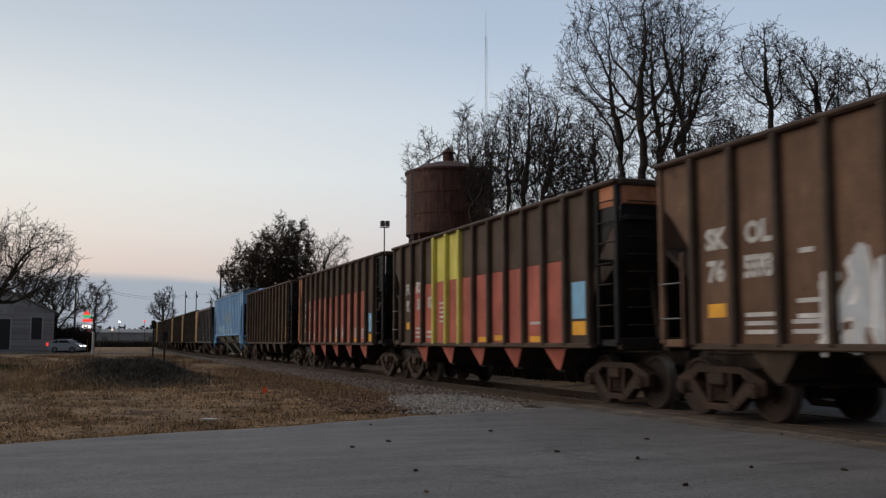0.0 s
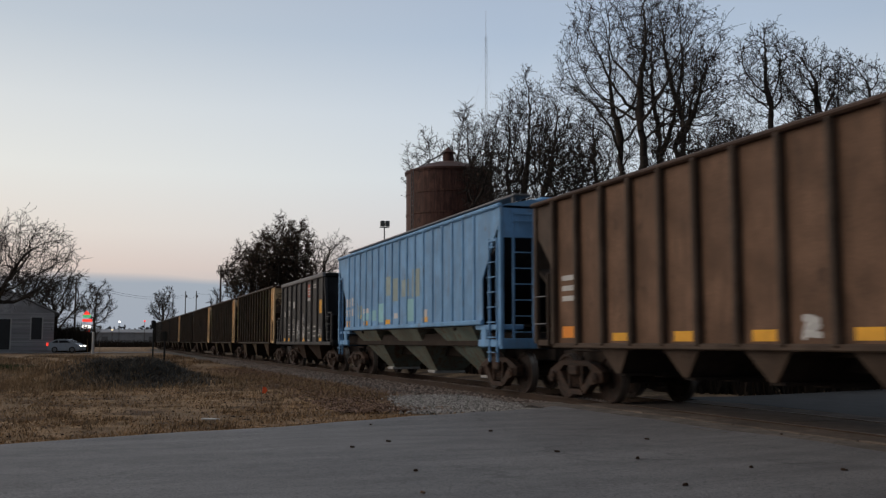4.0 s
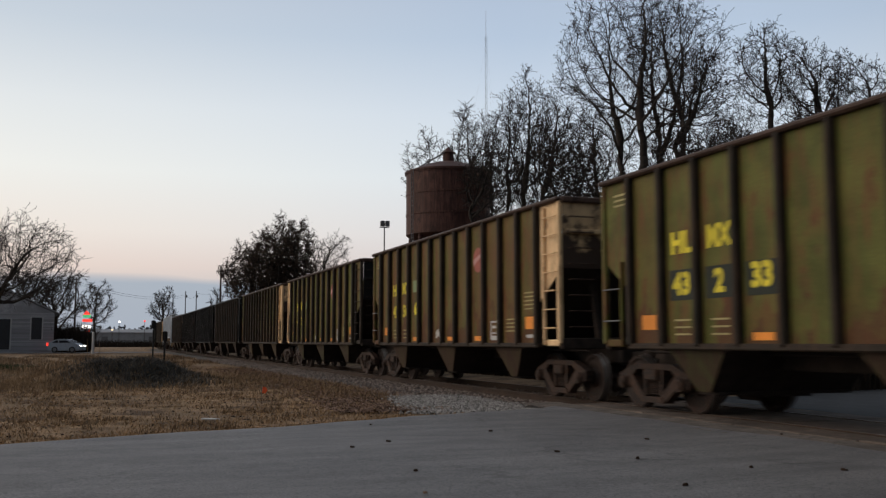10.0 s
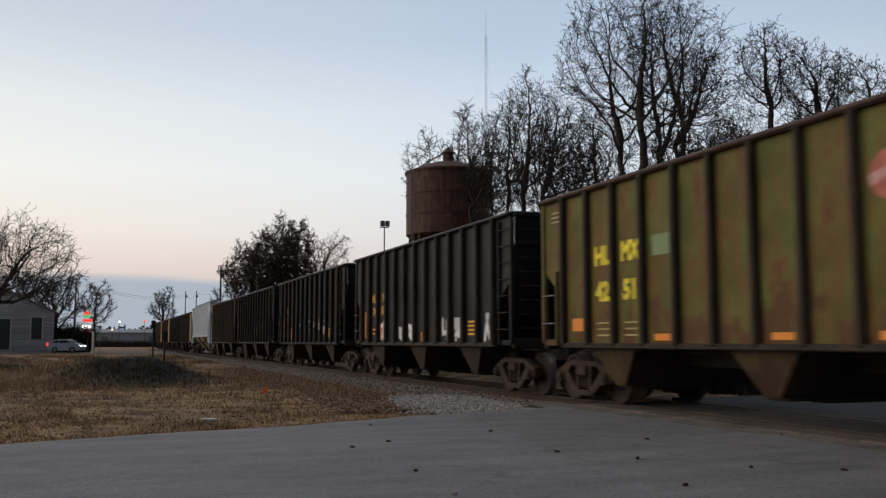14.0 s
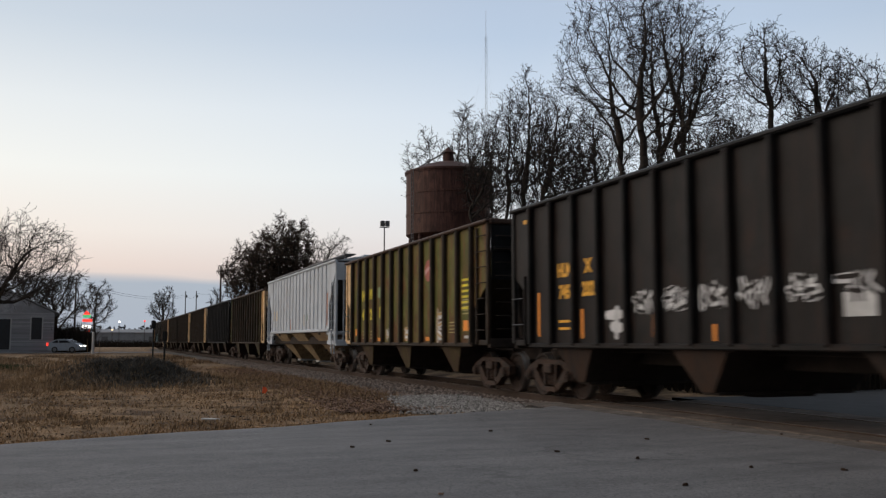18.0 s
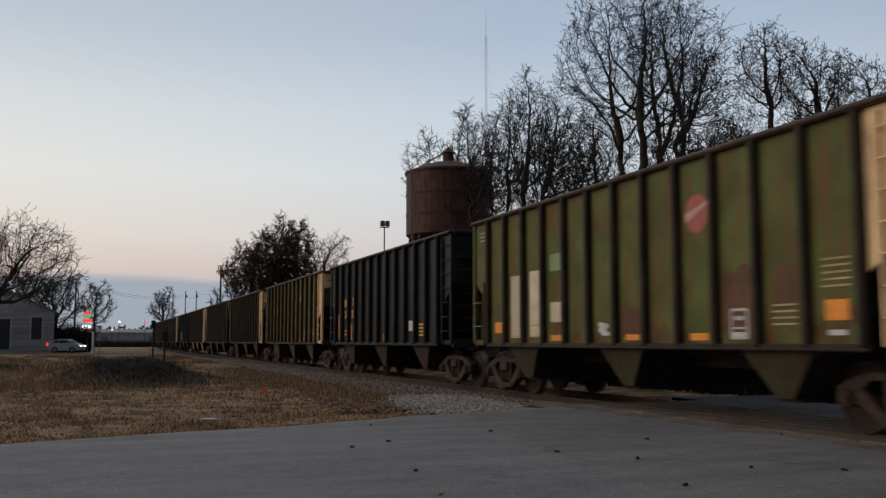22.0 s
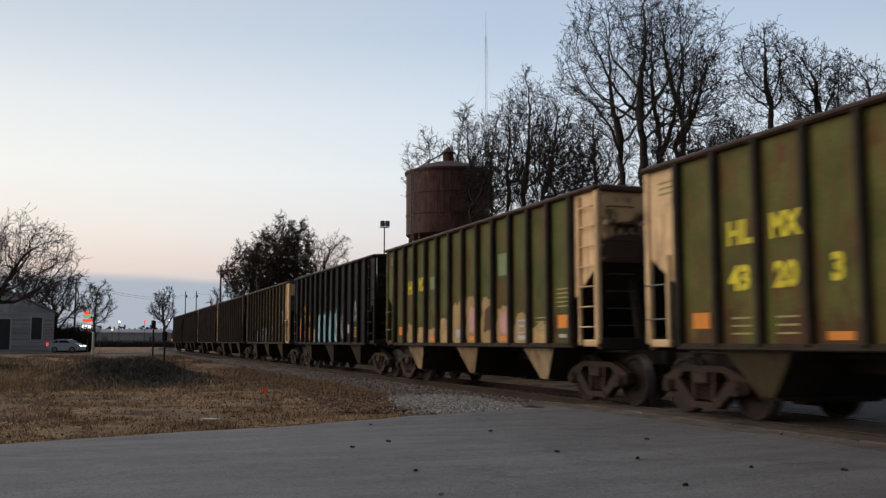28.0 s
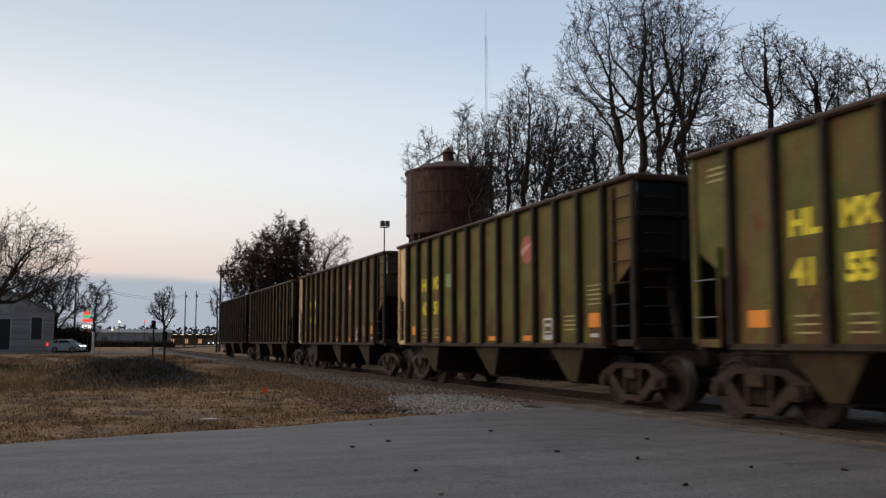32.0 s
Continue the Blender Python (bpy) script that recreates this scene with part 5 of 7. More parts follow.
def car_paints():
    greens = {"olive": (0.086, 0.092, 0.019), "moss": (0.070, 0.088, 0.021), "mustard": (0.087, 0.094, 0.020), "rusty_olive": (0.093, 0.085, 0.021), "drab": (0.062, 0.060, 0.023)}
    for k, c in greens.items():
        M["g_" + k] = painted("faded_%s_paint" % k, c, {"rusty_olive": 0.64, "mustard": 0.54, "drab": 0.55}.get(k, 0.48), foot={"rusty_olive": 1.2, "moss": 0.5}.get(k, 0.9))
    M["p_black"] = painted("sooty_black_paint", (0.0062, 0.0067, 0.0076), 0.12, (0.014, 0.009, 0.007), 0.35, 0.5, 0.16)
    M["p_coal"] = painted("rusty_black_paint", (0.0060, 0.0054, 0.0054), 0.30, (0.024, 0.012, 0.008), 0.35, 0.5, 0.15)
    M["p_slate"] = painted("slate_grey_paint", (0.0145, 0.0150, 0.0165), 0.15, (0.05, 0.04, 0.035), 0.2, 0.5, 0.35)
    M["p_brown"] = painted("dull_brown_paint", (0.125, 0.072, 0.045), 0.22, (0.050, 0.030, 0.021), 0.25)
    M["p_umber"] = painted("dark_umber_paint", (0.060, 0.042, 0.031), 0.22, (0.06, 0.035, 0.022), 0.25)
    M["p_red"] = painted("faded_oxide_red_paint", (0.35, 0.102, 0.076), 0.12, (0.09, 0.04, 0.03), 0.18)
    M["p_yellow"] = painted("bright_yellow_green_paint", (0.56, 0.52, 0.12), 0.1, (0.2, 0.13, 0.05), 0.1)
    M["p_cream"] = painted("stained_cream_paint", (0.70, 0.49, 0.27), 0.26, (0.12, 0.048, 0.024), 0.12)
    M["p_rail"] = painted("rusted_top_rail_paint", (0.060, 0.036, 0.026), 0.5, (0.03, 0.018, 0.014), 0.2)
    M["p_orange"] = painted("rusted_orange_paint", (0.40, 0.165, 0.085), 0.22, (0.10, 0.045, 0.03), 0.2)
    M["p_blue"] = painted("faded_sky_blue_paint", (0.150, 0.310, 0.520), 0.16, (0.14, 0.12, 0.10), 0.16, grain=0.08)
    M["p_grey"] = painted("pale_grey_paint", (0.41, 0.45, 0.49), 0.08, (0.28, 0.17, 0.11), 0.10, grain=0.06)
    M["p_chute"] = painted("stained_cream_chute_paint", (0.30, 0.225, 0.130), 0.42, (0.10, 0.043, 0.022), 0.2)
    M["p_aqua"] = painted("stained_aqua_chute_paint", (0.15, 0.20, 0.18), 0.45, (0.14, 0.072, 0.035), 0.25)
    M["p_cream_end"] = browned_end("browned_cream_end_paint", (0.60, 0.41, 0.22))
    M["p_post"] = painted("near_black_post_paint", (0.019, 0.015, 0.010), 0.45, (0.05, 0.03, 0.02), 0.2)


car_paints()
SIDE, TOP, SILL, HALF_L, STEP = 1.50, 4.04, 1.07, 6.73, 0.958


def text_mesh(text, size, bold):
    cu = bpy.data.curves.new("lettering", "FONT")
    cu.offset = size * bold
    cu.body, cu.size, cu.align_x, cu.align_y, cu.extrude, cu.resolution_u = text, size, "CENTER", "CENTER", 0.002, 2
    ob = bpy.data.objects.new("lettering", cu)
    scene.collection.objects.link(ob)
    me = bpy.data.meshes.new_from_object(ob.evaluated_get(bpy.context.evaluated_depsgraph_get()))
    bpy.data.objects.remove(ob)
    bpy.data.curves.remove(cu)
    return me


FACE_OUT = Matrix(((0, 0, -1, 0), (-1, 0, 0, 0), (0, 1, 0, 0), (0, 0, 0, 1)))
TEXTS = {}


def lettering(car, text, y, z, size, mat, x=-SIDE, squeeze=1.0, bold=0.045):
    key = (text, size, mat, bold)
    if key not in TEXTS:
        TEXTS[key] = text_mesh(text, size, bold)
        TEXTS[key].materials.append(M[mat])
    return put("lettering", TEXTS[key], car, "lettering", Matrix.Translation((x - 0.018, y, z)) @ FACE_OUT @ Matrix.Diagonal((squeeze, 1, 1, 1)))


def patch(car, y, z, w, h, mat, name="stencil", x=-SIDE, thick=0.006, label=""):
    return part(name, Shape().box((x - 0.012 - thick / 2, y, z), (thick, w, h)), M[mat], car, label)


STROKES = (
    (((0.1, 0), (0.1, 1)), ((0.1, 0.5), (0.9, 1)), ((0.1, 0.5), (0.9, 0))),
    (((0.1, 0), (0.5, 1)), ((0.5, 1), (0.9, 0)), ((0.25, 0.4), (0.75, 0.4))),
    (((0.85, 0.9), (0.2, 0.85)), ((0.2, 0.85), (0.2, 0.5)), ((0.2, 0.52), (0.85, 0.48)), ((0.85, 0.5), (0.8, 0.1)), ((0.85, 0.1), (0.1, 0.08))),
    (((0.15, 0), (0.15, 1)), ((0.15, 0.95), (0.85, 0.9)), ((0.15, 0.5), (0.75, 0.5)), ((0.15, 0.06), (0.9, 0.08))),
    (((0.15, 0.95), (0.15, 0.1)), ((0.15, 0.1), (0.85, 0.1)), ((0.85, 0.1), (0.85, 1))),
    (((0.05, 0.95), (0.95, 0.9)), ((0.5, 0.9), (0.45, 0.0)), ((0.2, 0.3), (0.8, 0.35))),
)


def splash(car, y, z0, z1, w, mat, seed, inner=None, x=-SIDE):
    """A sprayed tag on one panel: fat crossing strokes with ragged ends, an outline colour below and a fill above."""
    rng = random.Random(seed)
    one, two = STROKES[rng.randrange(len(STROKES))], STROKES[rng.randrange(len(STROKES))]
    shape = one if w < 0.55 else tuple(tuple((px * 0.46, pz) for px, pz in s) for s in one) + tuple(tuple((0.54 + px * 0.46, pz) for px, pz in s) for s in two)
    jit = [[(px + rng.uniform(-0.2, 0.2), pz + rng.uniform(-0.2, 0.2)) for px, pz in s] for s in shape]
    for k, mt in enumerate((mat, inner)):
        if mt is None:
            continue
        fat = min(w, z1 - z0) * (0.16 if k == 0 else 0.07) * (1.15 if inner is None else 1.0)
        for n, (p, q) in enumerate(jit):
            p = Vector((y + (0.5 - p[0]) * w * 0.82, z0 + fat + p[1] * (z1 - z0 - 2 * fat)))
            q = Vector((y + (0.5 - q[0]) * w * 0.82, z0 + fat + q[1] * (z1 - z0 - 2 * fat)))
            d = (q - p).normalized()
            e = Vector((-d.y, d.x))
            a, b = fat * rng.uniform(0.85, 1.2), fat * rng.uniform(0.85, 1.2)
            c = [p - d * a * 0.6 + e * a * 0.7, p - d * a + e * 0, p - d * a * 0.6 - e * a * 0.8, (p + q) / 2 - e * a * rng.uniform(0.9, 1.2), q + d * b * 0.6 - e * b * 0.8, q + d * b, q + d * b * 0.6 + e * b * 0.7, (p + q) / 2 + e * b * rng.uniform(0.9, 1.2)]
            o = 0.0158 + 0.006 * k + 0.0008 * n
            part("sprayed_stroke", Shape().prism([tuple(v) for v in c], 0, x - o, x - o - 0.003), M[mt], car)


def blotch(car, y, z0, z1, w, mat, seed, inner=None, x=-SIDE):
    """A filled sprayed or rusted area with an uneven outline on one panel."""
    rng = random.Random(seed)
    for k, mt in enumerate((mat, inner)):
        if mt is None:
            continue
        g = 1.0 if k == 0 else 0.6
        pts = []
        for i in range(18):
            a = TAU * i / 18
            cx, cz = math.cos(a), math.sin(a)
            q = (cx ** 8 + cz ** 8) ** -0.125 * (rng.uniform(0.62, 1.0) if k or cz > 0.25 else rng.uniform(0.93, 1.0))
            pts.append((y + cx * q * w / 2 * g, (z0 + z1) / 2 + cz * q * (z1 - z0) / 2 * g))
        part("sprayed_area", Shape().prism(pts, 0, x - 0.013 - 0.004 * k, x - 0.016 - 0.004 * k), M[mt], car, "sprayed colour area")


# trucks: built once, shared by all cars
def truck_meshes():
    r = {}
    s = Shape()
    x0, x1 = -0.08, 0.08
    s.prism([(-1.08, 0.40), (-1.08, 0.60), (-0.86, 0.69), (-0.55, 0.79), (0.55, 0.79), (0.86, 0.69), (1.08, 0.60), (1.08, 0.40), (0.98, 0.42), (0.80, 0.48), (0.52, 0.69), (-0.52, 0.69), (-0.80, 0.48), (-0.98, 0.42)], 0, x0, x1)
    for m in (-1, 1):
        s.prism([(m * 0.82, 0.46), (m * 0.66, 0.60), (m * 0.24, 0.22), (m * 0.34, 0.13)], 0, x0 - 0.01, x1 + 0.01)
        s.prism([(m * 0.28, 0.24), (m * 0.22, 0.24), (m * 0.22, 0.70), (m * 0.31, 0.70)], 0, x0, x1)
        s.box((0, m * 0.89, 0.47), (0.24, 0.30, 0.24), 0.04)
    s.prism([(-0.36, 0.13), (0.36, 0.13), (0.30, 0.23), (-0.30, 0.23)], 0, x0 - 0.03, x1 + 0.03)
    r["side_frame"] = s.mesh("side_frame", M["truck"])
    s = Shape()
    prof = [(0.030, 0.25)]
    for k in range(7):
        z = 0.262 + k * 0.035
        prof += [(0.046, z), (0.062, z + 0.008), (0.062, z + 0.018), (0.046, z + 0.026)]
    prof.append((0.030, 0.515))
    n = 8
    s.add([(r0 * math.cos(TAU * i / n), r0 * math.sin(TAU * i / n), z) for r0, z in prof for i in range(n)], [(j * n + i, j * n + (i + 1) % n, (j + 1) * n + (i + 1) % n, (j + 1) * n + i) for j in range(len(prof) - 1) for i in range(n)])
    r["spring"] = s.mesh("spring", M["truck"])
    s = Shape().box((0, 0, 0.60), (2.35, 0.40, 0.20), 0.03)
    r["bolster"] = s.mesh("bolster", M["truck"])
    s = Shape().tube((-0.95, 0, 0), (0.95, 0, 0), 0.082, 0.082, 12)
    for m in (-1, 1):
        s.ring([(0.05, m * 0.66), (0.16, m * 0.65), (0.19, m * 0.71), (0.37, m * 0.76), (0.405, m * 0.685), (0.485, m * 0.685), (0.483, m * 0.715), (0.459, m * 0.725), (0.455, m * 0.83), (0.41, m * 0.832), (0.37, m * 0.80), (0.20, m * 0.80), (0.16, m * 0.85), (0.05, m * 0.85)], (0, 0, 0), 32)
    me = s.mesh("wheelset", M["wheel"])
    me.materials.append(M["tread"])
    for p in me.polygons:
        rad = math.hypot(p.center.y, p.center.z)
        if 0.44 < rad and abs(p.normal.x) < 0.7:
            p.material_index = 1
    r["wheelset"] = me
    s = Shape().tube((0.10, 0, 0), (0.20, 0, 0), 0.12, 0.11, 12)
    s.tube((0.20, 0, 0), (0.225, 0, 0), 0.07, 0.06, 8)
    r["bearing_cap"] = s.mesh("bearing_cap", M["truck"])
    s = Shape().box((0, 0, 0.53), (1.6, 0.14, 0.14), 0.03)
    r["brake_beam"] = s.mesh("brake_beam", M["under"])
    return r


TR = truck_meshes()
WHEELSETS = []


def truck(car, y):
    t = put("truck", None, car, "rusty cast-steel truck", pose(0, y, 0))
    for m in (-1, 1):
        put("side_frame", TR["side_frame"], t, m=pose(m * 1.02, 0, 0))
        for y2 in (-0.13, 0.0, 0.13):
            put("spring", TR["spring"], t, m=pose(m * 1.03, y2, 0))
        for a in (-0.89, 0.89):
            put("bearing_cap", TR["bearing_cap"], t, m=pose(m * 0.99, a, 0.457, 0, 0, 0 if m > 0 else 180))
    put("bolster", TR["bolster"], t)
    for a in (-0.89, 0.89):
        w = put("wheelset", TR["wheelset"], t, "wheels and axle with bright treads")
        w.matrix_parent_inverse = Matrix.Translation((0, a, 0.459))
        WHEELSETS.append(w)
        put("brake_beam", TR["brake_beam"], t, m=pose(0, a * 0.45, -0.05))
    return t


SHARED = {}


def shared(key, make):
    if key not in SHARED:
        SHARED[key] = make()
    return SHARED[key]


def underframe(car, half, mat="under"):
    s = Shape().box((0, 0, 0.90), (0.62, 2 * half + 0.5, 0.34), 0.03)
    put("center_sill", shared(("sill", half, mat), lambda: s.mesh("center_sill", M[mat])), car)

    def coupler_mesh():
        c = Shape().box((0, -0.18, 0), (0.16, 0.5, 0.18), 0.03)
        c.box((0.03, -0.50, 0), (0.32, 0.26, 0.28), 0.06)
        return c.mesh("coupler", M["under"])

    cm = shared("coupler", coupler_mesh)
    put("coupler", cm, car, m=pose(0, -half - 0.28, 0.88))
    put("coupler", cm, car, m=pose(0, half + 0.28, 0.88, 0, 0, 180))

    def hose_mesh():
        h = Shape()
        p = [(0.35, 0.0, 0.85), (0.36, -0.14, 0.66), (0.34, -0.30, 0.58), (0.30, -0.48, 0.60)]
        for a, b in zip(p, p[1:]):
            h.tube(a, b, 0.028, 0.028, 6)
        return h.mesh("air_hose", M["rubber"])

    hm = shared("hose", hose_mesh)
    put("air_hose", hm, car, m=pose(0, -half - 0.15, 0))
    put("air_hose", hm, car, m=pose(0, half + 0.15, 0, 0, 0, 180))


def ladder(car, m, w, z0, z1, mat, rungs=8, stiles=True, name="ladder"):
    """Bent bars set off a plane: across y, standing out towards -x; with side rails where the ladder is free-standing."""
    def bar():
        s = Shape()
        s.tube((-0.09, -w / 2 - 0.014, 0), (-0.09, w / 2 + 0.014, 0), 0.014, 0.014, 5)
        for y in (-w / 2, w / 2):
            s.tube((-0.09, y, 0), (0.0, y, 0), 0.014, 0.014, 4)
        return s.mesh("rung", M[mat])

    owner = car
    if stiles:
        s = Shape()
        for y in (-w / 2 - 0.02, w / 2 + 0.02):
            s.box((-0.02, y, (z0 + z1) / 2), (0.05, 0.042, z1 - z0 + 0.1))
        s.box((-0.02, 0, z1), (0.05, w + 0.04, 0.05))
        owner = put(name, shared(("stiles", round(w, 2), z0, z1, mat), lambda: s.mesh(name, M[mat])), car, m=m)
        m = Matrix.Identity(4)
    bm = shared(("rung", round(w, 2), mat), bar)
    for k in range(rungs):
        put("rung" if stiles else "grab_iron", bm, owner, m=m @ pose(0, 0, z0 + (z1 - z0) * (k + 0.5) / rungs))


def hopper_car(label, body, lead="same", trail="same", bays=3, half=HALF_L, post=None, marks=(), chute=None, two_tone=None, panel_over=(), top_mat=None, group="hopper cars of the train", truck_y=5.85, post_over=()):
    """An open-top hopper: ribbed sides, sloped ends, chutes below. Trailing end at +y, leading end at -y, the seen side at -x."""
    car = thing("hopper_car", label, "railcar", group=group)
    lead = body if lead == "same" else lead
    trail = body if trail == "same" else trail
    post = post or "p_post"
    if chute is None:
        # body paint darkened for the shade under the car, and heavily rusted
        chute = "shaded_" + body
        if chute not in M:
            M[chute] = painted("shaded_rusty_chute_paint", tuple(0.34 * c + 0.006 for c in BASES[body]), 0.85, (0.040, 0.022, 0.014), 0.2)
    npan = int(round((2 * half - 1.96) / STEP))
    inner = npan * STEP / 2
    # side sheets, panel by panel
    pan = Shape().box((0, 0, (TOP + SILL) / 2), (0.025, STEP, TOP - SILL - 0.1))
    over = dict(panel_over)
    for i in range(npan):
        y = inner - STEP * (i + 0.5)
        mat = over.get(i, body)
        if two_tone and i in two_tone[2]:
            zs = two_tone[3] if len(two_tone) > 3 else 2.9
            up = over.get(i, two_tone[0])
            part("side_panel", Shape().box((0, 0, (TOP + zs) / 2), (0.025, STEP, TOP - zs - 0.02)), M[up], car, m=pose(-SIDE, y, 0))
            part("side_panel", Shape().box((0, 0, (SILL + zs) / 2), (0.025, STEP, zs - SILL)), M[two_tone[1]], car, m=pose(-SIDE, y, 0))
        else:
            put("side_panel", shared(("panel", mat), lambda: pan.mesh("side_panel", M[mat])), car, m=pose(-SIDE, y, 0))
    far = shared(("far", body, npan), lambda: Shape().box((0, 0, (TOP + SILL) / 2), (0.025, 2 * inner, TOP - SILL - 0.1)).mesh("far_side_sheet", M[body]))
    put("side_sheet", far, car, m=pose(SIDE, 0, 0))

    def post_mesh(mt):
        return Shape().box((0, 0, (TOP + SILL) / 2 - 0.02), (0.16, 0.115, TOP - SILL - 0.08), 0.03).mesh("side_post", M[mt])

    po = dict(post_over)
    for i in range(npan + 1):
        y = inner - STEP * i
        for m in (-1, 1):
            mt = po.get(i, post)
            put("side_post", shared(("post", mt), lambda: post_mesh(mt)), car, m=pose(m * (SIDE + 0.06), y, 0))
    # end sections: upper sheet on the side with a slanted lower edge
    h = half
    for sgn, mt in ((1, trail), (-1, lead)):
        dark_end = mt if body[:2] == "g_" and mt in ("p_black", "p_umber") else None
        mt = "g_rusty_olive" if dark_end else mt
        lift = 0.75 if bays == 5 else 0.0
        poly = [(sgn * inner, TOP - 0.06), (sgn * h, TOP - 0.06), (sgn * h, 2.62 + lift), (sgn * (h - 0.3), 2.40 + lift), (sgn * inner, 1.95 + lift * 0.6)]
        for m in (-1, 1):
            put("end_side_sheet", shared(("ess", mt, sgn, inner, m, bays), lambda: Shape().prism(poly, 0, m * SIDE - 0.012, m * SIDE + 0.012).mesh("end_side_sheet", M[mt])), car)
            put("corner_post", shared(("cp", mt, h, sgn, m, bool(dark_end)), lambda: Shape().box((m * (SIDE + 0.01), sgn * (h - 0.05), (TOP + SILL) / 2), (0.10, 0.12, TOP - SILL - 0.1), 0.02).mesh("corner_post", M["p_post" if dark_end else mt])), car)
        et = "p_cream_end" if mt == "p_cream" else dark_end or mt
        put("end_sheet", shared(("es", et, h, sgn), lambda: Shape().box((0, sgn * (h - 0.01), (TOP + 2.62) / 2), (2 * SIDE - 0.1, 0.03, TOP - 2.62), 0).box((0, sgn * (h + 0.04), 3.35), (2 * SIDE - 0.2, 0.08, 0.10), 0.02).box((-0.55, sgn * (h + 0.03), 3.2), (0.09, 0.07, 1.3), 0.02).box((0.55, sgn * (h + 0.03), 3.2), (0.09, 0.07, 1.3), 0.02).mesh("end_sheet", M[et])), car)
        # the slope sheet's dark colour stands in for shade under the end
        slope = [(sgn * (h - 0.02), 2.62), (sgn * (inner - 1.3), 1.10), (sgn * (inner - 1.34), 1.14), (sgn * (h - 0.05), 2.68)]
        put("slope_sheet", shared(("slope", h, sgn), lambda: Shape().prism(slope, 0, -SIDE + 0.02, SIDE - 0.02).mesh("slope_sheet", M["under"])), car)
        put("end_sill", shared(("esill", mt, h, sgn), lambda: Shape().box((0, sgn * (h - 0.06), SILL + 0.06), (2 * SIDE, 0.16, 0.22), 0.02).mesh("end_sill", M["under"])), car)
        for m in (-1, 1):
            put("end_step", shared(("step", mt, h, sgn, m, bool(dark_end)), lambda: Shape().box((m * (SIDE - 0.02), sgn * (h - 0.35), SILL + 0.07), (0.10, 0.55, 0.13), 0.02).mesh("end_step", M["p_post" if dark_end else mt])), car)
        # bracing between the slope and the end sill
        for o in (-0.56, 0.56):
            put("end_brace", shared(("ebr", h, sgn), lambda: Shape().prism([(sgn * (h - 0.1), 1.15), (sgn * (h - 0.22), 1.15), (sgn * (h - 0.5), 2.35), (sgn * (h - 0.38), 2.4)], 0, -0.06, 0.06).mesh("end_brace", M["under"])), car, m=pose(o, 0, 0))
        # rungs at the corner: on the side and round on the end
        wl = h - inner - 0.22
        bar_mat = mt if mt == "p_cream" else "under"
        stile_z = (1.10, TOP - 0.15) if sgn < 0 else (1.10, 2.55)
        put("ladder_stile", shared(("stile", mt, h, sgn, bool(dark_end)), lambda: Shape().box((-SIDE - 0.045, sgn * (h - 0.66), sum(stile_z) / 2), (0.07, 0.055, stile_z[1] - stile_z[0]), 0.012).mesh("ladder_stile", M["p_post" if dark_end else mt])), car)
        ladder(car, pose(-SIDE - 0.01, sgn * (h - 0.37), 0), 0.52, 1.25, 3.85 if sgn < 0 else 2.35, bar_mat if sgn < 0 else "steel" if mt not in ("p_black", "p_coal") else "p_slate", 7 if sgn < 0 else 2, False)
        if sgn < 0:
            ladder(car, pose(-SIDE + 0.42, sgn * (h + 0.01), 0, 0, 0, 90), 0.5, 1.3, 3.8, "p_rail" if mt == "p_cream" else "under", 8, False)
    # top rails
    tm = top_mat or ("p_black" if body in ("p_black", "p_coal") else "p_rail")
    for m in (-1, 1):
        put("top_rail", shared(("rail", tm, h), lambda: Shape().box((0, 0, TOP - 0.04), (0.17, 2 * h + 0.06, 0.09), 0.03).mesh("top_rail", M[tm])), car, m=pose(m * (SIDE + 0.04), 0, 0))
        put("side_sill", shared(("ssill", post, h), lambda: Shape().box((0, 0, SILL + 0.02), (0.15, 2 * inner + 0.14, 0.10), 0.02).mesh("side_sill", M[post])), car, m=pose(m * (SIDE + 0.03), 0, 0))
        put("end_rail", shared(("erail", tm), lambda: Shape().box((0, 0, TOP - 0.05), (2 * SIDE + 0.02, 0.14, 0.13), 0.03).mesh("end_rail", M[tm])), car, m=pose(0, m * (h + 0.02), 0))
    # cross ties inside the open top
    for y in (-inner / 2, 0, inner / 2):
        put("cross_brace", shared(("xb",), lambda: Shape().box((0, 0, 2.9), (2 * SIDE - 0.04, 0.10, 0.14), 0.02).mesh("cross_brace", M["under"])), car, m=pose(0, y, 0))
    put("hopper_floor", shared(("floor", inner), lambda: Shape().box((0, 0, 1.14), (2 * SIDE - 0.05, 2 * inner - 2.4, 0.06)).mesh("hopper_floor", M["under"])), car)
    # chutes: body and side plates hold the shade below the sill in their colour
    gap = 4.05 if bays == 3 else 2.06
    wt = 1.5 if bays == 3 else 1.02
    zt = 0.40 if bays == 3 else 0.61

    def chute_mesh():
        s = Shape()
        top = [(-SIDE + 0.03, -wt / 2, SILL), (SIDE - 0.03, -wt / 2, SILL), (SIDE - 0.03, wt / 2, SILL), (-SIDE + 0.03, wt / 2, SILL)]
        w2, x2 = (0.16, SIDE - 0.18) if bays == 3 else (0.07, SIDE - 0.12)
        bot = [(-x2, -w2, zt), (x2, -w2, zt), (x2, w2, zt), (-x2, w2, zt)]
        s.add(top + bot, [(0, 1, 2, 3), (7, 6, 5, 4), (0, 4, 5, 1), (1, 5, 6, 2), (2, 6, 7, 3), (3, 7, 4, 0)])
        s.box((0, 0, zt - 0.02), (2 * x2 - 0.1, 2 * w2 + 0.12, 0.05), 0.01)
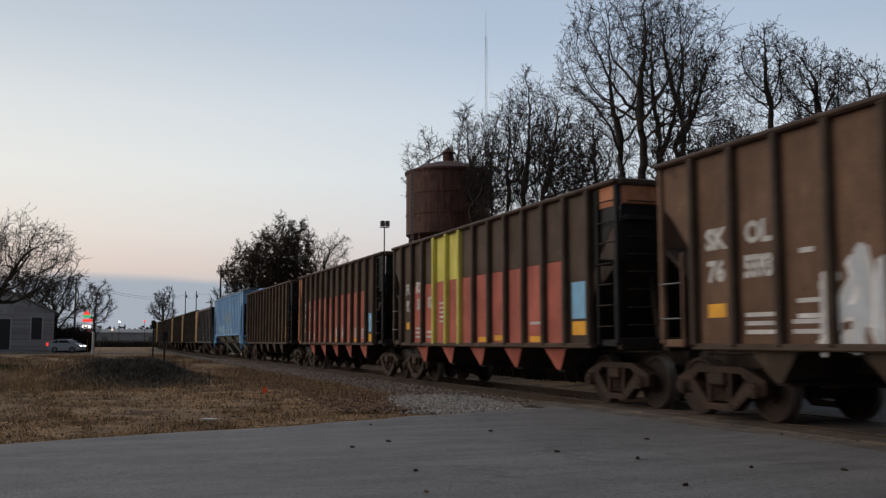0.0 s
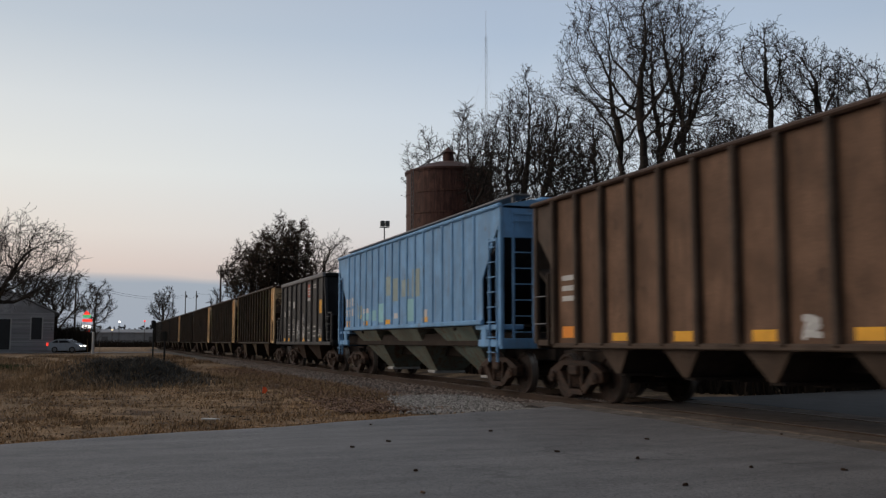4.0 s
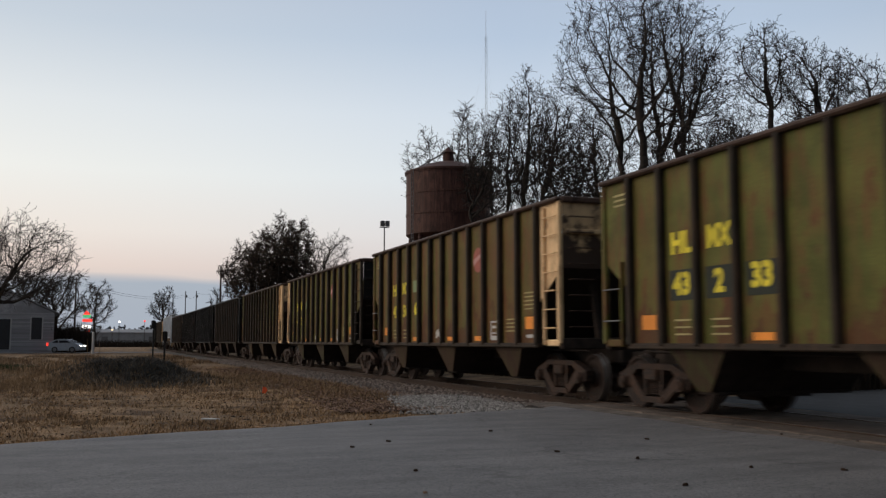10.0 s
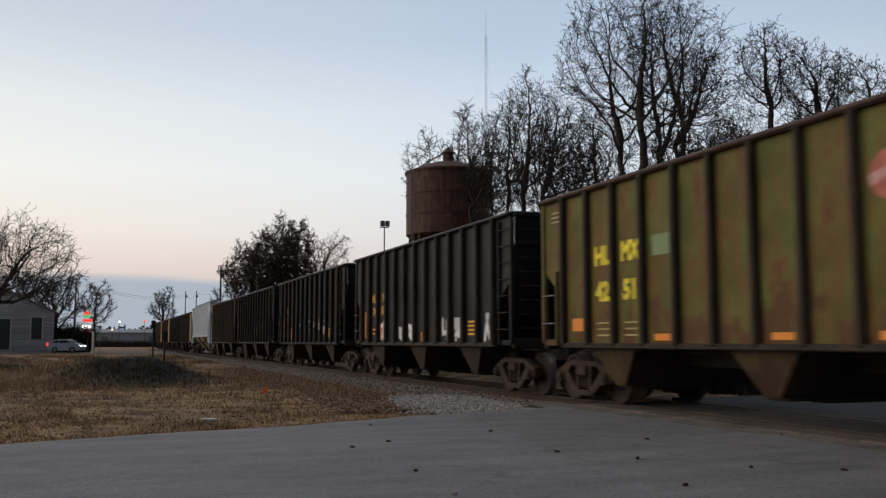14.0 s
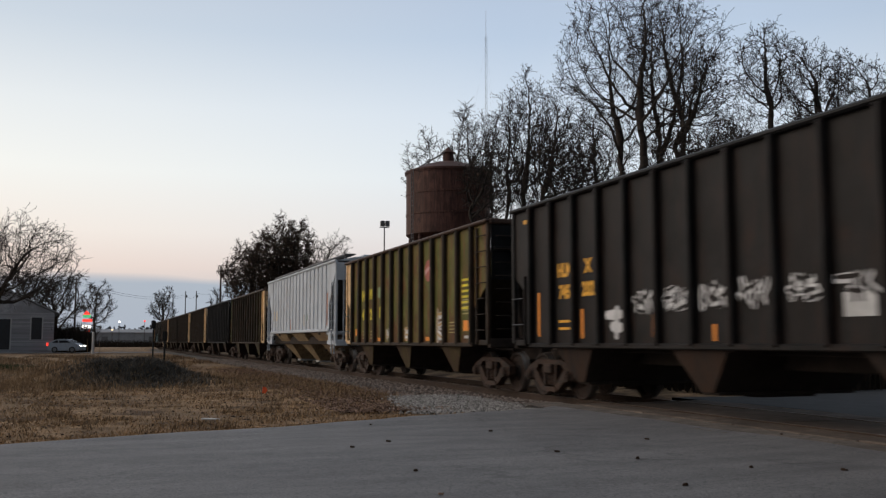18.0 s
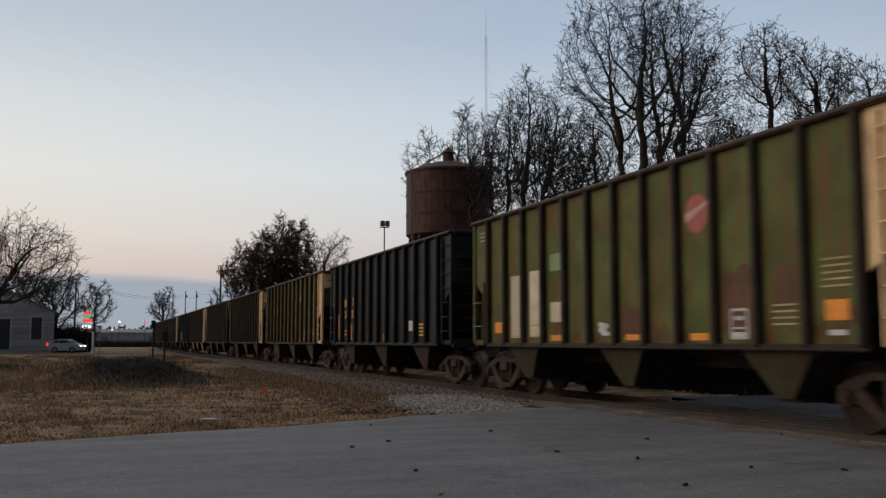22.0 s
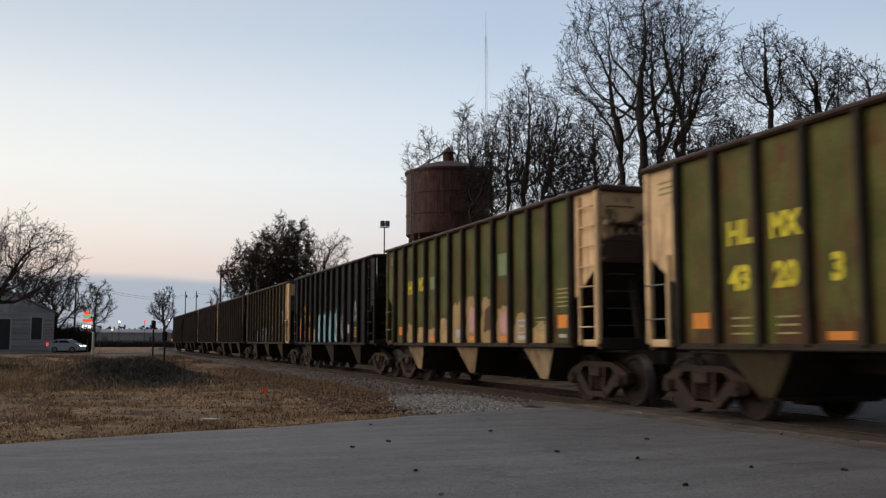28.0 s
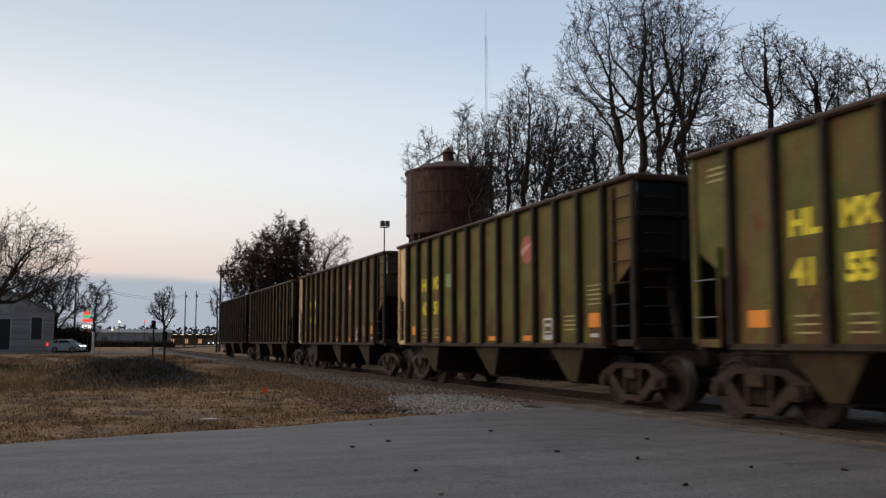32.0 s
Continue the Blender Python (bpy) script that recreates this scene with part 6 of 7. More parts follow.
        s.box((-SIDE + 0.09, 0, SILL - 0.03), (0.06, wt + 0.1, 0.06), 0.01)
        return s.mesh("chute", M["under"])

    cm = shared(("chute", bays), chute_mesh)

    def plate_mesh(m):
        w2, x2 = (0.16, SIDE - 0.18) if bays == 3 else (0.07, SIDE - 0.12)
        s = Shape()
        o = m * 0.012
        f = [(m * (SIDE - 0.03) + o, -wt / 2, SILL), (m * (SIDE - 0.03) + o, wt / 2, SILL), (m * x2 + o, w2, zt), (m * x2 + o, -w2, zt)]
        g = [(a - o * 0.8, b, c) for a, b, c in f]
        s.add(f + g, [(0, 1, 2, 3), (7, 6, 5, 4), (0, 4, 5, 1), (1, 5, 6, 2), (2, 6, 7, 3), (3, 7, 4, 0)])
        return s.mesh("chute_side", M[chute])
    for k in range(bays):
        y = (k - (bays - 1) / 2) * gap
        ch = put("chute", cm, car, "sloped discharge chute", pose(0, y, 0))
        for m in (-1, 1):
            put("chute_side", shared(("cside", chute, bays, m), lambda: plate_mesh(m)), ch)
        put("chute_gate", shared(("gate", bays), lambda: Shape().box((0, 0, zt - 0.05), (1.1, 0.34, 0.07), 0.01).mesh("chute_gate", M["under"])), car, m=pose(0, y, 0))
    underframe(car, h)
    # air reservoir, brake cylinder and piping under the trailing end
    put("air_reservoir", shared("reservoir", lambda: Shape().tube((0.55, -0.6, 0), (0.55, 0.6, 0), 0.2, 0.2, 12).mesh("air_reservoir", M["under"])), car, m=pose(0, inner - 0.9, 1.45))
    put("brake_pipe", shared(("pipe", h), lambda: Shape().tube((-0.75, -h + 0.3, 0.98), (-0.75, h - 0.3, 0.98), 0.025, 0.025, 5).mesh("brake_pipe", M["under"])), car)
    for y in (-truck_y, truck_y):
        truck(car, y)
    # markings
    for k in marks:
        kind, i = k[0], k[1]
        y = inner - STEP * (i + 0.5)
        if kind == "t":
            lettering(car, k[3], y, k[2], k[4], k[5], squeeze=k[6] if len(k) > 6 else 1.0)
        elif kind == "w":
            lettering(car, k[3], y, k[2], k[4], "tag_white", bold=0.09)
            lettering(car, k[3], y, k[2], k[4], "tag_blue", x=-SIDE - 0.005, bold=0.03)
        elif kind == "b":
            patch(car, y + (k[6] if len(k) > 6 else 0), k[2], k[3], k[4], k[5])
        elif kind == "s":
            splash(car, y, k[2], k[3], k[4], k[5], k[6], k[7] if len(k) > 7 else None)
        elif kind == "a":
            blotch(car, y, k[2], k[3], k[4], k[5], k[6], k[7] if len(k) > 7 else None)
        elif kind == "p":
            patch(car, inner - STEP * i, k[2], k[3], k[4], k[5], "sprayed_area", -SIDE - 0.14)
        elif kind == "o":
            emblem(car, y, k[2], k[3])
        elif kind == "l":
            for q in range(k[6]):
                patch(car, y, k[2] + q * k[7], k[3], k[4], k[5])
        elif kind == "f":
            f = Shape()
            w, hh = k[3], k[4]
            for cy, cz, sw, sh in ((0, hh / 2, w, 0.04), (0, -hh / 2, w, 0.04), (w / 2, 0, 0.04, hh), (-w / 2, 0, 0.04, hh), (0, -hh * 0.15, w * 0.7, 0.03), (0, hh * 0.2, w * 0.6, 0.06)):
                f.box((-SIDE - 0.015, y + cy, k[2] + cz), (0.005, sw, sh))
            part("stencil_box", f, M[k[5]], car)
    return car


def emblem(car, y, z, r):
    """A worn round emblem: a red disc with a pale slanting bar."""
    n = 20
    part("emblem", Shape().prism([(y + r * math.cos(TAU * i / n), z + r * math.sin(TAU * i / n)) for i in range(n)], 0, -SIDE - 0.013, -SIDE - 0.018), M["mark_red"], car, "worn round red emblem")
    b = Shape().prism([(y + r, z + 0.02), (y - r * 0.9, z + r * 0.55), (y - r, z + 0.12), (y + r * 0.9, z - r * 0.42)], 0, -SIDE - 0.019, -SIDE - 0.023)
    part("emblem_bar", b, M["tag_pink"], car)


def green_marks(a, b, c, seed, logo=True):
    """The lettering and tapes that the green cars carry; a, b, c: the number in three groups."""
    rng = random.Random(seed)
    back = [("b", q, 2.05, 0.66, 0.48, "dark_panel") for q in (1, 2, 3)] if c == "33" else []
    m = back + [("t", 1, 2.70, "HL", 0.46, "mark_yellow"), ("t", 2, 2.72, "MX", 0.46, "mark_yellow", 0.85),
         ("t", 1, 2.05, a, 0.47, "mark_yellow"), ("t", 2, 2.05, b, 0.47, "mark_yellow"), ("b", 0, 1.48, 0.42, 0.24, "mark_orange"),
         ("l", 1, 1.28, 0.42, 0.028, "mark_tan", 3, 0.11), ("l", 2, 1.28, 0.42, 0.028, "mark_tan", 3, 0.11),
         ("b", 3, 1.24, 0.44, 0.11, "mark_orange"), ("b", 6, 1.24, 0.44, 0.10, "mark_orange"), ("b", 8, 1.24, 0.46, 0.11, "mark_orange"),
         ("f", 9, 1.42, 0.36, 0.40, "mark_white"), ("b", 9, 1.27, 0.30, 0.06, "mark_white"), ("l", 10, 1.40, 0.48, 0.026, "mark_tan", 4, 0.085), ("l", 11, 1.86, 0.48, 0.026, "mark_tan", 5, 0.085), ("b", 11, 1.56, 0.40, 0.26, "mark_orange"), ("b", 11, 1.28, 0.30, 0.07, "mark_white")]
    if c:
        m.append(("t", 3, 2.08, c, 0.47, "mark_yellow"))
    if logo:
        m.append(("o", 8, 3.12, 0.30))
    if rng.random() < 0.7:
        m.append(("b", 3, 2.75, 0.5, 0.34, "mark_green"))
    if rng.random() < 0.6:
        m.append(("s", rng.choice((4, 5)), 1.25, 1.5, 0.4, "mark_white", seed))
    m.append(("l", -0.86, 3.55, 0.5, 0.035, "mark_tan", 3, 0.09))
    return m


def black_marks(a, b, seed):
    return [("t", 1, 2.55, "HLM", 0.36, "mark_amber", 0.8), ("t", 2, 2.57, "X", 0.36, "mark_amber"), ("t", 1, 2.12, a, 0.36, "mark_amber", 0.85), ("t", 2, 2.14, b, 0.36, "mark_amber", 0.85),
            ("l", 1, 1.42, 0.5, 0.05, "mark_amber", 2, 0.14), ("b", 0, 1.72, 0.1, 0.9, "mark_orange", 0.2), ("b", 2, 1.50, 0.1, 0.55, "mark_orange", 0.25), ("b", 4, 1.48, 0.1, 0.5, "mark_orange", -0.3),
            ("b", 9, 1.62, 0.52, 0.30, "mark_white"), ("l", 10, 1.35, 0.5, 0.05, "mark_amber", 4, 0.10), ("b", -0.75, 3.72, 0.4, 0.09, "mark_amber"), ("b", 6, 1.30, 0.08, 0.25, "mark_orange")]


def covered_car(label, body, chute, seed, marks=()):
    """A covered hopper: taller ribbed sides, roof with hatches, three deep chutes, open ends with ladders."""
    car = thing("covered_hopper_car", label, "railcar", group="hopper cars of the train")
    h, z0, z1 = 7.72, 1.64, 4.28
    lo = 6.62
    side = [(-h, z1), (-h, 4.0), (-lo, 2.65), (-lo, z0), (lo, z0), (lo, 2.65), (h, 4.0), (h, z1)]
    side = [(-y, z) for y, z in side]
    for m in (-1, 1):
        part("side_sheet", Shape().prism(side, 0, m * SIDE - 0.015, m * SIDE + 0.015), M[body], car)
        for k in range(17):
            y = lo - 0.5 - k * (2 * lo - 1.0) / 16
            put("side_rib", shared(("rib", body), lambda: Shape().box((0, 0, (z0 + z1) / 2), (0.05, 0.11, z1 - z0 - 0.05), 0.02).mesh("side_rib", M[body])), car, m=pose(m * (SIDE + 0.03), y, 0))
        part("side_sill", Shape().box((m * (SIDE + 0.02), 0, z0 - 0.02), (0.10, 2 * lo, 0.12), 0.02), M[body], car)
        part("eave_rail", Shape().box((m * (SIDE + 0.02), 0, z1), (0.12, 2 * h, 0.10), 0.03), M[body], car)
    roof = [(-SIDE, z1), (SIDE, z1), (0.75, z1 + 0.16), (-0.75, z1 + 0.16)]
    part("roof", Shape().prism(roof, 1, -h, h), M[body], car)
    for k in range(8):
        y = -h + 0.9 + k * (2 * h - 1.8) / 7
        part("hatch", Shape().box((0, y, z1 + 0.23), (0.7, 1.2, 0.12), 0.04), M[body], car)
    for m in (-1, 1):
        wk = part("running_board", Shape().box((m * 0.95, 0, z1 + 0.26), (0.45, 2 * h, 0.05), 0.01), M["steel"], car)
        for k in range(9):
            part("bracket", Shape().box((m * 1.1, -h + 0.2 + k * (2 * h - 0.4) / 8, z1 + 0.13), (0.06, 0.06, 0.22)), M["steel"], wk)
    for sgn in (1, -1):
        part("end_sheet", Shape().box((0, sgn * (h - 0.02), 3.88), (2 * SIDE - 0.06, 0.03, 0.68)), M[body], car)
        part("slope_sheet", Shape().prism([(sgn * (h - 0.03), 3.55), (sgn * (lo - 2.1), 1.45), (sgn * (lo - 2.16), 1.5), (sgn * (h - 0.06), 3.62)], 0, -SIDE + 0.03, SIDE - 0.03), M["p_slate"], car)
        part("end_sill", Shape().box((0, sgn * (h - 0.08), SILL + 0.05), (2 * SIDE, 0.2, 0.24), 0.02), M[body], car)
        for m in (-1, 1):
            part("corner_post", Shape().box((m * (SIDE - 0.02), sgn * (h - 0.06), (z1 + SILL) / 2), (0.10, 0.14, z1 - SILL), 0.02), M[body], car)
            part("end_beam", Shape().box((m * (SIDE - 0.03), sgn * (h - 0.72), SILL + 0.06), (0.10, 1.30, 0.17), 0.02), M[body], car)
            part("end_floor", Shape().box((m * 1.2, sgn * (h - 0.85), 1.50), (0.6, 1.5, 0.12), 0.02), M[body], car)
            part("step_plate", Shape().box((m * (SIDE - 0.02), sgn * (lo + 0.05), 1.28), (0.08, 0.34, 0.5), 0.03), M[body], car)
        ladder(car, pose(-SIDE, sgn * (h - 0.42), 0), 0.42, 0.75, 3.5, body, 8, True)
        ladder(car, pose(-SIDE + 0.55, sgn * (h - 0.02), 0, 0, 0, 90 if sgn < 0 else -90), 0.46, 1.2, 4.1, body, 8, True, "end_ladder")
    for y in (-4.3, 0, 4.3):
        s = Shape()
        wt, w2, x2, zt = 2.05, 0.34, 0.42, 0.30
        top = [(-SIDE + 0.06, -wt, z0), (SIDE - 0.06, -wt, z0), (SIDE - 0.06, wt, z0), (-SIDE + 0.06, wt, z0)]
        mid = [(-SIDE + 0.06, -1.45, 1.54), (SIDE - 0.06, -1.45, 1.54), (SIDE - 0.06, 1.45, 1.54), (-SIDE + 0.06, 1.45, 1.54)]
        bot = [(-x2, -w2, zt), (x2, -w2, zt), (x2, w2, zt), (-x2, w2, zt)]
        s.add(mid + bot, [(0, 1, 2, 3), (7, 6, 5, 4), (0, 4, 5, 1), (1, 5, 6, 2), (2, 6, 7, 3), (3, 7, 4, 0)])
        c = part("chute", s, M[chute], car, "stained funnel-shaped discharge chute", pose(0, y, 0))
        part("gate", Shape().box((0, 0, zt - 0.04), (1.0, 0.62, 0.09), 0.02), M["bare_metal"], c, "bare metal outlet gate")
    part("hopper_floor", Shape().box((0, 0, 1.56), (2 * SIDE - 0.2, 2 * lo - 0.4, 0.08)), M["under"], car)
    part("shear_plate", Shape().box((0, 0, 1.22), (2.3, 2 * h - 0.3, 0.34), 0.02), M["under"], car)
    underframe(car, h)
    for y in (-6.55, 6.55):
        truck(car, y)
    for k in marks:
        if k[0] == "b":
            patch(car, k[1], k[2], k[3], k[4], k[5], "paint_patch", -SIDE - 0.004)
        elif k[0] == "t":
            lettering(car, k[3], k[1], k[2], k[4], k[5], -SIDE - 0.01)
        elif k[0] == "s":
            splash(car, k[1], k[2], k[3], k[4], k[5], k[6], None, -SIDE - 0.004)
    return car


def stone_car():
    """The short dark car: plain ribbed box, long open ends with slanting braces."""
    car = thing("short_hopper_car", "short slate-black open hopper with white stencils and graffiti", "railcar", group="hopper cars of the train")
    h = 4.5
    n, st = 8, 1.12
    pan = Shape().box((0, 0, 2.47), (0.025, st, 2.8))
    pm = pan.mesh("side_panel", M["p_slate"])
    sm = Shape().box((0, 0, 2.45), (0.13, 0.14, 2.84), 0.03).mesh("side_post", M["p_slate"])
    for i in range(n):
        put("side_panel", pm, car, m=pose(-SIDE, h - st * (i + 0.5), 0))
    part("side_sheet", Shape().box((SIDE, 0, 2.47), (0.025, 2 * h, 2.8)), M["p_slate"], car)
    for i in range(n + 1):
        for m in (-1, 1):
            put("side_post", sm, car, m=pose(m * (SIDE + 0.03), h - st * i, 0))
    for m in (-1, 1):
        part("top_rail", Shape().box((m * (SIDE + 0.03), 0, 3.86), (0.18, 2 * h + 0.2, 0.18), 0.03), M["steel"], car, "worn grey top rail")
        part("side_sill", Shape().box((m * (SIDE + 0.02), 0, SILL + 0.02), (0.14, 2 * h + 2.9, 0.14), 0.02), M["p_slate"], car)
        part("end_rail", Shape().box((0, m * (h + 0.05), 3.86), (2 * SIDE, 0.16, 0.16), 0.03), M["p_black"], car)
        part("end_sheet", Shape().prism([(m * (h + 0.02), 3.9), (m * (h + 0.5), 2.2), (m * (h - 0.6), 1.1), (m * (h - 0.64), 1.14), (m * (h + 0.44), 2.2), (m * (h - 0.02), 3.9)], 0, -SIDE + 0.02, SIDE - 0.02), M["p_black"], car)
        part("end_sill", Shape().box((0, m * (h + 1.4), SILL + 0.04), (2 * SIDE, 0.2, 0.24), 0.02), M["p_black"], car)
        for o in (-1, 1):
            part("end_brace", Shape().prism([(m * (h + 0.1), 3.75), (m * (h + 0.2), 3.75), (m * (h + 0.75), 1.2), (m * (h + 0.62), 1.2)], 0, o * SIDE - 0.05, o * SIDE + 0.05), M["p_slate"], car)
            part("end_post", Shape().box((o * SIDE, m * (h + 1.35), 1.65), (0.09, 0.12, 1.2), 0.02), M["p_slate"], car)
        ladder(car, pose(-SIDE, m * (h + 1.05), 0), 0.5, 1.1, 2.3, "p_slate", 4, True, "end_ladder")
    for y in (-1.6, 1.6):
        s = Shape()
        s.add([(-1.35, -1.3, 1.07), (1.35, -1.3, 1.07), (1.35, 1.3, 1.07), (-1.35, 1.3, 1.07), (-1.0, -0.35, 0.42), (1.0, -0.35, 0.42), (1.0, 0.35, 0.42), (-1.0, 0.35, 0.42)], [(0, 1, 2, 3), (7, 6, 5, 4), (0, 4, 5, 1), (1, 5, 6, 2), (2, 6, 7, 3), (3, 7, 4, 0)])
        part("chute", s, M["truck"], car, "rusty discharge chute", pose(0, y, 0))
    part("hopper_floor", Shape().box((0, 0, 1.14), (2 * SIDE - 0.05, 2 * h - 1.2, 0.06)), M["under"], car)
    part("air_cylinder", Shape().tube((-1.1, 1.9, 0.85), (-1.1, 2.7, 0.85), 0.17, 0.17, 12), M["truck"], car)
    underframe(car, h + 1.35)
    for y in (-4.15, 4.15):
        truck(car, y)
    py = lambda i: h - st * (i + 0.5)
    lettering(car, "TIL", py(1), 2.92, 0.34, "mark_white", squeeze=0.85)
    lettering(car, "775", py(1), 2.48, 0.34, "mark_white", squeeze=0.85)
    lettering(car, "24", py(0), 2.46, 0.34, "mark_white", squeeze=0.85)
    patch(car, py(2), 2.85, 0.42, 0.30, "mark_white")
    for z in (1.5, 1.62, 1.74, 1.95):
        patch(car, py(1), z, 0.5, 0.05, "mark_white")
        patch(car, py(2), z, 0.5, 0.05, "mark_white")
    for i, sd, a, b in ((2, 3, 1.8, 2.2), (3, 4, 1.3, 2.1), (4, 5, 1.3, 2.3), (5, 6, 1.65, 1.95), (7, 7, 1.35, 1.75)):
        splash(car, py(i), a, b, 0.8, "tag_white", sd, "p_slate")
    patch(car, py(5), 3.35, 0.7, 0.55, "mark_red", label="red and white placard")
    for z in (3.2, 3.32, 3.45):
        patch(car, py(5), z, 0.55, 0.06, "mark_white", x=-SIDE - 0.008)
    patch(car, py(5), 2.98, 0.7, 0.12, "mark_white")
    patch(car, py(5), 1.38, 0.5, 0.36, "mark_white")
    patch(car, py(5), 1.38, 0.4, 0.26, "p_slate", x=-SIDE - 0.008)
    for z in (3.45, 3.55):
        patch(car, py(6), z, 0.6, 0.05, "mark_white")
    for z in (1.4, 1.6, 1.8):
        patch(car, py(6), z, 0.6, 0.05, "mark_white")
    patch(car, py(7), 2.6, 0.50, 0.55, "mark_amber", label="amber tape panel")
    for i in (0, 1, 4, 7):
        patch(car, py(i), 1.25, 0.5, 0.14, "mark_amber")
    patch(car, -h + 0.25, 1.42, 0.42, 0.34, "mark_amber")
    return car


def five_marks(a, b, c, marks):
    return [("t", 0, 2.66, a[0], 0.42, "mark_white"), ("t", 1, 2.68, a[1], 0.42, "mark_white"), ("t", 0, 2.18, b, 0.42, "mark_white"), ("t", 1, 2.20, c[0], 0.42, "mark_white", 0.9 if len(c[0]) < 3 else 0.72)] + ([("t", 2, 2.22, c[1], 0.42, "mark_white")] if c[1] else []) + [
            ("b", 0, 1.62, 0.42, 0.20, "mark_amber"), ("l", 1, 1.30, 0.6, 0.06, "mark_white", 3, 0.12), ("l", 2, 1.30, 0.6, 0.06, "mark_white", 2, 0.13), ("b", 6, 1.22, 0.6, 0.12, "mark_amber"), ("b", 9, 1.22, 0.6, 0.12, "mark_amber")] + marks


def build_train():
    g = green_marks
    cars = []
    red = set(range(1, 11))
    cars.append(hopper_car("brown open hopper with white lettering and pale graffiti", "p_brown", bays=5, post="p_umber", chute="p_umber",
                           marks=five_marks(("SK", "OL"), "76", ("5593", ""), [("s", 2.4, 1.1, 2.0, 0.4, "tag_white", 75), ("s", 3, 1.1, 2.25, 0.9, "tag_white", 71, "p_grey"), ("s", 4, 1.1, 2.4, 0.95, "tag_white", 72, "tag_black"), ("s", 5, 1.1, 2.3, 0.9, "tag_tan", 73, "tag_white"), ("s", 6, 1.1, 2.0, 0.9, "tag_white", 74), ("b", 2, 2.35, 0.25, 0.07, "mark_white"), ("l", 2, 1.5, 0.4, 0.06, "mark_white", 2, 0.2)])))
    cars.append(hopper_car("two-tone dark brown and red open hopper with yellow panels", "p_umber", lead="p_black", bays=5, post="p_umber", chute="p_red", two_tone=("p_umber", "p_red", set(range(1, 11)), 2.75),
                           panel_over=((3, "p_yellow"), (4, "p_yellow")), post_over=((3, "p_yellow"), (4, "p_yellow"), (5, "p_yellow")),
                           marks=five_marks(("FU", "RX"), "92", ("50", "87"), [("b", 9, 1.55, 0.55, 0.06, "mark_white"), ("l", 3, 1.7, 0.4, 0.05, "mark_white", 5, 0.12), ("b", 7, 1.25, 0.6, 0.12, "mark_amber"), ("b", 11, 1.95, 0.6, 0.7, "sky_blue"), ("b", 11, 1.42, 0.6, 0.26, "mark_amber")])))
    part("end_band", Shape().box((0, -HALF_L - 0.03, 3.78), (2 * SIDE - 0.12, 0.03, 0.36), 0.01), M["p_orange"], cars[-1], "worn orange band on the end")
    part("corner_band", Shape().box((-SIDE - 0.02, -HALF_L + 0.34, 3.76), (0.02, 0.56, 0.38), 0.006), M["p_orange"], cars[-1], "worn orange corner paint")
    cars.append(hopper_car("two-tone dark brown and red open hopper with white scribbles", "p_umber", lead="p_black", trail="p_orange", bays=5, post="p_umber", chute="p_red", two_tone=("p_umber", "p_red", red, 2.9),
                           marks=five_marks(("SK", "OL"), "92", ("50", "32"), [("s", q, 1.22, 1.78, 0.30, "tag_white", 80 + q) for q in (4, 5, 6, 7)] + [("l", 9, 1.35, 0.6, 0.05, "mark_white", 4, 0.09), ("l", 10, 1.3, 0.6, 0.05, "mark_white", 4, 0.09), ("b", 11, 1.80, 0.62, 0.62, "sky_blue"), ("b", 11, 1.30, 0.6, 0.26, "mark_amber")])))
    cars.append(hopper_car("dull brown open hopper with orange tape", "p_brown", lead="p_black", trail="p_umber", bays=5, half=7.21, post="p_umber", chute="p_umber", truck_y=6.3,
                           marks=[("l", 0, 2.0, 0.5, 0.1, "mark_white", 3, 0.2), ("b", 0, 1.35, 0.5, 0.22, "mark_orange"), ("b", 2, 1.25, 0.5, 0.14, "mark_amber"), ("b", 4, 1.25, 0.5, 0.16, "mark_amber"), ("b", 6, 1.25, 0.5, 0.16, "mark_amber"), ("s", 7, 1.2, 1.5, 0.5, "mark_white", 9), ("b", 8, 1.26, 0.5, 0.16, "mark_amber"), ("b", 10, 1.55, 0.45, 0.8, "mark_white"), ("b", 11, 1.38, 0.5, 0.22, "mark_amber"), ("b", 12, 1.6, 0.55, 0.55, "mark_orange")]))
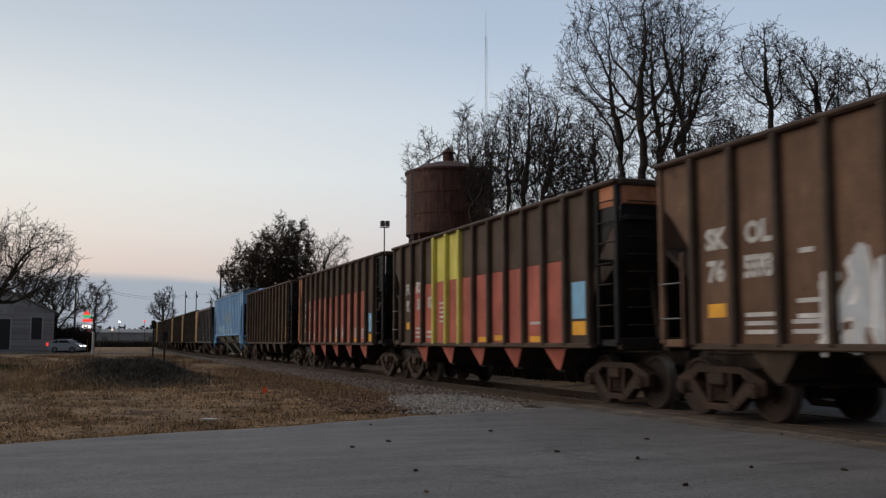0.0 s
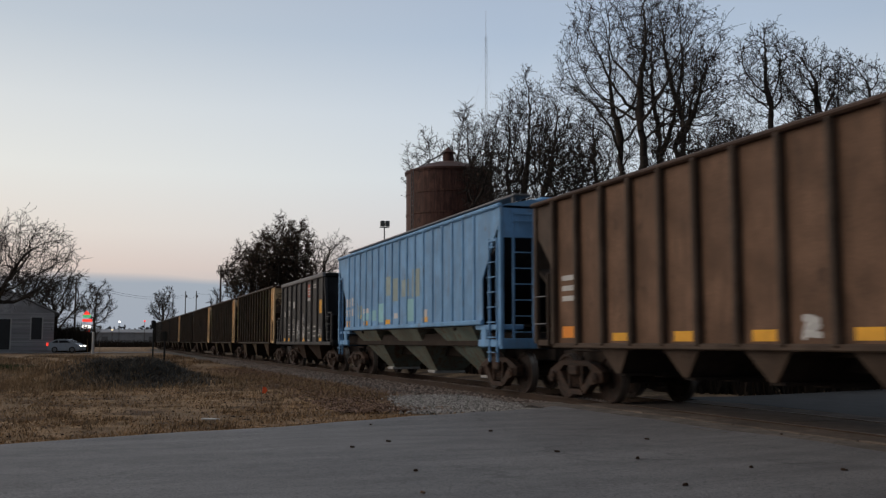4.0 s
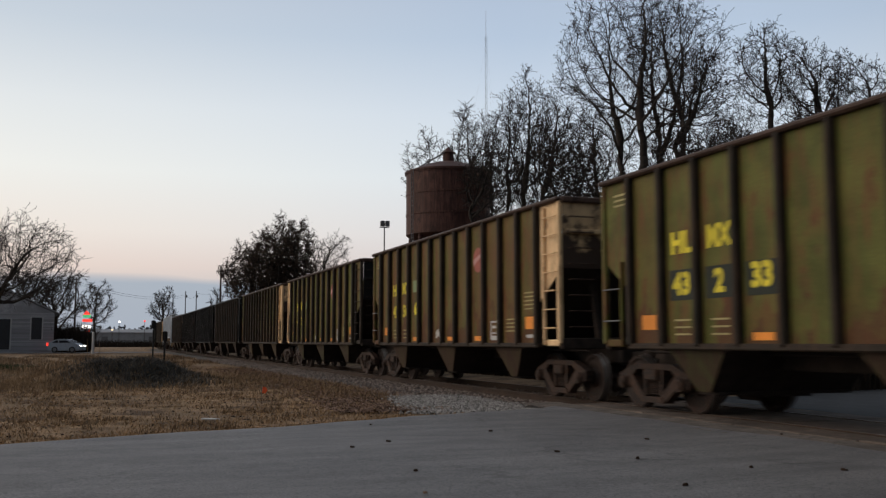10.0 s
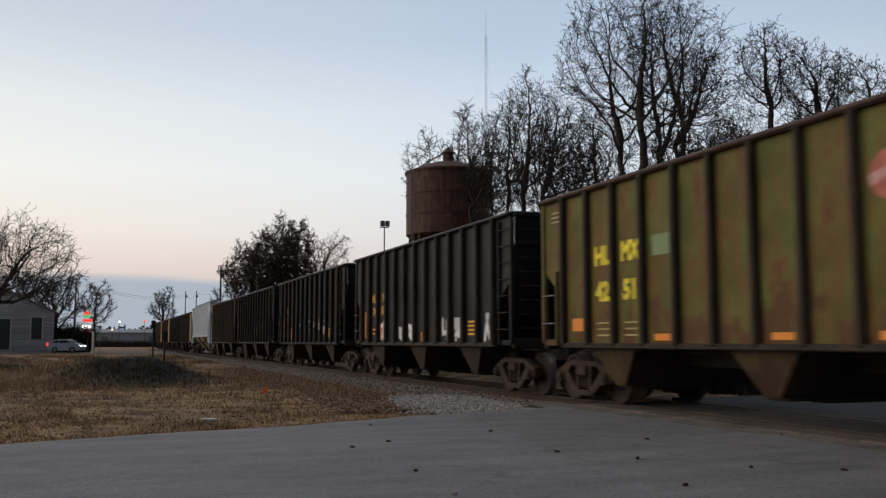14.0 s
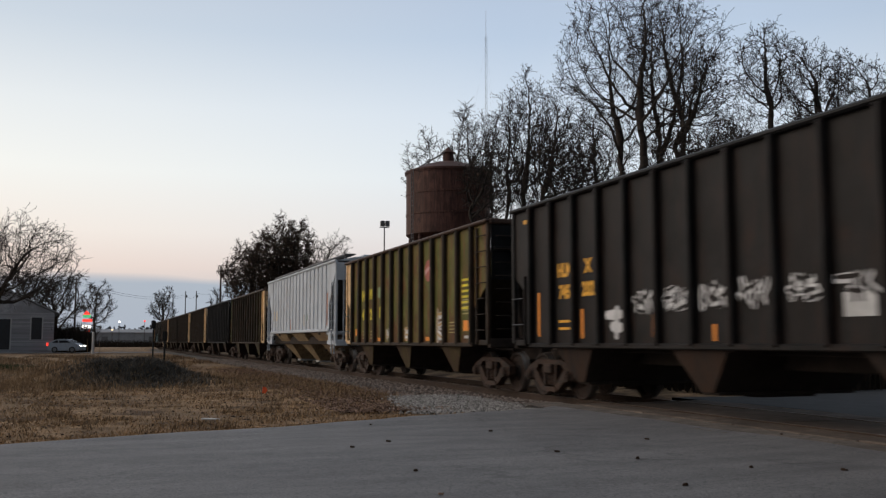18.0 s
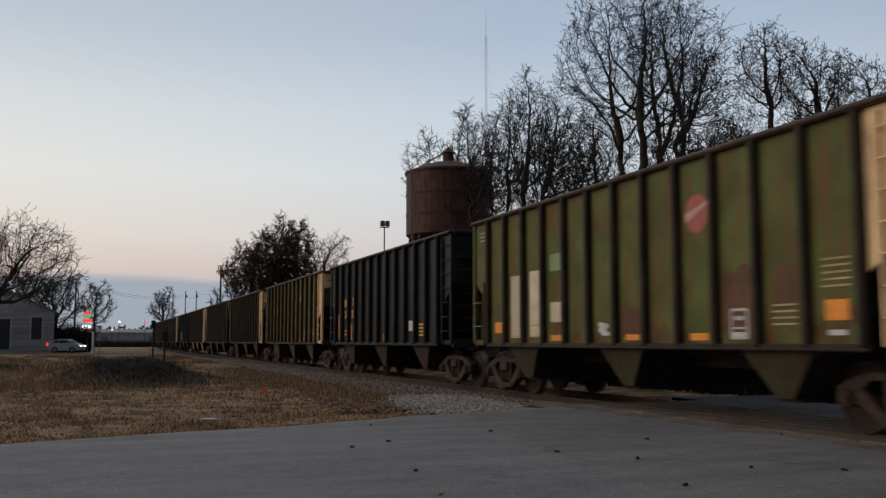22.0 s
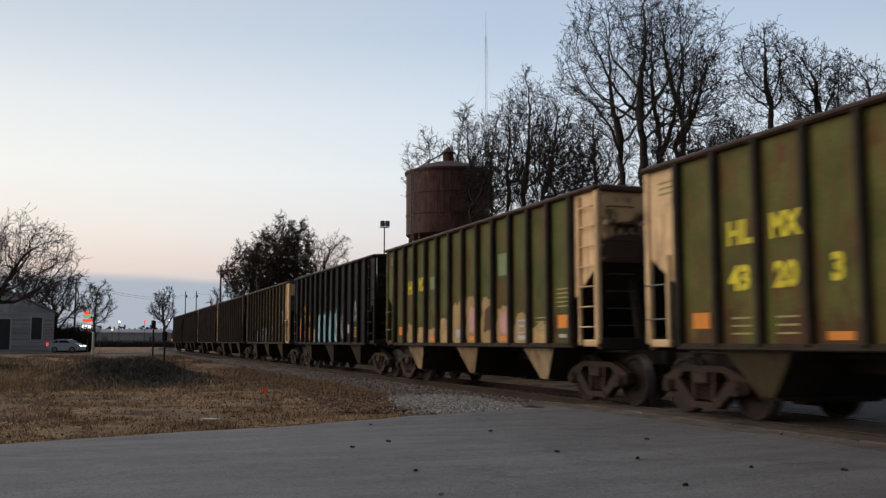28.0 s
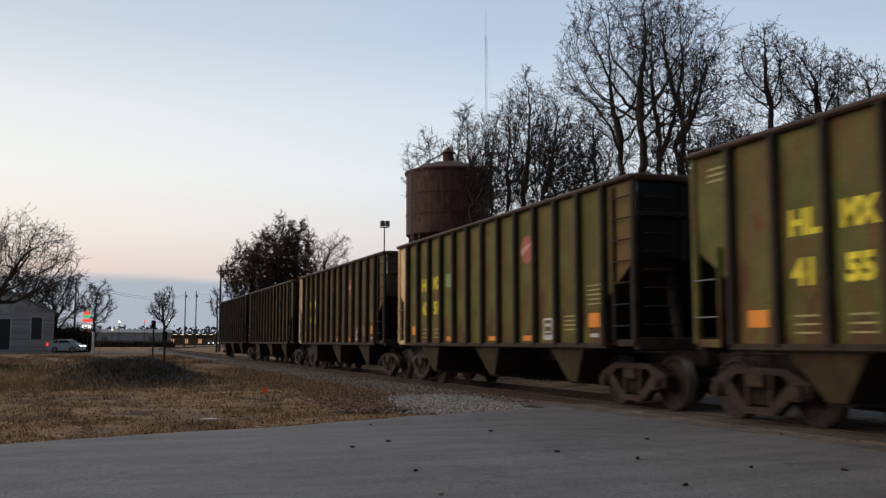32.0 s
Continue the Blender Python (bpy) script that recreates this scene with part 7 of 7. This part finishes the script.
    cars.append(covered_car("faded sky-blue covered hopper with stained chutes", "p_blue", "p_aqua", 1,
                            [("b", 6.2, 2.55, 0.5, 0.30, "white"), ("b", 5.5, 2.58, 0.4, 0.30, "white"), ("b", 6.2, 2.18, 0.5, 0.26, "white"), ("b", 5.5, 2.20, 0.4, 0.26, "white"), ("b", 4.6, 2.2, 0.55, 0.4, "khaki"), ("b", 4.6, 2.02, 0.4, 0.12, "mark_yellow"),
                             ("b", 3.8, 2.20, 0.7, 0.16, "white"), ("b", 3.8, 2.0, 0.7, 0.24, "aqua"), ("b", 2.9, 2.02, 0.7, 0.34, "aqua"), ("b", 2.0, 2.08, 0.7, 0.6, "aqua"), ("b", -1.2, 2.08, 0.75, 0.65, "aqua"), ("b", 0.3, 1.95, 0.45, 0.16, "white"), ("b", -2.4, 1.9, 0.4, 0.3, "white"),
                             ("b", 6.2, 1.80, 0.42, 0.20, "mark_amber"), ("b", 3.8, 1.78, 0.5, 0.14, "mark_amber"), ("b", 1.2, 1.78, 0.5, 0.14, "mark_amber"), ("b", -2.4, 1.78, 0.5, 0.14, "mark_amber"), ("b", 0.3, 2.75, 0.7, 0.7, "khaki"), ("b", -0.6, 2.75, 0.7, 0.5, "khaki"), ("b", 1.1, 2.9, 0.6, 0.6, "khaki"), ("b", -1.6, 2.85, 0.7, 0.8, "khaki")]))
    cars.append(stone_car())
    G = "%s open hopper with yellow lettering%s"
    cars.append(hopper_car(G % ("rust-streaked olive", " and a cream end"), "g_mustard", "p_cream", marks=g("41", "56", "2", 1)))
    cars.append(hopper_car(G % ("faded olive green", " and a cream end"), "g_olive", "p_cream", marks=g("43", "2", "33", 2)))
    cars.append(hopper_car(G % ("rusty brown-green", " and a cream end"), "g_rusty_olive", "p_cream", marks=g("42", "50", "6", 3)))
    cars.append(hopper_car(G % ("faded olive green", " and a dark end"), "g_olive", "p_black", "p_cream", marks=g("43", "30", "2", 4)))
    cars.append(hopper_car(G % ("mustard-tinged olive", " and a cream end"), "g_mustard", "p_cream", marks=g("42", "51", "", 5)))
    cars.append(hopper_car("sooty black open hopper with silver paint splashes", "p_black", marks=black_marks("745", "111", 6) + [("s", q, 1.2, 1.2 + 0.35 + 0.12 * (q % 3), 0.4, "tag_white", 40 + q) for q in (2, 4, 5, 8, 9, 11)]))
    cars.append(hopper_car("sooty black open hopper with sprayed white letters", "p_coal", post="p_black", marks=black_marks("745", "163", 7) + [("t", q, 1.85, ch, 0.52, "tag_white") for q, ch in ((3, "U"), (4, "O"), (5, "S"), (6, "Z"), (7, "C"), (8, "K"), (9, "S"))]))
    cars.append(hopper_car("rust-streaked black open hopper with sprayed white tags", "p_coal", post="p_coal", marks=black_marks("745", "202", 8) + [("s", q, 1.65, 2.05, 0.7, "tag_white", 60 + q, "p_coal") for q in (4, 5, 6, 7, 8, 9)] + [("s", 3, 1.2, 1.8, 0.5, "tag_white", 69)]))
    cars.append(hopper_car(G % ("mustard-tinged olive", " and a dark end"), "g_mustard", "p_black", "p_cream", marks=g("43", "20", "1", 9) + [("s", q, 1.2, 1.2 + d, 0.5, "tag_white", 90 + q, "tag_tan") for q, d in ((4, 0.4), (6, 0.4), (9, 0.8))] + [("l", 11, 2.0, 0.6, 0.06, "mark_yellow", 6, 0.14)]))
    cars.append(covered_car("pale grey covered hopper with stained cream chutes", "p_grey", "p_chute", 2,
                            [("b", 5.6, 2.45, 0.42, 0.50, "mark_cream"), ("b", 4.95, 2.45, 0.36, 0.50, "mark_cream"), ("b", 5.6, 2.45, 0.30, 0.10, "p_grey"), ("b", 5.3, 2.05, 0.9, 0.05, "mark_white"), ("b", 5.3, 1.95, 0.7, 0.05, "mark_white"), ("b", 3.1, 1.95, 0.11, 0.45, "p_orange"), ("b", 1.3, 1.95, 0.11, 0.50, "p_orange"), ("b", -0.6, 1.98, 0.11, 0.55, "p_orange"), ("b", -2.9, 2.0, 0.12, 0.6, "p_orange"), ("b", -2.4, 2.2, 0.35, 0.28, "khaki"), ("b", -1.7, 2.1, 0.5, 0.5, "mark_white"), ("b", -6.3, 2.45, 0.15, 1.3, "p_orange")]))
    cars.append(hopper_car("moss-green open hopper with two pale bars and cream end", "g_moss", "p_cream", marks=[k for k in g("43", "20", "", 11) if k[0] != "t" and "dark_panel" not in k] + [("b", 1, 1.92, 0.52, 1.35, "mark_cream"), ("b", 2, 1.95, 0.52, 1.38, "mark_cream"), ("b", 3, 1.75, 0.46, 0.4, "mark_cream"), ("a", 9, 1.2, 2.3, 0.8, "tag_brown", 21), ("a", 10, 1.6, 2.3, 0.5, "tag_brown", 22), ("a", 6, 1.2, 1.8, 0.8, "tag_brown", 24)]))
    cars.append(hopper_car("sooty black open hopper with yellow stencils", "p_black", post="p_black", marks=black_marks("745", "330", 12)))
    cars.append(hopper_car(G % ("yellowed olive", " and a cream end"), "g_mustard", "p_cream", marks=g("42", "60", "", 13)))
    cars.append(hopper_car(G % ("rusty mustard", " and a cream end"), "g_rusty_olive", "p_cream", marks=g("43", "51", "", 14)))
    cars.append(hopper_car("faded olive open hopper with pink graffiti and a dark end", "g_olive", "p_umber", "p_cream", marks=[k for k in g("43", "20", "3", 15) if not (k[0] == "b" and k[1] == 6)] + [("s", q, 1.15, 2.2 + 0.08 * (q % 3), 0.82, "tag_white", 50 + q, "tag_pink") for q in (5, 6, 7, 8)] + [("s", 9, 1.95, 2.25, 0.6, "tag_white", 59)]))
    cars.append(hopper_car("moss-green open hopper with tan graffiti and a cream end", "g_moss", "p_cream", chute="p_chute", marks=[k for k in g("", "", "", 16, False) if k[0] != "t" and "dark_panel" not in k] + [("t", 1, 2.70, "HL", 0.5, "mark_yellow"), ("t", 2, 2.75, "MX", 0.5, "mark_yellow", 0.75)] + [("a", q, 1.1, 1.7 + dz, 0.83, "tag_tan", 30 + q, inn) for q, dz, inn in ((1, 0.05, None), (2, -0.1, None), (3, -0.15, None), (4, 0.1, None), (5, 0.5, None), (6, 0.6, "tag_pink"), (7, 0.55, "tag_brown"), (8, 0.35, "tag_pink"), (9, 0.15, None), (10, -0.1, None))] + [("b", 8, 2.9, 0.6, 0.5, "mark_green")]))
    cars.append(hopper_car("sooty black open hopper with large pale blue graffiti", "p_coal", post="p_black", marks=black_marks("745", "037", 17) + [("p", q, 1.68, 0.13, 1.05, "tag_blue") for q in (5, 6, 7)] + [("a", q, 1.12, 2.25 + 0.1 * (q % 2), 0.83, "tag_blue", 130 + q) for q in (4, 5, 6, 7)] + [("s", q, 1.30, 2.20 + 0.1 * (q % 2), 0.66, "tag_white", 130 + q, inn) for q, inn in ((4, "tag_blue"), (5, "tag_teal"), (6, "tag_blue"), (7, "tag_teal"))] + [("s", 3, 1.12, 1.7, 0.5, "tag_white", 141), ("s", 8, 1.3, 2.2, 0.55, "tag_white", 142, "p_coal"), ("s", 10, 1.9, 2.6, 0.6, "tag_white", 143, "p_coal")]))
    cars.append(hopper_car("mustard-brown open hopper with white scrawls and a cream end", "g_mustard", "p_cream", marks=g("41", "55", "3", 18) + [("a", q, 1.13, 1.85 + 0.12 * (q % 3), 0.80, "tag_silver", 150 + q) for q in (3, 4, 5, 6, 7, 8)] + [("s", q, 1.2, 1.85, 0.72, mt, 150 + q) for q, mt in ((3, "tag_white"), (4, "tag_brown"), (5, "tag_white"), (6, "tag_white"), (7, "tag_black"), (8, "tag_black"))] + [("w", 11, z, ch, 0.70) for ch, z in (("L", 3.08), ("O", 2.50), ("V", 1.92), ("E", 1.36))]))
    cars.append(hopper_car(G % ("faded olive", " and a dark end"), "g_olive", "p_black", "p_cream", marks=g("43", "51", "", 19)))
    cars.append(hopper_car(G % ("drab rusty green", " and a dark end"), "g_drab", "p_umber", "p_cream", marks=g("42", "08", "", 20)))
    cars.append(hopper_car(G % ("drab dark olive", " and a dark end"), "g_drab", "p_black", marks=g("43", "12", "", 21)))
    cars.append(hopper_car("sooty dark open hopper at the tail of the train", "p_coal", "p_black", marks=[]))
    return cars


CARS = build_train()
# distance, at the middle of the clip, of each car's middle along the track
S_MID = [-151.87 - 6.73, -137.03 - 6.73, -122.19 - 6.73, -106.05 - 7.21, -88.93 - 7.72, -77.44 - 4.5]
S_MID += [-61.43 - 6.73 + 15.03 * k for k in range(9)]
S_MID += [76.12 - 7.72]
S_MID += [90.89 - 6.73 + 15.02 * k for k in range(12)]
# slack in the couplings, car by car
SLACK = (0.17, 0.12, -0.12, -0.15, 0.0, 0.0, -0.08, 0.05, 0.20, 0.25, 0.26, 0.25, 0.24, 0.26, 0.10, 0.02, -0.18, -0.18, -0.12, -0.08, 0.0, 0.08, -0.05, -0.14, 0.0, 0.0, 0.0, 0.0)
S_MID = [q + d for q, d in zip(S_MID, SLACK)]


def travelled(t):
    q = (t - 16) / 16
    return 10.9 * 16 * (q + 0.0715 * q * q / 2 - 0.0025 * q ** 3 / 3)


def motions():
    drift = ((0.0, 2.55, 7.44), (5.5, 2.50, 7.39), (11.5, 2.53, 7.38), (12.2, 2.53, 7.35), (14.2, 2.80, 7.25), (15.3, 3.15, 7.22), (16.5, 2.80, 7.26), (18.0, 2.62, 7.28), (25.0, 2.62, 7.28), (32.0, 2.62, 7.28))
    walk(DRIFTING, [(t, pose(x, y, road_z(x, y) + 0.003, 0, 0, 8.0 * t if t < 18 else 144)) for t, x, y in drift])
    times = [0.5 * k for k in range(65)]
    for car, s0 in zip(CARS, S_MID):
        rows = []
        for t in times:
            x, y, h = track_at(s0 - 3.07 - travelled(t))
            rows.append((t, pose(x, y, RAIL_Z, 0, 0, h)))
        walk(car, rows)
    steps = [k / FPS for k in range(0, int(32 * FPS) + 1)]
    turns = [math.degrees(travelled(t) / 0.457) for t in steps]
    # all wheelsets roll alike: one is keyed, the others take over its keys
    rolling = WHEELSETS[0]
    walk(rolling, [(t, pose(0, 0, 0, d, 0, 0)) for t, d in zip(steps, turns)])
    for w in WHEELSETS[1:]:
        w.rotation_mode = "QUATERNION"
        keys = w.animation_data_create()
        keys.action = rolling.animation_data.action
        keys.action_slot = rolling.animation_data.action_slot


motions()
